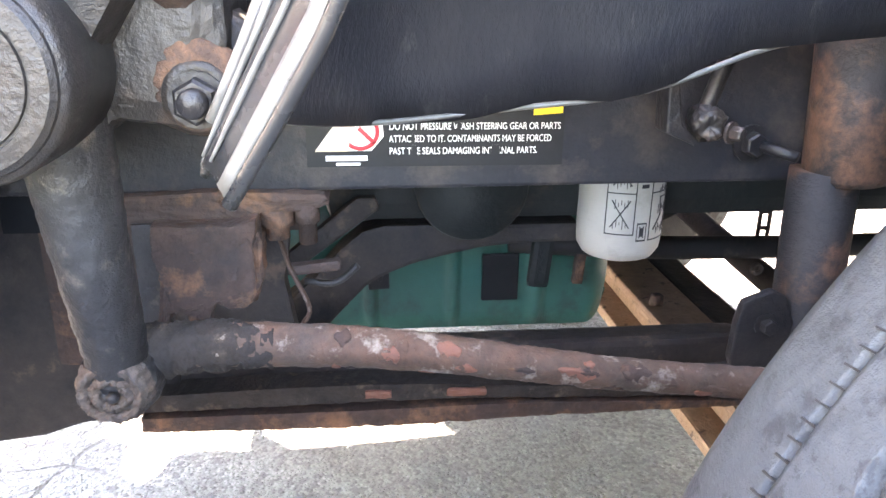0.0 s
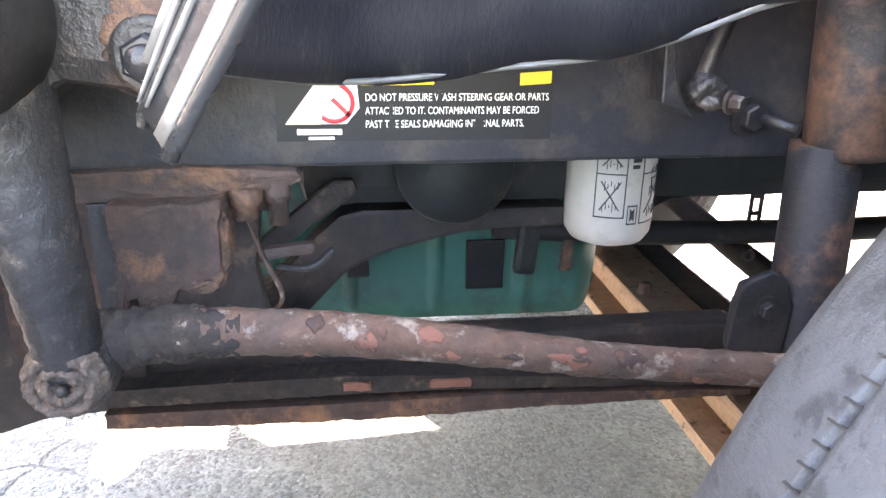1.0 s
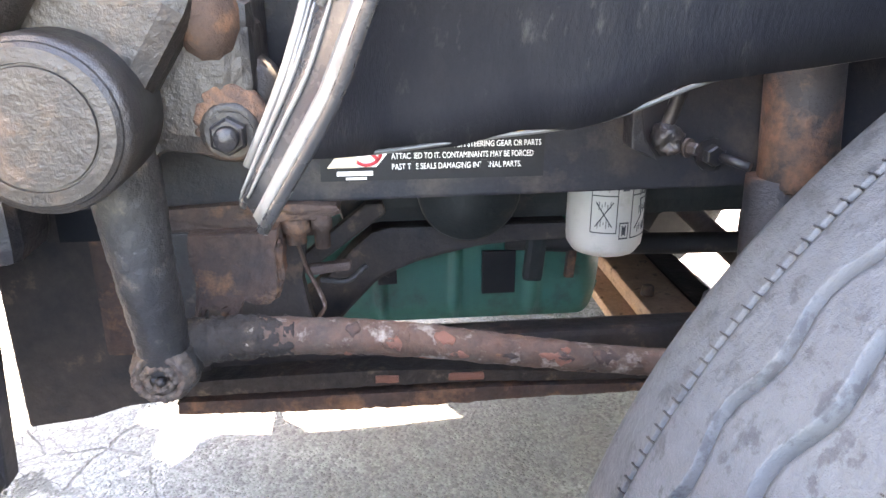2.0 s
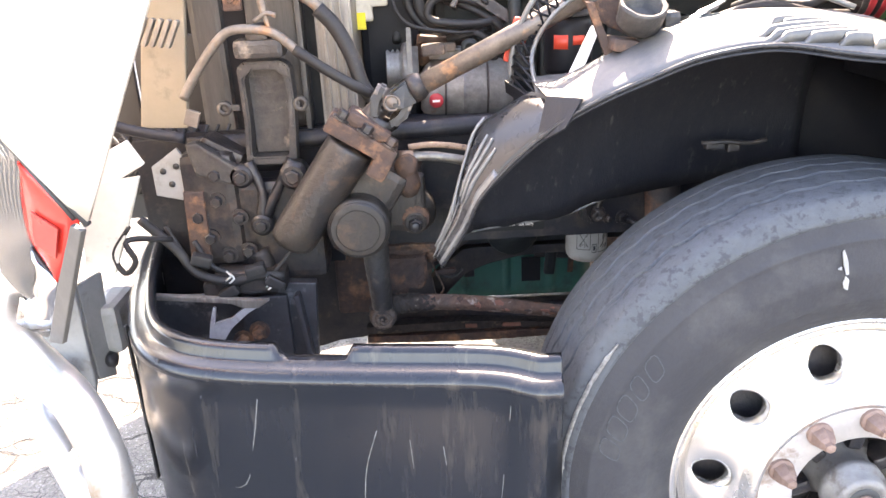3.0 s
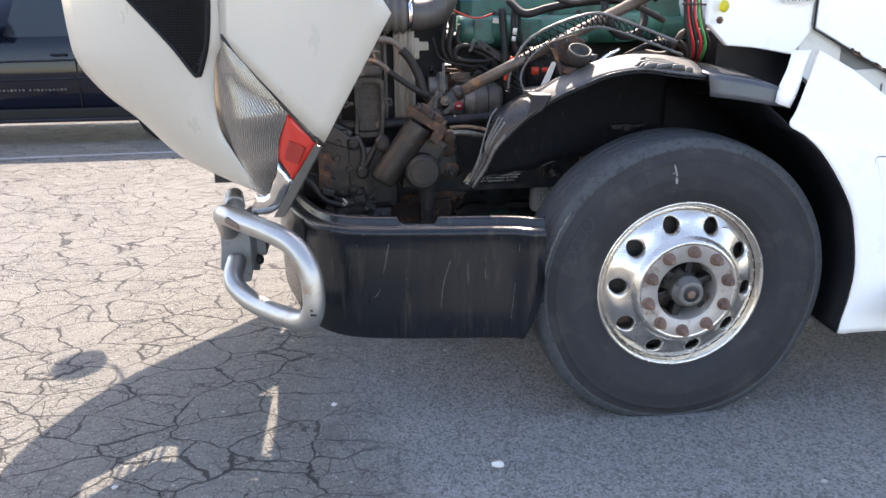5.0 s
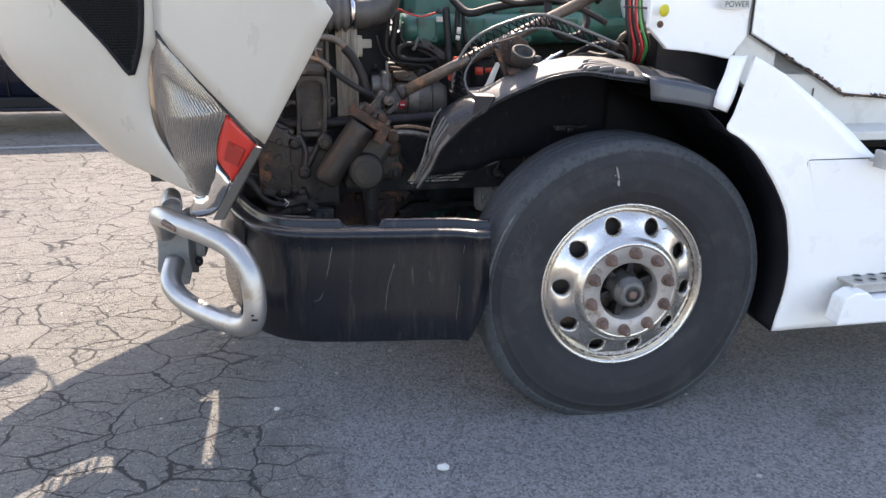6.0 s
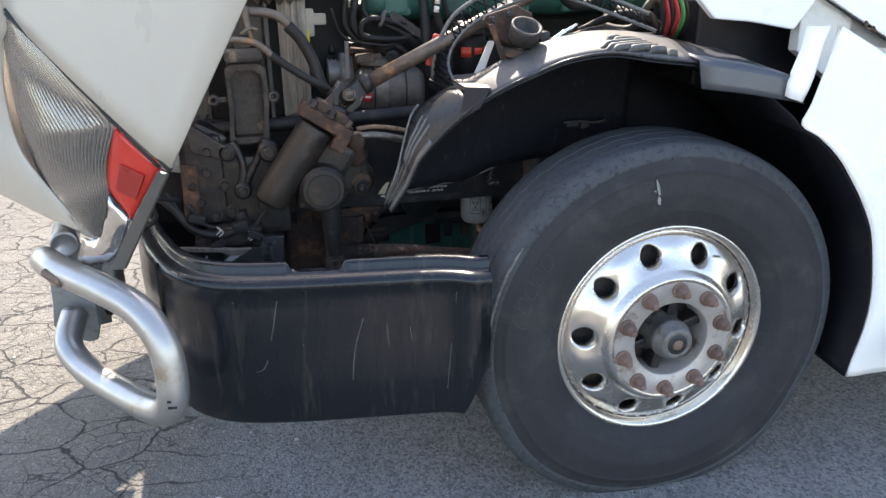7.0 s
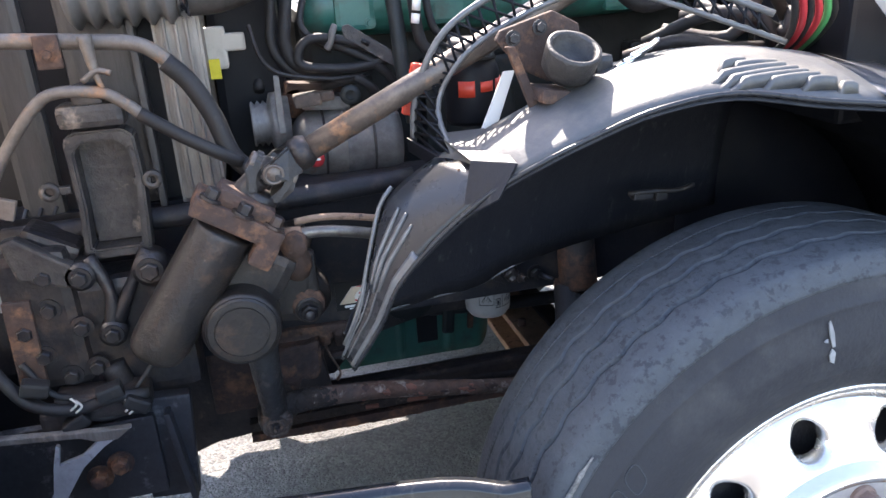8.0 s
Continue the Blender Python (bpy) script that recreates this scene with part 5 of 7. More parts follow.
for i, x in enumerate(np.linspace(-0.76, -0.215, 110)):
    rib = 0.016 * max(0.0, 1 - min(abs(x + 0.612) / 0.010, abs(x + 0.482) / 0.010, abs(x + 0.345) / 0.016))
    end = max(0, (x + 0.26) / 0.045) ** 2 * 0.05 + max(0, (-0.73 - x) / 0.03) ** 2 * 0.03
    pan_rows.append([(x, 1.15 - rib + end, 0.66), (x, 1.15 - rib + end, 0.50), (x, 1.155 - rib + end, 0.40 + end * 0.5), (x, 1.162 + end, 0.362 + end * 0.6), (x, 1.20, 0.354 + end), (x, 1.45, 0.354 + end), (x, 1.47, 0.42), (x, 1.47, 0.66)])
pan = part("oil_pan", sheet(pan_rows, 0.004), GREEN, engine, "green ribbed oil pan")
part("pan_end", both(slab([(-0.216, 1.19, 0.66), (-0.216, 1.47, 0.66), (-0.216, 1.47, 0.42), (-0.216, 1.22, 0.42)], 0.004)), GREEN, pan)
part("pan_patch", box((-0.408, 1.135, 0.455), (0.058, 0.008, 0.078), bevel=0.002), LABEL_BLACK, pan, "black square patch")
part("pan_strap", both(box((-0.602, 1.10, 0.52), (0.032, 0.008, 0.13), (0, -2, 0), 0.002), hexbolt((-0.598, 1.096, 0.475), (0, -1, 0), 0.005, 0.005)), GEARBOX, engine, "flat steel strap")
part("pan_strap", box((-0.352, 1.09, 0.545), (0.034, 0.02, 0.18), (0, 5, 0), 0.009), ENGINE_DARK, engine)
part("pan_strap", box((-0.292, 1.10, 0.49), (0.016, 0.012, 0.07), (0, 4, 0), 0.002), RUST, engine)
ARC = ((-0.751, 0.418), (-0.678, 0.419), (-0.646, 0.455), (-0.616, 0.486), (-0.587, 0.502), (-0.548, 0.517), (-0.502, 0.528), (-0.455, 0.538), (-0.393, 0.543), (-0.315, 0.544), (-0.315, 0.572), (-0.394, 0.572), (-0.471, 0.573), (-0.533, 0.573), (-0.593, 0.573), (-0.623, 0.566), (-0.654, 0.540), (-0.685, 0.505), (-0.717, 0.475), (-0.751, 0.452))
part("curved_bracket", slab([(x, 1.04, z) for x, z in ARC], 0.05, 0.006), GREASE, truck, "curved black support bracket before the oil pan")
part("bracket_strut", slab([(-0.745, 1.03, 0.528), (-0.725, 1.03, 0.513), (-0.60, 1.03, 0.606), (-0.605, 1.03, 0.622), (-0.63, 1.03, 0.622)][::-1], 0.02, 0.004), GREASE, truck)
part("lower_hose", tube([(-0.40, 1.12, 0.52), (-0.20, 1.10, 0.512), (-0.05, 1.10, 0.508), (0.15, 1.10, 0.507), (0.5, 1.10, 0.515)], 0.0185, 12), HOSE, truck, "black rubber hose")
part("crank_damper", lathe([(0, 0), (0.10, 0.0), (0.11, 0.01), (0.11, 0.05), (0, 0.05)], (-0.80, 1.25, 0.72), (1, 0, 0), 36), GREASE, engine)
part("filter_head", both(box((-0.262, 1.05, 0.775), (0.13, 0.16, 0.07), bevel=0.015)), ENGINE_DARK, engine)
part("oil_cooler", box((-0.48, 0.99, 0.72), (0.34, 0.06, 0.14), bevel=0.02), ENGINE_DARK, engine)
part("starter_motor", lathe([(0, 0), (0.045, 0.0), (0.05, 0.008), (0.07, 0.012), (0.074, 0.02), (0.074, 0.09), (0, 0.09)], (-0.482, 0.95, 0.648), (0, 1, 0), 32), ENGINE_DARK, engine)
link = both(box((0.075, 1.245, 0.50), (0.007, 0.006, 0.09), bevel=0.002), box((0.093, 1.245, 0.50), (0.007, 0.006, 0.09), bevel=0.002))
for z in (0.46, 0.49, 0.52, 0.545):
    add(link, box((0.084, 1.245, z), (0.02, 0.006, 0.008), bevel=0.002))
add(link, lathe([(0.006, -0.003), (0.012, -0.003), (0.012, 0.003), (0.006, 0.003)], (0.084, 1.245, 0.412), (0, 1, 0), 16, True))
part("hanging_link", link, GREASE, truck, "dark chain link strap")

# -- alternator and its drive --
alt = part("alternator", both(lathe([(0, 0), (0.045, 0.0), (0.062, 0.012), (0.075, 0.03), (0.077, 0.10), (0.079, 0.102), (0.079, 0.112), (0.077, 0.114), (0.077, 0.20), (0.06, 0.225), (0, 0.225)], (-0.715, 0.90, 1.055), (1, 0, -0.03), 36),
                               box((-0.60, 0.93, 0.965), (0.12, 0.06, 0.05), bevel=0.01), box((-0.64, 0.90, 1.145), (0.10, 0.05, 0.03), (0, 4, 0), 0.006)), ALT, truck, "grey cast alternator")
part("alternator_label", sheet([[V((-0.678 + 0.034 * (u - 0.5) * math.sqrt(max(0.05, 1 - ((a + 0.13) / 0.235) ** 2)), 0.90 - 0.0800 * math.cos(a), 1.054 + 0.0800 * math.sin(a))) for u in (0, 0.5, 1)] for a in np.linspace(-0.35, 0.09, 12)], 0.001), RED_LABEL, alt, "red oval sticker")
part("sticker_bar", box((-0.678, 0.8195, 1.043), (0.018, 0.002, 0.005), (7, 0, 0)), LABEL_WHITE, alt)
for h in (0.058, 0.102, 0.160):
    part("case_band", lathe([(0.0775, h), (0.0795, h), (0.0795, h + 0.005), (0.0775, h + 0.005)], (-0.715, 0.90, 1.055), (1, 0, -0.03), 36, True), GREASE if h != 0.102 else ALT, alt)
for k in range(9):
    a = radians(-60 + 15 * k)
    part("case_fin", box((-0.535, 0.90 - 0.070 * math.cos(a), 1.049 + 0.070 * math.sin(a)), (0.045, 0.012, 0.006), (math.degrees(-a), 0, 0), 0.002), ALT, alt)
part("pulley", lathe([(0, 0), (0.044, 0), (0.047, 0.004), (0.039, 0.010), (0.047, 0.016), (0.039, 0.022), (0.047, 0.028), (0.039, 0.034), (0.060, 0.040), (0.062, 0.044), (0.062, 0.056), (0.052, 0.060), (0.052, 0.078), (0, 0.078)], (-0.795, 0.90, 1.112), (1, 0, 0), 36), ALT, alt, "grooved pulley")
for k in range(5):
    part("case_bolt", hexbolt((-0.50, 0.90 - 0.055 * math.cos(k * 1.2), 1.055 + 0.055 * math.sin(k * 1.2)), (1, 0, 0), 0.006, 0.008), ALT, alt)
part("tensioner", both(box((-0.66, 0.95, 1.165), (0.12, 0.04, 0.03), (0, 6, 0), 0.006), lathe([(0, 0), (0.03, 0), (0.03, 0.04), (0, 0.04)], (-0.70, 0.93, 1.14), (0, 1, 0), 20)), RUST, alt)
part("fan_belt", tube([(-0.77, 0.97, 1.17), (-0.77, 1.05, 1.22), (-0.77, 1.2, 1.1), (-0.77, 1.1, 0.8)], 0.012, 8), BLACK_SEAL, truck)

# -- radiator stack --
rad = part("radiator", both(box((-0.90, 1.2, 1.365), (0.075, 0.90, 0.72), bevel=0.01), box((-0.865, 0.765, 1.365), (0.012, 0.02, 0.72)), box((-0.935, 0.765, 1.365), (0.012, 0.02, 0.72))), RAD_BRIGHT, truck, "bright aluminium radiator side tank")
for y0 in (0.0,):
    for dx in (-0.02, 0.0, 0.018):
        part("tank_rib", box((-0.90 + dx, 0.748, 1.365), (0.006, 0.012, 0.70), bevel=0.002), RAD_BRIGHT, rad)
cac = part("charge_cooler", box((-1.035, 1.2, 1.355), (0.13, 0.86, 0.70), bevel=0.02), RAD, truck, "dull grey charge air cooler tank")
part("tank_edge", box((-0.975, 0.755, 1.355), (0.012, 0.03, 0.70), bevel=0.003), RAD, cac)
part("condenser", box((-1.19, 1.2, 1.30), (0.075, 0.84, 0.64), bevel=0.015), RAD, truck, "grey condenser end tank")
# added black boxes that close the gaps where sun slits came through
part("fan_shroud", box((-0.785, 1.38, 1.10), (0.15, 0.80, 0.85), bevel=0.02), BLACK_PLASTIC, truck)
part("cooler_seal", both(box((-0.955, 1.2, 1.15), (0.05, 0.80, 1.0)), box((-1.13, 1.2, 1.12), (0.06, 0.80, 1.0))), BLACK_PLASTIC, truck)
# added panel, keeps stray sun off the ground ahead of the radiator
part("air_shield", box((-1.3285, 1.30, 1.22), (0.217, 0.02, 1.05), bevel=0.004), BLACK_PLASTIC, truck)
# invented plate whose cut edge shapes the sun patch under the truck
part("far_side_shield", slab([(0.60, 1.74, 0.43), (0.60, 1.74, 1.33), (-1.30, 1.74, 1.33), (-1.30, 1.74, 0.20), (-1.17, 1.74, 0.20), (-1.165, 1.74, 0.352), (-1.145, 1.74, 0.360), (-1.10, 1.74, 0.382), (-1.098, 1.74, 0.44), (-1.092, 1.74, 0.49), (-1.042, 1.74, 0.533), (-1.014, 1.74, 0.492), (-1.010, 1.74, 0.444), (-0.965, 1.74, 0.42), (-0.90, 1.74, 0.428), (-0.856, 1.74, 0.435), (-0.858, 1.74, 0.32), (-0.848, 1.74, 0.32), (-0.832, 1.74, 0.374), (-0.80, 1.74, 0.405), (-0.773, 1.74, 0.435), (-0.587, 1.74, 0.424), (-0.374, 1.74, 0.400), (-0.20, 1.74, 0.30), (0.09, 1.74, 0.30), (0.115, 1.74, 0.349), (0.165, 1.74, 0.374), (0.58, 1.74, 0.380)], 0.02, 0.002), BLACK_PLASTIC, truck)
part("coolant_bottle", both(box((-0.848, 0.955, 1.265), (0.05, 0.03, 0.085), bevel=0.008), box((-0.81, 0.955, 1.275), (0.05, 0.03, 0.035), bevel=0.006)), FILTER, truck, "cream coolant bottle")
part("bottle_tag", box((-0.856, 0.937, 1.225), (0.03, 0.004, 0.04), bevel=0.001), YELLOW, truck)
part("deflector_panel", slab([(-1.27, 0.70, 1.45), (-1.347, 0.70, 1.035), (-1.242, 0.70, 1.03), (-1.185, 0.70, 1.45)], 0.02, 0.004), TAN_PANEL, truck, "tan air deflector panel")

# -- inside of the tilted hood --
lattice = part("lower_grille", box((-1.37, 0.79, 0.865), (0.16, 0.012, 0.012), bevel=0.002), GRILLE, hood, "black diagonal grille lattice")
for k in range(9):
    x = -1.46 + 0.026 * k
    part("grille_bar", tube([(x, 0.78, 0.86), (x + 0.085, 0.78, 1.02)], 0.004, 6, 1), GRILLE, lattice)
    part("grille_bar", tube([(x + 0.085, 0.786, 0.86), (x, 0.786, 1.02)], 0.004, 6, 1), GRILLE, lattice)
part("hinge_plate", slab([(-1.31, 0.62, 0.965), (-1.25, 0.62, 1.005), (-1.22, 0.62, 0.95), (-1.25, 0.62, 0.885), (-1.31, 0.62, 0.90)][::-1], 0.012, 0.003), PLATE_GREY, hood, "pale grey hinge plate with holes")
# added black box that darkens the pale gap behind the front mount
part("lower_crossmember", box((-1.27, 0.84, 0.72), (0.30, 0.04, 0.46), bevel=0.006), RAIL, truck)
for x, z in ((-1.285, 0.955), (-1.255, 0.965), (-1.27, 0.925), (-1.24, 0.93)):
    part("plate_hole", lathe([(0, 0), (0.007, 0), (0.007, 0.004), (0, 0.004)], (x, 0.6175, z), (0, 1, 0), 10), BLACK_SEAL, hood)
part("grille_back", both(box((-1.342, 0.98, 1.10), (0.184, 0.02, 0.22), bevel=0.004)), GRILLE, hood)
for k in range(7):
    part("hood_louvre", box((-1.31 + 0.016 * k, 0.62, 1.255 - 0.002 * k), (0.008, 0.02, 0.06), (0, 28, 0), 0.002), RAD_BRIGHT, hood)
# added dark panel: hides bright ground behind, trims the sun strip
part("hood_inner", box((-1.592, 1.05, 1.01), (0.248, 0.015, 0.60), bevel=0.004), GRILLE, hood)
# unseen panel that keeps the sun off the guard bar
part("hood_rib", box((-1.48, 1.05, 1.65), (0.48, 0.015, 0.64), bevel=0.004), GRILLE, hood)
for z, dz in ((0.86, 0.05), (0.97, -0.04), (1.08, 0.06), (1.17, -0.03)):
    part("inner_brace", tube([(-1.72, 0.98, z), (-1.60, 0.97, z + dz), (-1.475, 0.96, z + 0.3 * dz)], 0.010, 8), RAIL, hood)
part("hood_stay", tube([(-1.42, 0.60, 1.085), (-1.32, 0.60, 1.05), (-1.22, 0.60, 1.03)], 0.012, 10), RAIL, hood)
part("hood_hinge", slab([(-1.357, 0.42, 0.997), (-1.318, 0.42, 0.985), (-1.25, 0.42, 1.021), (-1.276, 0.42, 1.069), (-1.315, 0.42, 1.05), (-1.345, 0.42, 1.045)], 0.02, 0.004), WHITE_DIRTY, hood, "cream folded hinge bracket")
part("hood_hinge", slab([(-1.38, 0.43, 0.99), (-1.26, 0.43, 1.0), (-1.30, 0.43, 0.90), (-1.345, 0.43, 0.80), (-1.40, 0.43, 0.82)], 0.015, 0.003), WHITE_DIRTY, hood, "cream lamp housing back")
part("lamp_wire", tube([(-1.30, 0.42, 0.90), (-1.34, 0.42, 0.845), (-1.326, 0.42, 0.80), (-1.30, 0.42, 0.825), (-1.309, 0.42, 0.87), (-1.25, 0.50, 0.84)], 0.006, 8), HOSE, hood)
# far side hood mirror on its arm
part("hood_mirror", both(lathe([(0, -0.075), (0.07, -0.065), (0.105, -0.025), (0.105, 0.025), (0.07, 0.065), (0, 0.075)], (-2.305, 2.42, 1.80), (0.25, 0.35, 1), 20), tube([(-2.3, 2.4, 1.75), (-2.15, 2.2, 1.6), (-2.05, 1.9, 1.5)], 0.007, 8)), BLACK_PLASTIC, hood)

# -- cast radiator support with a window --
sup = bmesh.new()
outer = [(-1.10, 1.165), (-1.085, 1.178), (-1.005, 1.178), (-0.988, 1.165), (-0.985, 1.10), (-0.99, 1.02), (-0.995, 0.955), (-1.105, 0.955), (-1.098, 1.05)]
inner = [(-1.086, 1.145), (-1.070, 1.160), (-1.020, 1.160), (-1.002, 1.145), (-0.998, 1.10), (-1.004, 1.02), (-1.010, 0.972), (-1.091, 0.972), (-1.085, 1.05)]
yo = 0.635
A = [sup.verts.new((x, yo, z)) for x, z in outer]
B = [sup.verts.new((x, yo, z)) for x, z in inner]
A2 = [sup.verts.new((x, yo + 0.05, z)) for x, z in outer]
B2 = [sup.verts.new((x, yo + 0.05, z)) for x, z in inner]
n7 = len(outer)
for i in range(n7):
    k = (i + 1) % n7
    for q in ((A[i], A[k], B[k], B[i]), (B[i], B[k], B2[k], B2[i]), (A[k], A[i], A2[i], A2[k]), (B2[i], B2[k], A2[k], A2[i])):
        sup.faces.new(q)
bmesh.ops.recalc_face_normals(sup, faces=sup.faces[:])
bmesh.ops.bevel(sup, geom=sup.edges[:], offset=0.0035, segments=2, affect="EDGES")
support = part("radiator_support", sup, CAST_BRACKET, truck, "dusty cast radiator support bracket with a window")
part("support_back", box((-1.045, yo + 0.045, 1.07), (0.08, 0.01, 0.19)), CAST_BRACKET, support)
part("support_cap", both(box((-1.045, yo + 0.01, 1.205), (0.105, 0.06, 0.04), bevel=0.012), box((-1.045, yo + 0.01, 1.235), (0.05, 0.05, 0.04), bevel=0.012)), CAST_BRACKET, support)
for x, z in ((-1.137, 1.082), (-0.972, 1.085)):
    part("support_ear", both(lathe([(0.007, 0), (0.016, 0), (0.016, 0.012), (0.007, 0.012)], (x, yo, z), (0, 1, 0), 18, True), box(((x - 1.05) / 2 + (x + 1.05) * 0.28, yo + 0.01, z), (0.03, 0.012, 0.014), bevel=0.003)), CAST_BRACKET, support)
part("support_leg", tube([(-1.10, 0.625, 0.965), (-1.075, 0.615, 0.90), (-1.085, 0.615, 0.82)], [0.014, 0.010, 0.016], 10), GEARBOX, support)
part("support_leg", tube([(-1.0, 0.625, 0.965), (-1.03, 0.615, 0.92), (-1.075, 0.615, 0.84)], [0.016, 0.010, 0.014], 10), GEARBOX, support)
for x, y, z, r in ((-1.113, 0.60, 0.938, 0.024), (-1.00, 0.60, 0.935, 0.030), (-1.082, 0.60, 0.825, 0.024)):
    part("pivot_bolt", both(lathe([(0, 0.0), (r, 0.0), (r, 0.05), (0, 0.05)], (x, y, z), (0, 1, 0), 20), hexbolt((x, y, z), (0, -1, 0), r * 0.55, 0.012, 1.4)), GEARBOX, support)

# front mounting clutter under the support
front = part("front_mount", both(box((-1.19, 0.66, 0.86), (0.12, 0.10, 0.26), bevel=0.02), box((-1.05, 0.68, 0.80), (0.20, 0.10, 0.24), bevel=0.02), box((-1.17, 0.68, 0.97), (0.10, 0.08, 0.07), (0, 30, 0), 0.012)), GEARBOX, truck, "dirty cast front mounting bracket")
for x, z in ((-1.17, 0.945), (-1.175, 0.885), (-1.13, 0.845), (-1.20, 0.80), (-1.12, 0.765), (-1.165, 0.755), (-1.03, 0.78), (-1.22, 0.85)):
    part("mount_bolt", hexbolt((x, 0.61, z), (0, -1, 0), 0.013, 0.016), GEARBOX, front)
part("mount_plate", box((-1.225, 0.605, 0.83), (0.045, 0.012, 0.16), (0, 2, 0), 0.003), RUST, front)
part("mount_tube", tube([(-1.10, 0.62, 0.76), (-1.09, 0.62, 0.70), (-1.12, 0.62, 0.66)], 0.022, 10), GREASE, front)
part("wire_loom", tube([(-1.34, 0.58, 0.86), (-1.27, 0.57, 0.79), (-1.23, 0.56, 0.735), (-1.16, 0.56, 0.71), (-1.10, 0.56, 0.722), (-1.04, 0.57, 0.715)], 0.011, 10), HOSE, truck)
for x, z in ((-1.162, 0.728), (-1.155, 0.722), (-1.076, 0.708), (-1.071, 0.702)):
    part("loom_tape", tube([(x, 0.55, z + 0.012), (x + 0.008, 0.548, z), (x - 0.004, 0.55, z - 0.012)], 0.0022, 6), WHITE_DIRTY, truck)
for pts, rad_ in ((((-1.29, 0.585, 0.84), (-1.25, 0.57, 0.77), (-1.21, 0.575, 0.72), (-1.16, 0.585, 0.695)), 0.005), (((-1.235, 0.59, 0.80), (-1.20, 0.575, 0.745), (-1.165, 0.57, 0.728)), 0.006), (((-1.07, 0.575, 0.715), (-1.045, 0.585, 0.74), (-1.02, 0.60, 0.765)), 0.0045), (((-1.17, 0.58, 0.69), (-1.12, 0.575, 0.675), (-1.06, 0.58, 0.685)), 0.0055)):
    part("wire", tube(pts, rad_, 8), HOSE, truck)
for x, z, a in ((-1.215, 0.765, 20), (-1.10, 0.735, -12), (-1.06, 0.705, 35), (-1.165, 0.685, -30)):
    part("wire_plug", box((x, 0.56, z), (0.045, 0.03, 0.026), (0, a, 8), 0.006), HOSE, truck)
part("loom_box", both(box((-1.12, 0.60, 0.70), (0.16, 0.06, 0.05), (0, 3, 0), 0.01), box((-1.20, 0.6, 0.68), (0.06, 0.05, 0.04), bevel=0.01)), GREASE, truck)
tow = part("tow_bracket", slab([(-1.36, 0.55, 0.688), (-1.16, 0.55, 0.667), (-1.135, 0.55, 0.655), (-1.10, 0.55, 0.652), (-1.074, 0.55, 0.671), (-1.12, 0.55, 0.674), (-1.36, 0.55, 0.700)][::-1], 0.016, 0.002), RAD_BRIGHT, truck, "grey pressed steel tow bracket")
part("tow_gusset", slab([(-1.074, 0.548, 0.669), (-1.135, 0.548, 0.652), (-1.165, 0.548, 0.628), (-1.190, 0.548, 0.622), (-1.204, 0.548, 0.617), (-1.196, 0.548, 0.655), (-1.202, 0.548, 0.657), (-1.214, 0.548, 0.617), (-1.226, 0.548, 0.56), (-1.24, 0.548, 0.54), (-1.205, 0.548, 0.548), (-1.168, 0.548, 0.603), (-1.125, 0.548, 0.640)][::-1], 0.010, 0.001), TORN_STEEL, tow, "torn bare steel gusset")
for x, z in ((-1.122, 0.655), (-1.163, 0.617), (-1.205, 0.565), (-1.188, 0.588)):
    part("gusset_slot", box((x, 0.547, z), (0.010, 0.004, 0.0035), (0, 5, 0), 0.001), LABEL_BLACK, tow)
part("tow_plate", box((-1.10, 0.60, 0.57), (0.11, 0.02, 0.17), bevel=0.004), DIRTY_PLATE, tow)
part("tow_plate", box((-1.26, 0.63, 0.555), (0.22, 0.02, 0.19), bevel=0.004), DIRTY_PLATE, tow)
for x, z in ((-1.155, 0.553), (-1.115, 0.575)):
    part("tow_bolt", hexbolt((x, 0.58, z), (0, -1, 0), 0.016, 0.02), RUST, tow)
part("front_upright", both(box((-1.03, 0.62, 0.57), (0.09, 0.03, 0.22), (0, 4, 0), 0.004), box((-1.01, 0.60, 0.56), (0.012, 0.05, 0.2), (0, -6, 0), 0.003)), DIRTY_PLATE, truck)
part("upper_arm_plate", slab([(-1.225, 0.60, 1.015), (-1.20, 0.60, 1.02), (-1.10, 0.60, 0.945), (-1.12, 0.60, 0.915), (-1.21, 0.60, 0.945)][::-1], 0.03, 0.006), CAST_BRACKET, truck)

# -- steering gear --
gear = part("steering_gear", both(tube([(-1.012, 0.545, 0.80), (-0.995, 0.545, 0.825), (-0.88, 0.545, 0.985), (-0.862, 0.545, 1.01)], [0.040, 0.050, 0.052, 0.050], 22, 4),
                                    lathe([(0, 0), (0.064, 0.0), (0.067, 0.008), (0.067, 0.09), (0, 0.09)], (-0.858, 0.505, 0.838), (0, 1, 0), 40),
                                    box((-0.85, 0.60, 0.90), (0.15, 0.09, 0.16), (0, 33, 0), 0.02), box((-0.80, 0.625, 0.865), (0.16, 0.05, 0.14), (0, 8, 0), 0.02)), GEAR_DUST, truck, "dirty cast steering gear box")
cover = lathe([(0, 0.0), (0.0440, 0.0), (0.0446, 0.0022), (0.0462, 0.0022), (0.0468, 0.0), (0.0570, 0.0006), (0.0605, 0.0035), (0.0625, 0.010)], (-0.858, 0.499, 0.838), (0, 1, 0), 64)
for f in cover.faces:
    f.smooth = False
part("gear_cover", cover, GEAR_DUST, gear, "round dusty gear cover with a turned ring")
cap_m = pose(-0.838, 0.545, 1.028, 0, 33, 0)
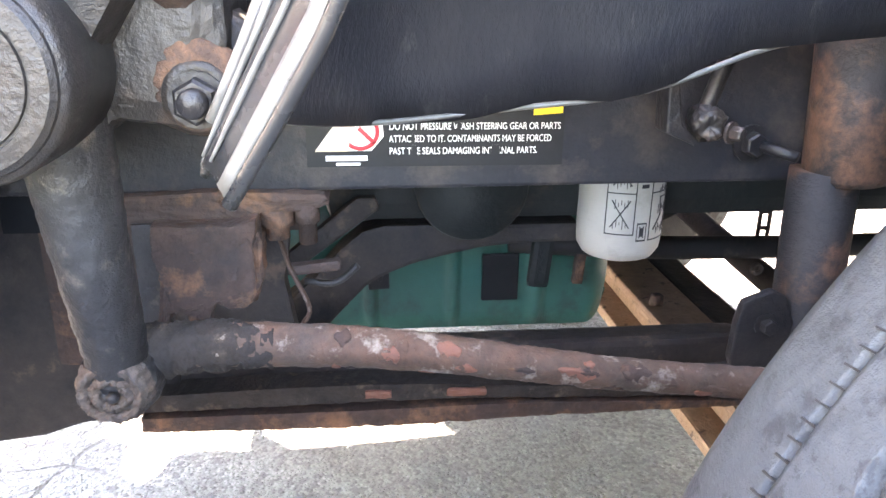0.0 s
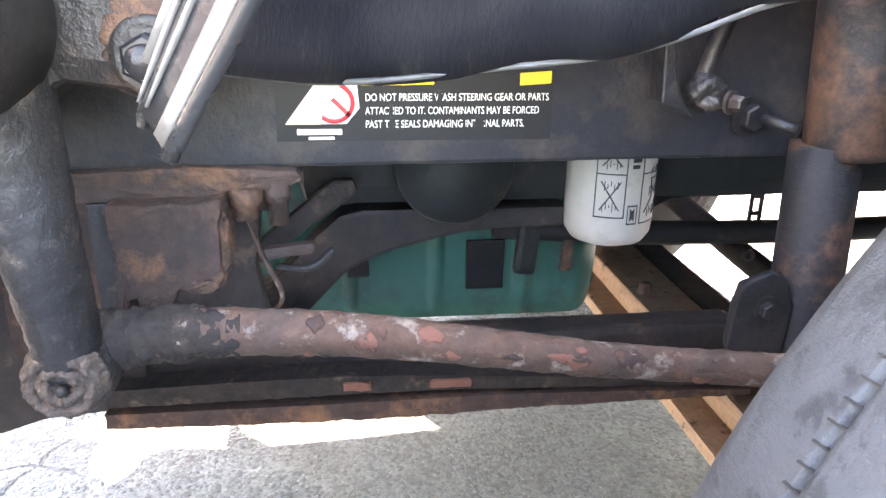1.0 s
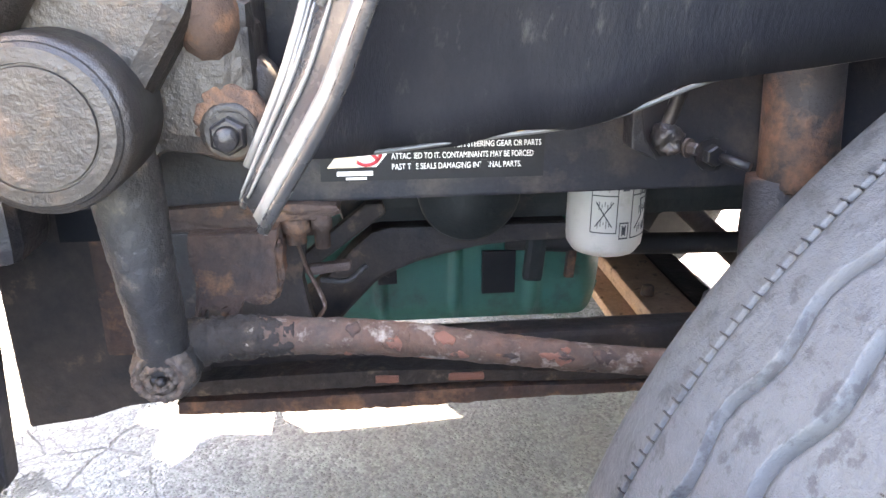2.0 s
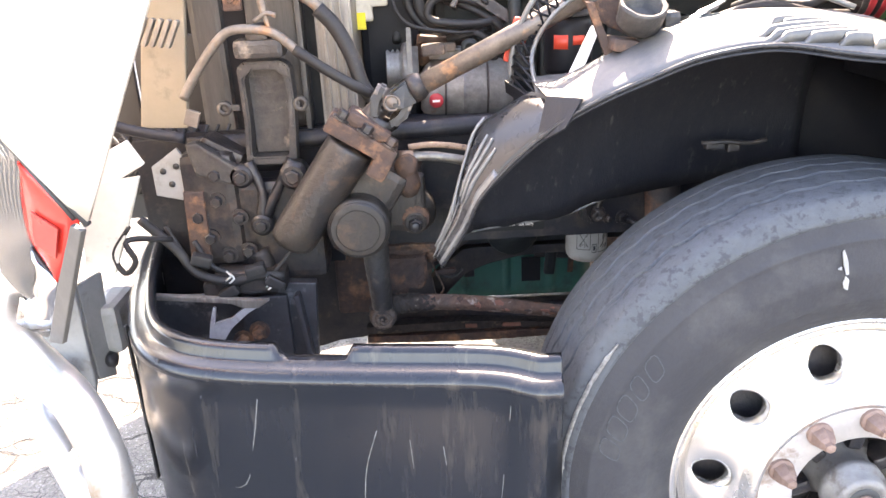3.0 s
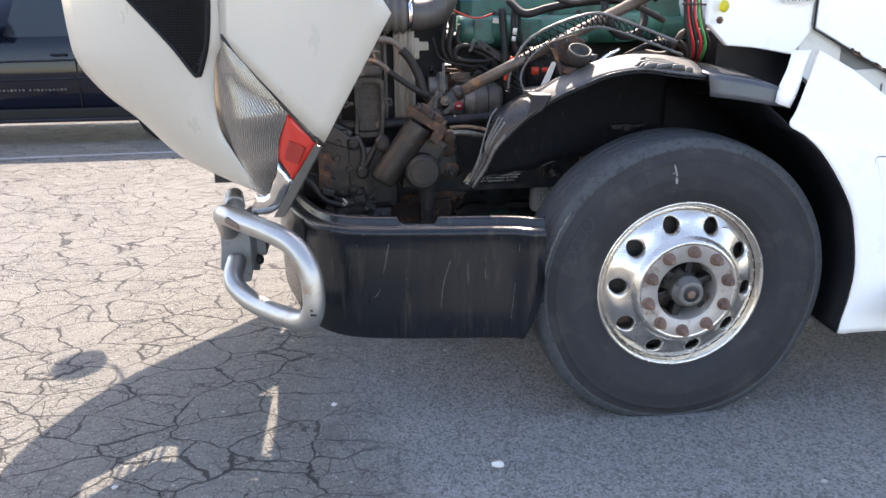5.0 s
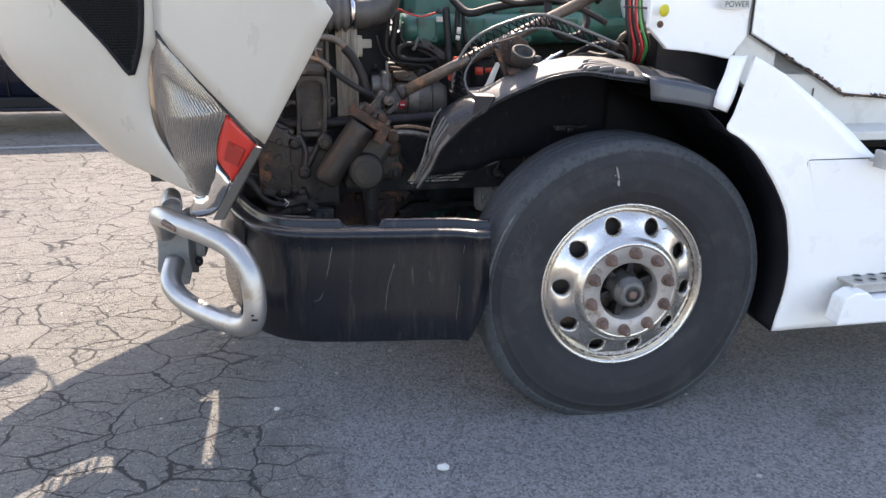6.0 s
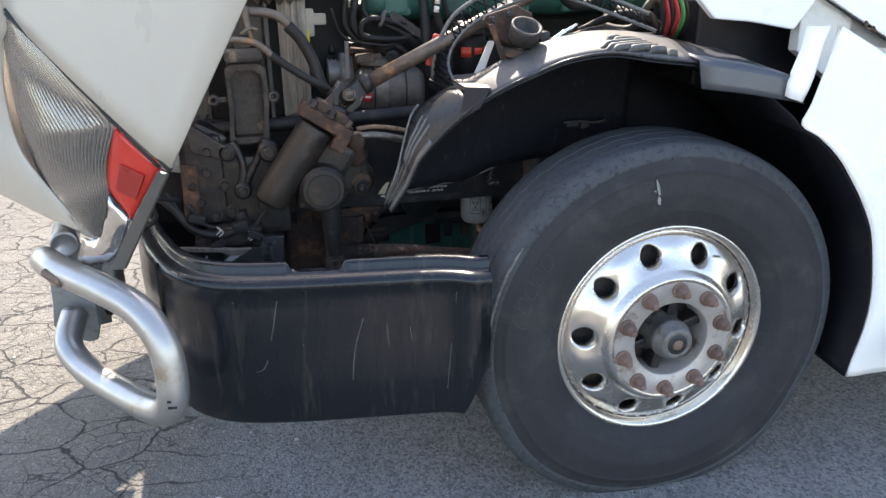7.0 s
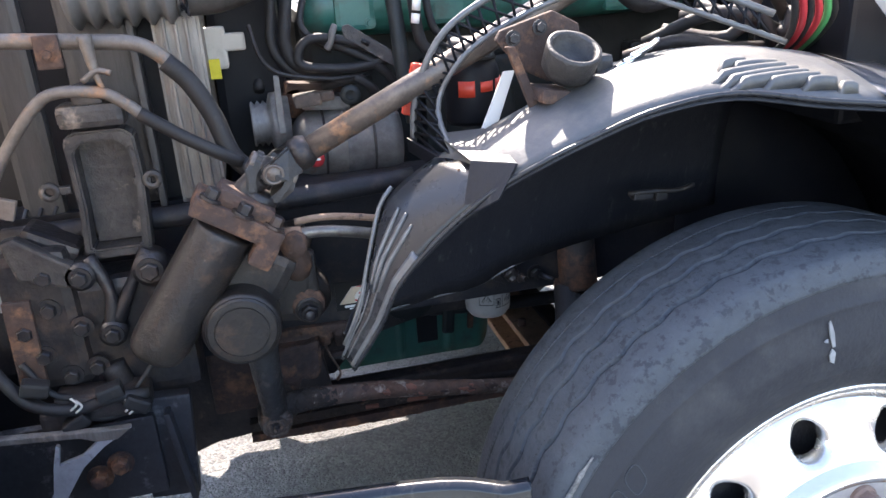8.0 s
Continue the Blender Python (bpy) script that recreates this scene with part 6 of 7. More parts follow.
cap = both(box((0, 0, 0), (0.155, 0.10, 0.035), bevel=0.006), box((0, 0, 0.03), (0.10, 0.08, 0.03), bevel=0.012), box((0.06, -0.03, -0.03), (0.04, 0.04, 0.05), bevel=0.008))
bmesh.ops.transform(cap, matrix=cap_m, verts=cap.verts)
part("gear_cap", cap, RUST, gear, "rusty end cap")
for dx, dy in ((-0.055, -0.035), (0.0, -0.042), (0.055, -0.035), (-0.03, 0.0)):
    b0 = hexbolt((dx, dy, 0.018), (0, 0, 1), 0.012, 0.018)
    bmesh.ops.transform(b0, matrix=cap_m, verts=b0.verts)
    part("gear_bolt", b0, GEARBOX, gear)
part("gear_neck", tube([(-0.835, 0.56, 1.04), (-0.81, 0.555, 1.075), (-0.79, 0.55, 1.09)], [0.03, 0.022, 0.02], 14), GEARBOX, gear)
part("gear_flange", both(lathe([(0, 0), (0.022, 0), (0.024, 0.01), (0.024, 0.05), (0, 0.05)], (-0.755, 0.56, 0.955), (0.3, 1, 0), 18), tube([(-0.755, 0.58, 0.955), (-0.75, 0.60, 0.91), (-0.75, 0.63, 0.88)], [0.022, 0.028, 0.024], 12)), RUST, gear)
part("flange_washer", lathe([(0.018, -0.003), (0.0245, -0.004), (0.026, 0.0), (0.026, 0.01), (0, 0.01)], (-0.739, 0.600, 0.814), (0, 1, 0), 28), GEAR_DUST, gear)
part("rust_ring", rough(lathe([(0.016, -0.0045), (0.030, -0.002), (0.034, 0.004), (0, 0.004)], (-0.739, 0.602, 0.823), (0, 1, 0), 36), 0.003, 0.008), RUST, gear, "rust bloom round the bolt")
part("flange_bolt", both(hexbolt((-0.739, 0.598, 0.812), (0, -1, 0), 0.0165, 0.014, 1.25), lathe([(0, 0.0), (0.0105, 0.0), (0.0105, 0.024), (0.009, 0.026), (0, 0.026)], (-0.739, 0.598, 0.812), (0, -1, 0), 20)), GEARBOX, gear, "large hex bolt with rusty washer")
part("gear_casting", rough(dense(slab([(-0.93, 0.602, 0.755), (-0.85, 0.602, 0.757), (-0.822, 0.602, 0.777), (-0.798, 0.602, 0.797), (-0.745, 0.602, 0.796), (-0.715, 0.602, 0.82), (-0.715, 0.602, 0.90), (-0.80, 0.602, 0.96), (-0.93, 0.602, 0.96)], 0.09, 0.010), 7), 0.0016, 0.022), GEAR_DUST, gear, "grimy brown casting")
part("gear_mount", both(box((-0.80, 0.70, 0.87), (0.16, 0.13, 0.15), bevel=0.02), lathe([(0, 0), (0.045, 0), (0.05, 0.01), (0.05, 0.05), (0, 0.05)], (-0.742, 0.618, 0.83), (0, 1, 0), 24)), GEAR_DUST, gear)

# steering shaft with its joint
shaft = part("steering_shaft", tube([(-0.735, 0.55, 1.115), (-0.45, 0.545, 1.252), (0.05, 0.54, 1.49)], 0.0205, 18, 1), SHAFT, truck, "rusty steering shaft")
JOINT, ALONG, NECK = V((-0.770, 0.55, 1.100)), V((0.90, 0, 0.43)).normalized(), V((0.50, 0, 0.866))
for name, d, side, thick, owner in (("shaft_yoke", ALONG, V((0, 1, 0)), 0.013, shaft), ("gear_yoke", NECK * -1, V((0.866, 0, -0.50)), 0.019, gear)):
    wide = d.cross(side)
    ears = bmesh.new()
    for sg in (-1, 1):
        out = []
        for u, w in ((-0.010, -0.018), (-0.019, -0.011), (-0.023, 0.0), (-0.019, 0.011), (-0.010, 0.018), (0.014, 0.021), (0.046, 0.026), (0.046, -0.026), (0.014, -0.021)):
            out.append(JOINT + d * u + wide * w + side * (sg * (thick + (0.019 if u < 0.03 else 0.010))))
        a1 = [ears.verts.new(p) for p in out]
        a2 = [ears.verts.new(p - side * (sg * thick)) for p in out]
        ears.faces.new(a1)
        ears.faces.new(a2[::-1])
        for k in range(len(out)):
            m1 = (k + 1) % len(out)
            ears.faces.new((a1[k], a1[m1], a2[m1], a2[k]))
    bmesh.ops.recalc_face_normals(ears, faces=ears.faces[:])
    bmesh.ops.bevel(ears, geom=ears.edges[:], offset=0.0045, segments=2, affect="EDGES")
    add(ears, lathe([(0, 0.040), (0.020, 0.040), (0.029, 0.044), (0.029, 0.060), (0.023, 0.072), (0, 0.076)], JOINT, d, 24))
    yoke = part(name, ears, GEAR_DUST, owner, "forked joint yoke")
    for sg in (-1, 1):
        part("bearing_cap", lathe([(0, thick + 0.021), (0.010, thick + 0.021), (0.011, thick + 0.0195), (0.0125, thick + 0.0195), (0.0135, thick + 0.022), (0.0165, thick + 0.022), (0.0175, thick + 0.020), (0.0175, 0.005), (0, 0.005)], JOINT, side * sg, 22), SHAFT, yoke)
part("shaft_boot", tube([(0.0, 0.54, 1.466), (0.02, 0.54, 1.476), (0.04, 0.54, 1.485), (0.06, 0.54, 1.495), (0.08, 0.54, 1.505)], [0.034, 0.028, 0.034, 0.028, 0.034], 14), HOSE, shaft)

# -- pipes and hoses in the bay --
part("coolant_pipe", tube([(-1.35, 0.65, 1.335), (-1.156, 0.65, 1.328), (-1.017, 0.65, 1.317), (-0.96, 0.65, 1.31), (-0.928, 0.65, 1.292), (-0.905, 0.652, 1.268)], 0.0125, 12), PIPE, truck, "dull metal coolant pipe")
part("pipe_clamp", both(box((-1.088, 0.634, 1.308), (0.038, 0.012, 0.052), bevel=0.003), hexbolt((-1.088, 0.628, 1.305), (0, -1, 0), 0.008, 0.008)), RUST, truck, "rusty pipe clamp")
part("coolant_hose", tube([(-0.918, 0.65, 1.278), (-0.885, 0.65, 1.24), (-0.855, 0.645, 1.18), (-0.835, 0.64, 1.115), (-0.80, 0.64, 1.07), (-0.78, 0.68, 1.02)], 0.0165, 12), HOSE, truck, "black coolant hose")
part("brake_pipe", tube([(-1.215, 0.62, 1.11), (-1.185, 0.62, 1.155), (-1.125, 0.62, 1.226), (-1.085, 0.62, 1.246), (-1.02, 0.62, 1.240), (-0.985, 0.62, 1.218), (-0.967, 0.62, 1.2)], 0.010, 10), PIPE, truck, "bent metal pipe")
part("pipe_hose", tube([(-0.97, 0.62, 1.202), (-0.91, 0.62, 1.158), (-0.857, 0.62, 1.124), (-0.82, 0.63, 1.10)], 0.0115, 10), HOSE, truck)
part("pipe_tab", box((-1.20, 0.61, 1.07), (0.03, 0.012, 0.035), (0, 20, 0), 0.003), PIPE, truck)
part("frame_tube", tube([(-1.25, 0.72, 0.985), (-0.8, 0.72, 0.995), (-0.5, 0.72, 1.01)], 0.021, 14), RAIL, truck)
part("power_hose", tube([(-0.745, 0.59, 0.968), (-0.70, 0.585, 0.970), (-0.65, 0.585, 0.962), (-0.58, 0.60, 0.94), (-0.5, 0.65, 0.90)], 0.011, 12), BRAID, truck, "shiny braided power steering hose")
part("return_pipe", tube([(-0.745, 0.60, 0.988), (-0.70, 0.597, 0.992), (-0.65, 0.597, 0.987), (-0.58, 0.61, 0.968), (-0.5, 0.66, 0.93)], 0.0065, 10), RUST_TAN, truck, "thin rusty return pipe")
part("hose_crimp", lathe([(0.0, 0), (0.015, 0), (0.015, 0.03), (0, 0.03)], (-0.735, 0.59, 0.968), (-1, 0, 0), 6), RUST_TAN, truck)
# intake boot, clamp and elbow
prof = []
for k in range(6):
    prof += [(0.056, 0.030 * k), (0.069, 0.030 * k + 0.009), (0.070, 0.030 * k + 0.014), (0.057, 0.030 * k + 0.024)]
boot = part("intake_boot", lathe([(0, 0)] + prof + [(0.055, 0.18), (0, 0.18)], (-1.065, 0.74, 1.400), (1, 0, 0), 30), BOOT, truck, "corrugated grey intake boot")
part("boot_clamp", lathe([(0.060, 0), (0.062, 0), (0.062, 0.016), (0.060, 0.016)], (-0.885, 0.74, 1.400), (1, 0, 0), 30, True), CHROME, boot)
part("intake_elbow", tube([(-0.89, 0.74, 1.400), (-0.82, 0.745, 1.402), (-0.76, 0.77, 1.432), (-0.73, 0.80, 1.52), (-0.72, 0.82, 1.7)], 0.058, 20), RAD, truck, "grey intake elbow pipe")
part("harness_hanger", both(tube([(-1.03, 0.63, 1.33), (-1.025, 0.625, 1.28), (-1.015, 0.62, 1.235)], [0.012, 0.008, 0.003], 8), tube([(-1.045, 0.62, 1.26), (-1.02, 0.62, 1.275), (-1.0, 0.62, 1.27)], 0.005, 8)), PIPE, truck)
for pts, r in ((((-0.53, 0.86, 1.245), (-0.585, 0.84, 1.267), (-0.619, 0.84, 1.276), (-0.656, 0.84, 1.279), (-0.681, 0.84, 1.266), (-0.689, 0.84, 1.24), (-0.674, 0.84, 1.226), (-0.629, 0.84, 1.219), (-0.574, 0.84, 1.217), (-0.50, 0.86, 1.225)), 0.0095),
               (((-0.69, 0.87, 1.40), (-0.705, 0.86, 1.314), (-0.710, 0.86, 1.277), (-0.703, 0.86, 1.243), (-0.681, 0.86, 1.222), (-0.64, 0.87, 1.207), (-0.54, 0.90, 1.20)), 0.0125),
               (((-0.72, 0.88, 1.40), (-0.735, 0.87, 1.297), (-0.733, 0.87, 1.26), (-0.717, 0.87, 1.232), (-0.689, 0.87, 1.208), (-0.635, 0.88, 1.198), (-0.54, 0.90, 1.185)), 0.0105),
               (((-0.775, 0.86, 1.31), (-0.769, 0.83, 1.277), (-0.761, 0.83, 1.251), (-0.746, 0.83, 1.231), (-0.721, 0.83, 1.216), (-0.666, 0.83, 1.205), (-0.613, 0.83, 1.199), (-0.55, 0.86, 1.20)), 0.0042),
               (((-0.64, 0.87, 1.272), (-0.585, 0.85, 1.249), (-0.555, 0.85, 1.232), (-0.525, 0.85, 1.21), (-0.48, 0.87, 1.16)), 0.009),
               (((-0.64, 0.88, 1.180), (-0.611, 0.85, 1.190), (-0.583, 0.85, 1.196), (-0.560, 0.85, 1.184), (-0.541, 0.86, 1.164), (-0.53, 0.90, 1.12)), 0.010),
               (((-0.66, 0.90, 1.36), (-0.675, 0.88, 1.31), (-0.660, 0.87, 1.28), (-0.62, 0.88, 1.25)), 0.007),
               (((-0.45, 0.84, 1.42), (-0.455, 0.82, 1.33), (-0.44, 0.82, 1.25), (-0.38, 0.83, 1.22)), 0.012),
               (((-0.43, 0.84, 1.42), (-0.425, 0.83, 1.32), (-0.405, 0.83, 1.27), (-0.35, 0.84, 1.25)), 0.008),
               (((-0.47, 0.85, 1.45), (-0.42, 0.78, 1.40), (-0.33, 0.76, 1.42), (-0.2, 0.76, 1.44), (0.0, 0.74, 1.45)), 0.016)):
    part("engine_hose", tube(pts, r, 10), HOSE, truck)
part("engine_pipe", tube([(-0.50, 0.84, 1.42), (-0.49, 0.83, 1.30), (-0.485, 0.82, 1.2), (-0.47, 0.82, 1.1)], 0.0155, 14), ENGINE_DARK, truck, "dark oily upright pipe")
part("wire_sleeve", both(tube([(-0.452, 0.80, 1.345), (-0.455, 0.80, 1.32)], 0.0085, 10, 1), tube([(-0.456, 0.80, 1.314), (-0.459, 0.80, 1.296)], 0.0085, 10, 1)), LABEL_WHITE, truck, "white sleeve on a wire bundle")
part("hose_clip", tube([(-0.612, 0.832, 1.302), (-0.619, 0.827, 1.288), (-0.623, 0.826, 1.272), (-0.631, 0.832, 1.258)], [0.006, 0.0075, 0.006, 0.0075], 8), BOOT, truck, "grey hose clip")
part("engine_bracket", slab([(-0.600, 0.83, 1.293), (-0.596, 0.83, 1.300), (-0.585, 0.83, 1.301), (-0.500, 0.83, 1.243), (-0.500, 0.83, 1.212), (-0.595, 0.83, 1.276)][::-1], 0.006, 0.0015), CAST_BRACKET, truck, "slotted grey bracket")
part("bracket_slot", tube([(-0.563, 0.8265, 1.270), (-0.549, 0.8265, 1.2605)], 0.0045, 8, 1), LABEL_BLACK, truck)
part("belt_guard", slab([(-0.742, 0.84, 1.215), (-0.731, 0.84, 1.214), (-0.730, 0.84, 1.10), (-0.744, 0.84, 1.10)], 0.005, 0.001), ALT, alt)
part("pump_block", both(box((-0.680, 0.855, 1.160), (0.055, 0.04, 0.026), (0, -4, 0), 0.005), box((-0.645, 0.86, 1.163), (0.04, 0.03, 0.020), (0, -4, 0), 0.005)), RUST_DULL, alt, "rust-red cast block")
part("pump_boss", lathe([(0.010, 0), (0.020, 0), (0.021, 0.006), (0.018, 0.03), (0.0, 0.03), (0.0, 0.012), (0.010, 0.010)], (-0.594, 0.835, 1.163), (0.1, 1, 0), 24), ENGINE_DARK, alt)
part("blue_plate", box((-0.62, 0.90, 1.475), (0.085, 0.01, 0.045), bevel=0.003), BLUE, truck, "blue plate with pale edge")
part("red_wire", tube([(-0.72, 0.86, 1.43), (-0.66, 0.84, 1.40), (-0.6, 0.83, 1.385), (-0.54, 0.83, 1.40)], 0.004, 6), RED, truck)

# -- reservoir beside the shaft --
res = part("fluid_reservoir", lathe([(0, 0), (0.045, 0), (0.05, 0.01), (0.05, 0.09), (0.047, 0.10), (0.04, 0.115), (0, 0.12)], (-0.40, 0.62, 1.13), (0, 0, 1), 28), BLACK_PLASTIC, truck, "black fluid reservoir with red printed blocks")
for a0, a1, z0, z1 in ((-2.35, -1.75, 0.052, 0.080), (-1.55, -1.05, 0.060, 0.078), (-0.9, -0.1, 0.056, 0.080)):
    part("reservoir_mark", sheet([[V((-0.40 + 0.0512 * math.cos(a), 0.62 + 0.0512 * math.sin(a), 1.13 + z)) for z in (z0, z1)] for a in np.linspace(a0, a1, 10)], 0.001), RED, res, "bright red printed block")
part("reservoir_cap", lathe([(0, 0.150), (0.034, 0.150), (0.042, 0.144), (0.042, 0.118), (0.046, 0.114), (0, 0.112)], (-0.40, 0.62, 1.13), (0, 0, 1), 24), HOSE, res, "black ridged cap")
part("red_clip", both(box((-0.505, 0.585, 1.222), (0.035, 0.02, 0.05), (0, 15, 0), 0.006), box((-0.525, 0.585, 1.18), (0.02, 0.015, 0.04), (0, 15, 0), 0.004), box((-0.47, 0.585, 1.245), (0.05, 0.012, 0.012), bevel=0.003)), RED, truck, "red plastic clip")
# cream paint stands in for the sun on this plate
part("strut_bracket", slab([(-0.375, 0.52, 1.23), (-0.355, 0.52, 1.23), (-0.40, 0.50, 1.13), (-0.43, 0.50, 1.125)], 0.008, 0.002), SILL, truck, "plate behind the liner, cream for the sun on it")

# -- fender liner --
edge_out = [V(p) for p in ((-0.687, 0.386, 0.795), (-0.640, 0.368, 0.873), (-0.608, 0.352, 0.945), (-0.55, 0.335, 1.015), (-0.475, 0.305, 1.087), (-0.40, 0.265, 1.140), (-0.324, 0.25, 1.174), (-0.25, 0.22, 1.207), (-0.15, 0.195, 1.222), (-0.055, 0.143, 1.211), (0.033, 0.110, 1.203))]
edge_in = [V(p) for p in ((-0.704, 0.410, 0.803), (-0.665, 0.405, 0.885), (-0.634, 0.425, 0.98), (-0.602, 0.445, 1.055), (-0.535, 0.45, 1.105), (-0.458, 0.46, 1.137), (-0.363, 0.46, 1.178), (-0.27, 0.47, 1.215), (-0.15, 0.48, 1.238), (-0.03, 0.48, 1.244), (0.08, 0.50, 1.225))]


def liner_rows(n=4):
    so, si = smooth_path(edge_out, n), smooth_path(edge_in, n)
    return [[lerp(a, b, j / 10) + V((0, 0, 0.012 * math.sin(math.pi * j / 10) + 0.020 * math.sin(math.pi * j / 10) * min(1, max(0, (a.x + 0.47) / 0.15)))) - V((0.003, 0.002, 0)) * math.sin(math.pi * j / 10) * min(1, max(0, (-0.45 - a.x) / 0.15)) for j in range(11)] for a, b in zip(so, si)]


def skirt_rows(n=4):
    """The inner wall that hangs from the arch behind the tyre."""
    si = smooth_path(edge_in, n)[n + 1:]
    low = along([(-0.690, 0.47, 0.820), (-0.65, 0.52, 0.808), (-0.605, 0.58, 0.798), (-0.55, 0.58, 0.801), (-0.49, 0.58, 0.816), (-0.44, 0.58, 0.814), (-0.401, 0.58, 0.825), (-0.361, 0.58, 0.849), (-0.2, 0.62, 0.86), (0.12, 0.63, 0.90)], len(si))
    rows = []
    for a, b in zip(si, low):
        rows.append([lerp(a, b, j / 8) + V((0, 0.02 * math.sin(math.pi * j / 8), 0)) for j in range(9)])
    return rows


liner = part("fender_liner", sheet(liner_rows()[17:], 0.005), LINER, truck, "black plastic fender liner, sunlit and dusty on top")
part("liner_strip", sheet(liner_rows()[:18], 0.004), STRIP, liner, "glossy black ribbed front strip of the liner")
# darker copy of the liner below it: the arch's shade as colour
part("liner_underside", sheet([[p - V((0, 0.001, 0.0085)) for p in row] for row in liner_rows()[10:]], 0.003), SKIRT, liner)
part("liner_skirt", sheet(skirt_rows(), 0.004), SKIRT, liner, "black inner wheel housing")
part("skirt_lip", tube([r[-1] for r in skirt_rows(1)], 0.0022, 6), RIB, liner)
part("fender_liner", mirror(both(sheet(liner_rows(), 0.005), sheet(skirt_rows(), 0.004))), LINER, truck)
part("liner_lip", tube([p + V((0, -0.002, 0)) for p in edge_out], 0.004, 8), STRIP, liner)
# added tube: a pale line for the sun along the inner edge
part("strip_lip", tube([p + V((-0.002, 0.002, 0.006)) for p in smooth_path(edge_in, 4)[1:14]], 0.0036, 8, 1), RIB, liner, "added pale edge imitating a sunlit line")


def strip_point(u, f, lift):
    """A point of the narrow front part: u along it, f across."""
    i = int(u)
    a, b = lerp(edge_out[i], edge_out[i + 1], u - i), lerp(edge_in[i], edge_in[i + 1], u - i)
    return lerp(a, b, f) + V((-0.003, -0.002, 0.012)) * math.sin(math.pi * f) + V((-0.6, -0.7, 0.4)) * lift


# bright sunlit lines of the ribs, painted with the pale tone
for f, u0, u1, rr in ((0.97, 0.05, 1.5, 0.0018), (0.70, 0.05, 1.4, 0.0016), (0.40, 0.05, 1.6, 0.0016), (0.36, 1.5, 2.9, 0.0048), (0.52, 1.4, 3.0, 0.0048), (0.68, 1.5, 3.0, 0.0048)):
    part("liner_rib", tube([strip_point(u0 + (u1 - u0) * k / 5, f, 0.001) for k in range(6)], [rr * 0.5] + [rr] * 4 + [rr * 0.5], 8), RIB, liner, "rib coloured pale for the sun on it")
part("strip_flange", sheet([[strip_point(u, f, 0.0035) for f in (0.0, 0.05, 0.10, 0.15)] for u in np.linspace(0.02, 2.6, 22)], 0.003), RIB, liner, "pale flange of the front strip")


# pressed louvres, each cut short towards the edge
for A, B in (((-0.145, 0.253, 1.253), (-0.103, 0.248, 1.256)), ((-0.134, 0.244, 1.251), (-0.067, 0.223, 1.253)), ((-0.170, 0.233, 1.242), (-0.057, 0.213, 1.251)),
             ((-0.165, 0.218, 1.237), (-0.047, 0.199, 1.247)), ((-0.155, 0.207, 1.235), (-0.039, 0.188, 1.243)), ((-0.115, 0.193, 1.234), (-0.031, 0.178, 1.239)),
             ((-0.064, 0.175, 1.233), (-0.018, 0.166, 1.233)), ((-0.022, 0.157, 1.226), (0.004, 0.153, 1.224))):
    A, B = V(A), V(B)
    rows = []
    for q in range(13):
        p = lerp(A, B, q / 12) + V((0, 0, 0.003 + 0.003 * math.sin(math.pi * q / 12)))
        h = min(1.0, 0.2 + 0.4 * q, 0.2 + 0.8 * (12 - q))
        rows.append([p + V((-0.006 * (q == 0), dy, -0.022 + (0.022 + dz) * h)) for dy, dz in ((-0.0075, -0.018), (-0.0058, -0.003), (-0.0035, 0.0), (0.0, 0.0012), (0.004, 0.0002), (0.0065, -0.006), (0.0075, -0.018))])
    part("liner_rib", sheet(rows, 0.002), LINER, liner)
# pale top, dark front: light and shade on the step set by two colours
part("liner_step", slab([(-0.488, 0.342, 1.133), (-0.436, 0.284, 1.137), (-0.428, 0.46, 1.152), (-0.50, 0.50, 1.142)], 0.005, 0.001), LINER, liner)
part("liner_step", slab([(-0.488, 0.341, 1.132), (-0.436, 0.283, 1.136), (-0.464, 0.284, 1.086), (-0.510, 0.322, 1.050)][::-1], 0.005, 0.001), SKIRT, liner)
pad = part("liner_pad", sheet([[lerp(a, b, j / 4) for j in range(5)] for a, b in zip(along([(0.036, 0.105, 1.212), (0.14, 0.07, 1.195), (0.245, 0.04, 1.172)], 6), along([(0.044, 0.095, 1.140), (0.14, 0.06, 1.130), (0.252, 0.035, 1.110)], 6))], 0.006), PAD, liner, "grey plastic liner extension")
part("pad_top", sheet([[lerp(a, b, j / 4) for j in range(5)] for a, b in zip(along([(0.03, 0.108, 1.213), (0.245, 0.04, 1.173)], 6), along([(0.08, 0.5, 1.238), (0.26, 0.45, 1.21)], 6))], 0.005), PAD, pad)
# lattice seal strip arching over the liner
lat_out = smooth_path([(-0.530, 0.545, 1.118), (-0.522, 0.54, 1.20), (-0.482, 0.53, 1.287), (-0.415, 0.52, 1.340), (-0.305, 0.51, 1.383), (-0.215, 0.50, 1.40), (-0.135, 0.48, 1.378), (-0.03, 0.44, 1.335), (0.05, 0.40, 1.300)], 4)
lat_in = smooth_path([(-0.488, 0.372, 1.098), (-0.490, 0.52, 1.175), (-0.452, 0.52, 1.250), (-0.38, 0.51, 1.302), (-0.27, 0.50, 1.345), (-0.20, 0.49, 1.352), (-0.12, 0.47, 1.33), (-0.015, 0.43, 1.29), (0.07, 0.39, 1.255)], 4)
lat = bmesh.new()
for i in range(0, len(lat_out) - 2):
    add(lat, tube([lat_out[i], lat_in[i + 1]], 0.0026, 6, 1))
    add(lat, tube([lat_in[i], lat_out[i + 1]], 0.0026, 6, 1))
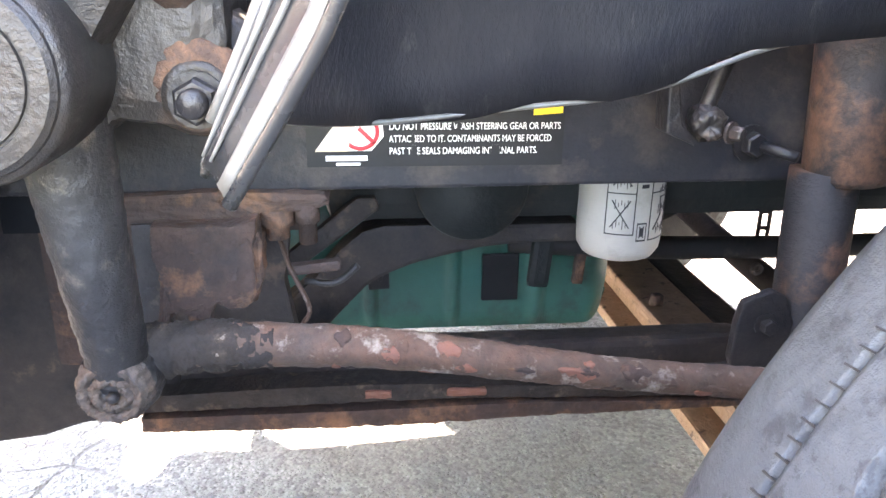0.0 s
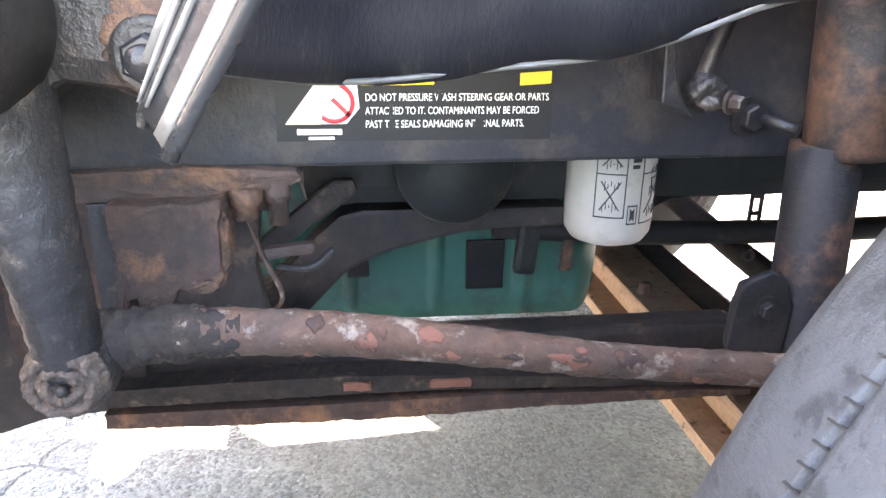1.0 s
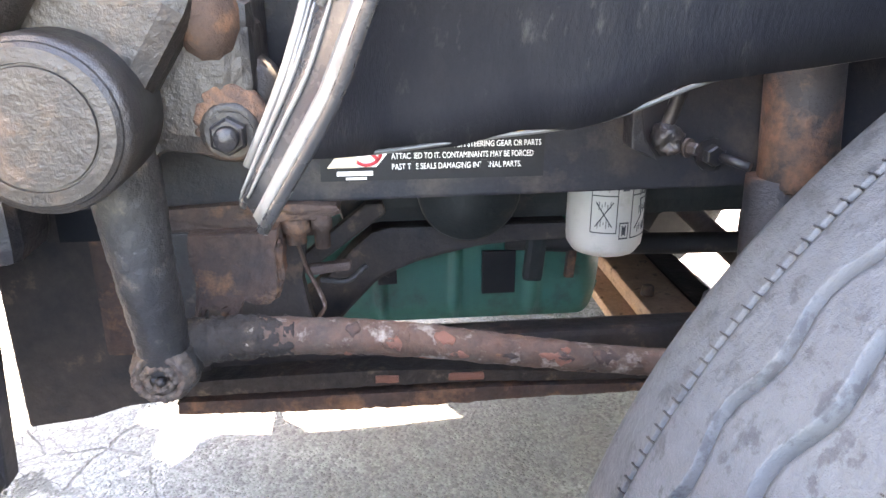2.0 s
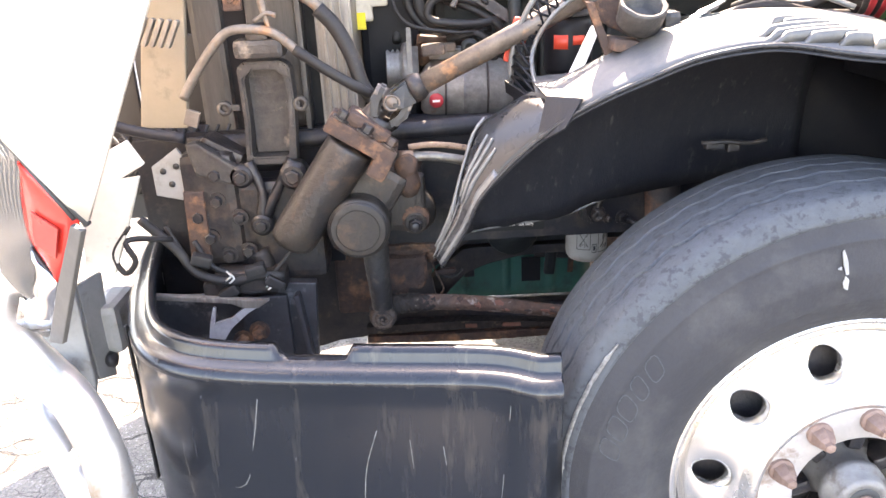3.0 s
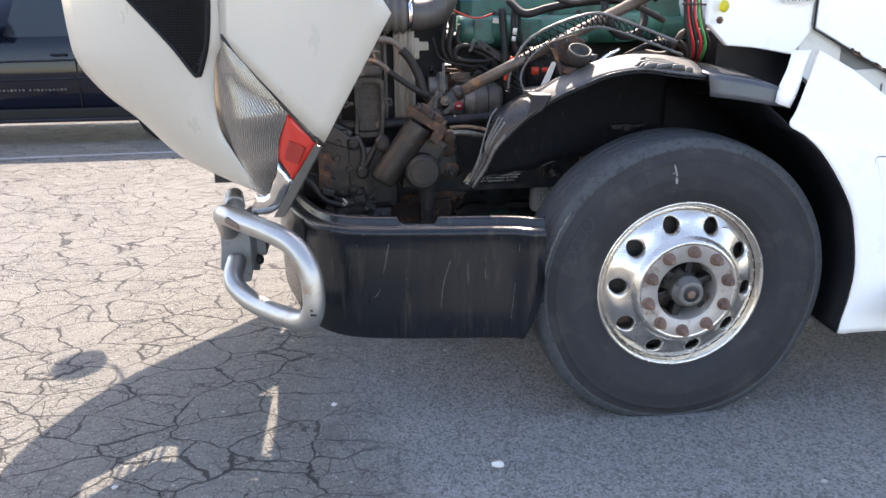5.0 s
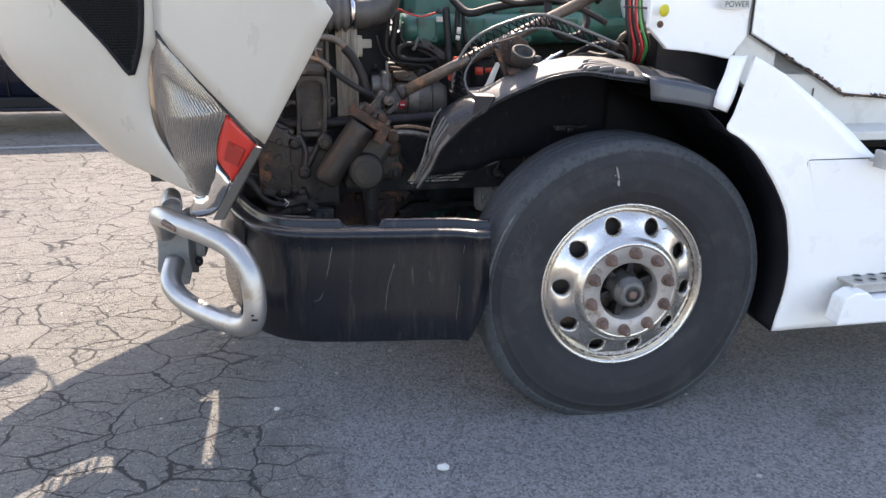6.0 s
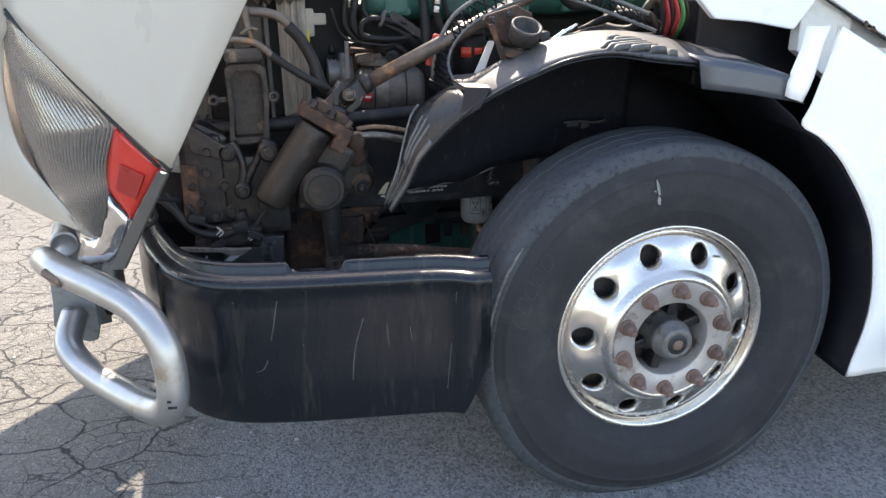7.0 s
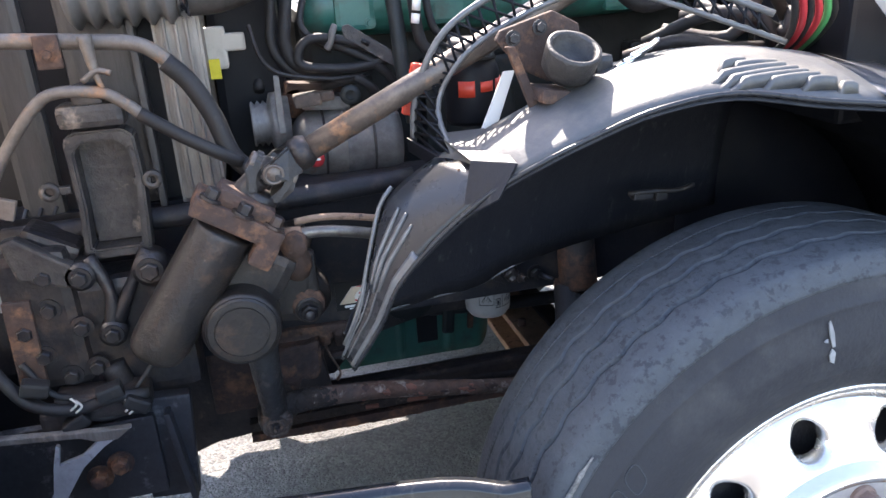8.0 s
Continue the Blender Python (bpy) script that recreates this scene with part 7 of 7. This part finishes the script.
strip = part("lattice_strip", lat, BLACK_PLASTIC, truck, "black lattice plastic hood seal")
# both rims in the pale tone that imitates sunlit edges
part("strip_rim", tube(lat_out, 0.006, 8, 1), RIB, strip, "rim coloured pale for the sun on it")
part("strip_rim", tube(lat_in, 0.005, 8, 1), RIB, strip, "rim coloured pale for the sun on it")
part("strip_end", both(slab([(-0.535, 0.55, 1.13), (-0.485, 0.368, 1.108), (-0.482, 0.366, 1.086), (-0.533, 0.55, 1.105)], 0.006, 0.001), box((-0.499, 0.405, 1.103), (0.03, 0.02, 0.012), (0, 0, 60), 0.003)), BLACK_PLASTIC, truck)
part("strip_end_clip", box((-0.494, 0.376, 1.104), (0.012, 0.012, 0.02), bevel=0.002), RUST_TAN, truck)

# round can on a rusty bracket on top of the liner
can = part("bracket_can", rough(lathe([(0.0, 0.012), (0.031, 0.012), (0.033, 0.036), (0.036, 0.040), (0.041, 0.040), (0.042, 0.034), (0.040, 0.0), (0.03, -0.012), (0, -0.014)], (-0.322, 0.372, 1.248), (0.10, -0.60, 1), 36), 0.0012, 0.02), CAST_BRACKET, truck, "open round cup on a brown bracket")
part("can_plate", slab([(-0.418, 0.42, 1.292), (-0.410, 0.42, 1.306), (-0.325, 0.42, 1.330), (-0.282, 0.42, 1.308), (-0.275, 0.42, 1.270), (-0.33, 0.42, 1.222), (-0.375, 0.42, 1.245)][::-1], 0.012, 0.003), RUST, can, "brown rusted bracket plate")
part("can_leg", slab([(-0.412, 0.40, 1.285), (-0.398, 0.40, 1.285), (-0.358, 0.40, 1.190), (-0.372, 0.40, 1.185)], 0.012, 0.002), RUST, can)
part("can_foot", box((-0.31, 0.39, 1.205), (0.12, 0.08, 0.022), (0, 8, 0), 0.006), RUST, can)
part("can_foot", box((-0.262, 0.39, 1.235), (0.03, 0.05, 0.06), (0, 0, 0), 0.01), GEARBOX, can)
for x, z in ((-0.395, 1.295), (-0.352, 1.308)):
    part("can_bolt", hexbolt((x, 0.406, z), (0, -1, 0), 0.008, 0.008), GEARBOX, can)
part("can_clip", both(*[tube([(-0.26 + 0.012 * k, 0.36, 1.235 + 0.008 * k), (-0.235 + 0.012 * k, 0.36, 1.245 + 0.008 * k), (-0.21 + 0.012 * k, 0.37, 1.25 + 0.01 * k)], 0.005, 6) for k in range(4)]), CHROME, can)
part("wire_clip", both(box((-0.118, 0.50, 0.985), (0.04, 0.02, 0.014), (0, 5, 0), 0.004), box((-0.078, 0.505, 0.980), (0.026, 0.02, 0.02), bevel=0.004), tube([(-0.145, 0.50, 0.992), (-0.10, 0.485, 0.996), (-0.05, 0.49, 0.990), (-0.012, 0.50, 0.993)], 0.0045, 8)), GREASE, truck, "dark wiring clip")

part("looped_hose", tube([(-0.15, 0.62, 1.46), (-0.155, 0.60, 1.405), (-0.137, 0.585, 1.352), (-0.095, 0.58, 1.318), (-0.035, 0.58, 1.325), (0.0, 0.60, 1.365), (0.01, 0.64, 1.43)], 0.015, 12), HOSE, truck, "looped black hose")
part("wire_bundle", tube([(-0.42, 0.70, 1.50), (-0.28, 0.64, 1.44), (-0.16, 0.60, 1.455), (-0.04, 0.57, 1.42), (0.06, 0.55, 1.37)], 0.011, 8), GREASE, truck)

# -- air lines at the cab --
for k, (m, x) in enumerate(((HOSE, 0.066), (RED_LABEL, 0.080), (HOSE, 0.090), (RED_LABEL, 0.104), (GREEN_LINE, 0.118), (HOSE, 0.128))):
    part("air_line", tube([(x - 0.015, 0.42 + 0.008 * (k % 3), 1.75), (x, 0.41 + 0.008 * (k % 3), 1.50), (x + 0.008, 0.40 + 0.006 * (k % 2), 1.38), (x + 0.03 + 0.003 * k, 0.41, 1.30), (x + 0.06, 0.46, 1.25), (x + 0.09, 0.56, 1.20)], 0.006, 8), m, truck)
part("line_tie", tube([(0.055, 0.395, 1.43), (0.10, 0.388, 1.428), (0.15, 0.395, 1.425)], 0.004, 6), BLACK_SEAL, truck)
for k in range(5):
    part("engine_hose", tube([(-0.10 + 0.05 * k, 0.62 + 0.02 * k, 1.22 + 0.02 * k), (-0.02 + 0.05 * k, 0.56, 1.25 + 0.04 * (k % 2)), (0.08 + 0.03 * k, 0.55, 1.23 + 0.05 * (k % 3)), (0.22, 0.58, 1.22 + 0.02 * k)], 0.012, 8), HOSE if k % 2 else GREASE, truck)

# -- cab --
cab = part("cab_side", slab([(0.09, 0.27, 2.6), (0.098, 0.27, 1.363), (0.173, 0.27, 1.291), (0.281, 0.27, 1.281), (0.415, 0.27, 1.257), (0.473, 0.27, 1.335), (0.473, 0.27, 2.6)], 0.03, 0.006), WHITE_CAB, truck, "white cab cowl panel")
door = part("cab_door", slab([(0.479, 0.255, 2.6), (0.481, 0.255, 1.345), (0.651, 0.255, 1.257), (0.751, 0.255, 1.206), (0.881, 0.255, 1.134), (1.072, 0.255, 1.116), (2.2, 0.255, 1.09), (2.2, 0.255, 2.6)], 0.05, 0.005), WHITE_CAB, truck, "white cab door with a rusted lower edge")
part("door_seal", tube([(0.476, 0.262, 2.5), (0.478, 0.262, 1.342), (0.651, 0.262, 1.253), (0.751, 0.262, 1.202), (0.881, 0.262, 1.130), (1.072, 0.262, 1.112), (2.2, 0.262, 1.086)], 0.004, 6, 1), BLACK_SEAL, door)
random.seed(4)
for k in range(40):
    u = random.random()
    a = lerp((0.62, 0.2535, 1.272), (0.881, 0.2535, 1.136), u * 1.35) if u < 0.74 else lerp((0.881, 0.2535, 1.136), (1.10, 0.2535, 1.117), (u - 0.74) * 4)
    w = random.uniform(0.006, 0.022)
    part("rust_flake", box(a + V((0, 0, random.uniform(-0.004, 0.004))), (w, 0.004, random.uniform(0.003, 0.009)), (0, random.uniform(10, 45), 0), 0.0015), (RUST_TAN, RUST, BLACK_SEAL)[k % 3], door)
part("rust_edge", rough(tube([(0.64, 0.2555, 1.259), (0.70, 0.2555, 1.228), (0.751, 0.2555, 1.202), (0.82, 0.2555, 1.164), (0.885, 0.2555, 1.129), (0.98, 0.2555, 1.122), (1.08, 0.2555, 1.111)], [0.0015, 0.003, 0.002, 0.004, 0.004, 0.002, 0.0015], 10, 24), 0.005, 0.012), RUST, door, "rust-eaten door edge")
sill = part("cab_sill", both(slab([(0.44, 0.28, 1.33), (0.44, 0.28, 1.2), (0.72, 0.28, 1.0), (2.2, 0.28, 0.95), (2.2, 0.28, 1.15), (0.95, 0.28, 1.20), (0.70, 0.28, 1.30), (0.52, 0.28, 1.38)], 0.04, 0.004)), SILL, truck, "cream cab sill")
part("sill_step", box((1.45, 0.20, 1.0), (1.5, 0.2, 0.03), bevel=0.004), SILL, sill)
part("sill_seam", box((0.775, 0.2785, 1.10), (0.005, 0.004, 0.10)), TRIM_GREY, sill)
fair_edge = smooth_path([(0.352, 0.02, 1.285), (0.330, 0.02, 1.20), (0.30, 0.018, 1.10), (0.283, 0.018, 1.052), (0.335, 0.016, 1.02), (0.398, 0.014, 0.968), (0.455, 0.013, 0.90), (0.505, 0.012, 0.828), (0.545, 0.012, 0.755), (0.566, 0.012, 0.683), (0.582, 0.012, 0.61), (0.592, 0.013, 0.532), (0.592, 0.02, 0.44), (0.585, 0.03, 0.36), (0.580, 0.035, 0.296)], 3)
fair_far = along([(0.365, 0.02, 1.28), (0.48, 0.02, 1.222), (0.64, 0.02, 1.115), (0.73, 0.02, 1.052), (0.862, 0.02, 0.945), (1.0, 0.02, 0.90), (2.0, 0.02, 0.90), (2.2, 0.02, 0.85), (2.2, 0.02, 0.6), (2.2, 0.02, 0.298)], len(fair_edge))
fair_rows = [[lerp(a, b, (j / 12) ** 1.7) + V((0, -0.004 * math.sin(math.pi * min(1, j / 2.0)), 0)) for j in range(13)] for a, b in zip(fair_edge, fair_far)]
fairing = part("side_fairing", sheet(fair_rows, 0.008), WHITE_CAB, truck, "white side fairing behind the front wheel")
arch = [V((0.02, 0.125, 1.20)), V((0.14, 0.09, 1.165)), V((0.22, 0.06, 1.12)), V((0.27, 0.03, 1.07))] + [p + V((-0.003, 0.003, 0)) for p in fair_edge[10:]]
# near-black sheet added to stop sun leaking into the arch
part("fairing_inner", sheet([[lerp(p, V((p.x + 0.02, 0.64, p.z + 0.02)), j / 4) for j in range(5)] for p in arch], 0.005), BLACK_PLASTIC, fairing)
# two unseen boxes, added to keep the ground under the truck dark
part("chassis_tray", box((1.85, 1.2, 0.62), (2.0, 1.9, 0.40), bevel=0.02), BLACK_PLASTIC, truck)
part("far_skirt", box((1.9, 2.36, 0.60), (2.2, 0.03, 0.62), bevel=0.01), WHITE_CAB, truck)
# added black filler that darkens the gap under the cowl
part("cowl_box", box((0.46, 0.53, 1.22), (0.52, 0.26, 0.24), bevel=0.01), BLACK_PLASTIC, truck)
# added back sheet, closes the arch in black against the light
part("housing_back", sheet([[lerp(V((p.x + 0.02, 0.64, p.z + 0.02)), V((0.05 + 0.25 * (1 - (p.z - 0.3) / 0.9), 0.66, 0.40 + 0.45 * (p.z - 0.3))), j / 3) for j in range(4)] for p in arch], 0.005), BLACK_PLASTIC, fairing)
part("fairing_flap", sheet([[lerp(a, b, j / 6) + V((0, -0.022 * math.sin(math.pi * j / 6), 0)) for j in range(7)] for a, b in zip(along([(0.285, 0.055, 1.285), (0.268, 0.045, 1.23), (0.238, 0.035, 1.165), (0.232, 0.030, 1.122)], 7), along([(0.345, 0.045, 1.285), (0.325, 0.04, 1.22), (0.305, 0.03, 1.15), (0.285, 0.03, 1.105)], 7))], 0.006), WHITE_CAB, fairing, "white curled flap")
part("flap_edge", tube([(0.232, 0.028, 1.122), (0.258, 0.024, 1.112), (0.285, 0.028, 1.105)], 0.003, 6), BLACK_SEAL, fairing)
part("fairing_hatch", slab([(0.606, 0.0125, 0.930), (0.612, 0.0125, 0.935), (1.6, 0.0125, 0.935), (1.6, 0.0125, 0.757), (0.672, 0.0125, 0.757), (0.664, 0.0125, 0.762)][::-1], 0.006, 0.002), WHITE_CAB, fairing, "white hatch cover with a fine gap")
part("hatch_gap", tube([(1.6, 0.0165, 0.939), (0.609, 0.0165, 0.939), (0.600, 0.0165, 0.930), (0.659, 0.0165, 0.758), (0.671, 0.0165, 0.753), (1.6, 0.0165, 0.753)], 0.0022, 6, 1), TRIM_GREY, fairing)
step = part("cab_step", both(slab([(0.738, -0.045, 0.468), (0.722, -0.045, 0.372), (2.0, -0.045, 0.372), (2.0, -0.045, 0.462), (0.86, -0.045, 0.462), (0.825, -0.045, 0.490), (0.775, -0.045, 0.490)][::-1], 0.07, 0.006)), WHITE_CAB, truck, "white moulded cab step")
tread = part("step_tread", both(box((1.22, 0.012, 0.498), (0.84, 0.15, 0.010), bevel=0.003), box((1.22, -0.063, 0.486), (0.84, 0.008, 0.036), bevel=0.003)), STEP, step, "punched aluminium tread")
hole = lathe([(0, 0.0), (0.0145, 0.0), (0.0145, 0.003), (0, 0.003)], (0, 0, 0), (0, 0, 1), 14)
rim = lathe([(0.0145, 0.0), (0.0185, 0.0), (0.0165, 0.003), (0.0145, 0.003)], (0, 0, 0), (0, 0, 1), 14, True)
for i in range(13):
    for j in range(3):
        x, y = 0.845 + 0.058 * i + 0.029 * (j % 2), -0.036 + 0.046 * j
        for name, shape, m in (("tread_hole", hole, BLACK_SEAL), ("tread_rim", rim, STEP)):
            b0 = shape.copy()
            bmesh.ops.translate(b0, vec=(x, y, 0.5035), verts=b0.verts)
            part(name, b0, m, tread)
hole.free()
rim.free()
part("step_slot", both(box((0.86, -0.048, 0.41), (0.06, 0.004, 0.008), (0, -5, 0), 0.001), box((0.85, -0.048, 0.397), (0.05, 0.004, 0.005), (0, -5, 0), 0.001)), TRIM_GREY, step)
up = part("upper_step", both(box((1.25, -0.01, 0.935), (0.82, 0.10, 0.012), bevel=0.003), box((0.845, -0.04, 0.945), (0.02, 0.06, 0.06), bevel=0.003)), STEP, truck, "aluminium upper cab step")
for j in range(4):
    part("tread_bar", box((1.25, -0.05 + 0.025 * j, 0.945), (0.8, 0.008, 0.012), bevel=0.002), STEP, up)
part("cab_body", both(box((1.75, 1.2, 1.9), (2.4, 1.84, 1.5), bevel=0.05), box((1.6, 1.2, 3.0), (2.1, 1.8, 0.9), bevel=0.2), box((0.62, 1.2, 1.80), (0.6, 1.78, 0.9), bevel=0.08)), WHITE_CAB, truck)
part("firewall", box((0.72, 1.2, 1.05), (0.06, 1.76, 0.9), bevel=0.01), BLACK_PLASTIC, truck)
badge = part("cab_badge", slab([(0.345, 0.236, 1.49), (0.452, 0.236, 1.49), (0.452, 0.236, 1.428), (0.345, 0.236, 1.428)][::-1], 0.004, 0.001), SILL, truck, "small pale badge plate with dark lettering")
bm = text_mesh("POWER", 0.028, Matrix())
w = max(v.co.x for v in bm.verts)
bmesh.ops.scale(bm, vec=(0.092 / w, 1, 1), verts=bm.verts)
bmesh.ops.transform(bm, matrix=pose(0.352, 0.2345, 1.433, 90, 0, 0), verts=bm.verts)
part("badge_word", bm, INK, badge)
part("badge_bar", both(*[box((0.365 + 0.023 * k, 0.235, 1.472), (0.015, 0.003, 0.016)) for k in range(4)]), INK, badge)
tag = part("yellow_tag", lathe([(0, 0), (0.02, 0), (0.02, 0.004), (0, 0.005)], (0.135, 0.245, 1.42), (0.3, -1, 0), 20), YELLOW, truck, "yellow oval tag")
part("cowl_bolt", hexbolt((0.125, 0.245, 1.375), (0, -1, 0), 0.008, 0.008), RUST, truck)

# -- parked car behind --
car = tagged(new("parked_car"), "dark navy SUV parked beyond the truck", "car")
car.location = (-4.6, 6.9, 0)


def car_rows():
    """Side outline stations from nose to tail: height of sill, waist and roof."""
    rows = []
    for x, sill_z, waist, roof, inset in ((-2.45, 0.55, 0.85, 0.9, 0.10), (-2.35, 0.42, 0.98, 1.02, 0.03), (-1.5, 0.34, 1.08, 1.12, 0.0), (-0.95, 0.32, 1.12, 1.18, 0.0), (-0.45, 0.32, 1.13, 1.62, 0.0), (0.1, 0.32, 1.14, 1.74, 0.0), (1.0, 0.32, 1.15, 1.76, 0.0), (1.9, 0.34, 1.16, 1.70, 0.0), (2.35, 0.45, 1.15, 1.55, 0.05), (2.45, 0.6, 1.1, 1.2, 0.12)):
        side = 0.22 if roof > 1.3 else 0.05
        pts = [(0.05 + inset, sill_z), (0.0 + inset, sill_z + 0.10), (-0.02 + inset, 0.72), (0.0 + inset, waist - 0.12), (0.03 + inset, waist), (0.03 + inset + side * 0.8, roof - 0.06), (0.10 + inset + side, roof)]
        rows.append([V((x, y, z)) for y, z in pts] + [V((x, 1.9 - y, z)) for y, z in pts[::-1]])
    return rows


body = part("car_body", sheet(car_rows(), 0.01), SUV_PAINT, car)
part("underbody", box((0, 0.95, 0.42), (4.4, 1.6, 0.2), bevel=0.03), SUV_TRIM, car)
part("rocker_trim", box((0.1, 0.0, 0.31), (2.6, 0.06, 0.16), bevel=0.02), SUV_TRIM, car)
part("running_board", box((0.1, -0.10, 0.27), (2.4, 0.14, 0.04), bevel=0.01), SUV_PAINT, car)
for z, d in ((0.90, 0.012), (0.70, 0.016)):
    part("body_crease", tube([(-2.2, -0.012 + 0.02, z - 0.03), (-1.0, -d, z), (0.5, -d, z + 0.02), (2.2, 0.0, z + 0.03)], 0.012, 8), SUV_PAINT, car)
for x0, x1 in ((-0.42, 0.42), (0.47, 1.25), (1.3, 1.95)):
    part("side_window", slab([(x0 + (0.12 if x0 < -0.4 else 0), 0.045, 1.17), (x0 + (0.28 if x0 < -0.4 else 0.02), 0.165, 1.62), (x1 - 0.02, 0.175, 1.63), (x1, 0.045, 1.17)], 0.01), GLASS, car)
for x in (-0.48, 0.45, 1.28):
    part("door_gap", box((x, -0.017, 0.76), (0.012, 0.012, 0.72), bevel=0.002), SUV_TRIM, car)
for x in (0.28, 1.1):
    part("door_handle", box((x, -0.035, 0.98), (0.16, 0.03, 0.03), bevel=0.01), SUV_PAINT, car)
car_mirror = part("wing_mirror", box((-0.37, -0.14, 1.35), (0.16, 0.24, 0.19), bevel=0.06), SUV_PAINT, car)
part("mirror_foot", tube([(-0.36, -0.12, 1.27), (-0.36, -0.05, 1.20), (-0.36, 0.02, 1.17)], [0.035, 0.04, 0.05], 10), SUV_TRIM, car_mirror)
part("mirror_strip", box((-0.37, -0.262, 1.275), (0.11, 0.01, 0.014), bevel=0.003), CHROME, car_mirror)
part("car_lettering", both(*[box((-0.40 + 0.042 * k + 0.03 * (k > 6), -0.030, 0.60), (0.030 - 0.006 * (k % 3), 0.004, 0.022)) for k in range(17)]), TRIM_GREY, car, "silver lettering too small to read")
for x in (-1.45, 1.45):
    w = part("car_wheel", lathe([(0, 0.02), (0.10, 0.0), (0.24, 0.02), (0.26, 0.0), (0.34, -0.01), (0.365, 0.02), (0.37, 0.2), (0, 0.2)], (x, 0.03, 0.37), (0, 1, 0), 40), SUV_TRIM, car)
    part("wheel_arch", lathe([(0.37, -0.02), (0.42, -0.03), (0.44, -0.01), (0.44, 0.02), (0.37, 0.02)], (x, -0.005, 0.39), (0, 1, 0), 40, True), SUV_TRIM, car)

# painted bay line beyond the truck, debris and loose stones
tagged(obj("bay_line", slab([(-9, 5.62, 0.004), (-2.6, 5.98, 0.004), (-2.6, 6.07, 0.004), (-9, 5.71, 0.004)], 0.003), PAINT_LINE), "worn painted parking line", "road marking", kind="structure")
random.seed(7)
for k in range(70):
    x, y = random.uniform(-3.2, 1.0), random.uniform(-0.9, 2.2)
    s = random.choice((0.004, 0.005, 0.006, 0.009))
    if k == 0:
        x, y, s = -0.693, -0.18, 0.02
    if k == 1:
        x, y, s = -1.231, 0.298, 0.011
    bm = bmesh.new()
    bmesh.ops.create_icosphere(bm, subdivisions=1, radius=s)
    for v in bm.verts:
        v.co = V((v.co.x * random.uniform(0.9, 1.7), v.co.y * random.uniform(0.7, 1.2), v.co.z * random.uniform(0.4, 0.8)))
    low = min(v.co.z for v in bm.verts)
    bmesh.ops.translate(bm, vec=(0, 0, -low - 0.001), verts=bm.verts)
    ob = tagged(obj("pebble", bm, PALE_STONE if k < 4 else STONE), "small pale stone lying on the asphalt", "stone", "loose stones")
    ob.location = (x, y, 0)
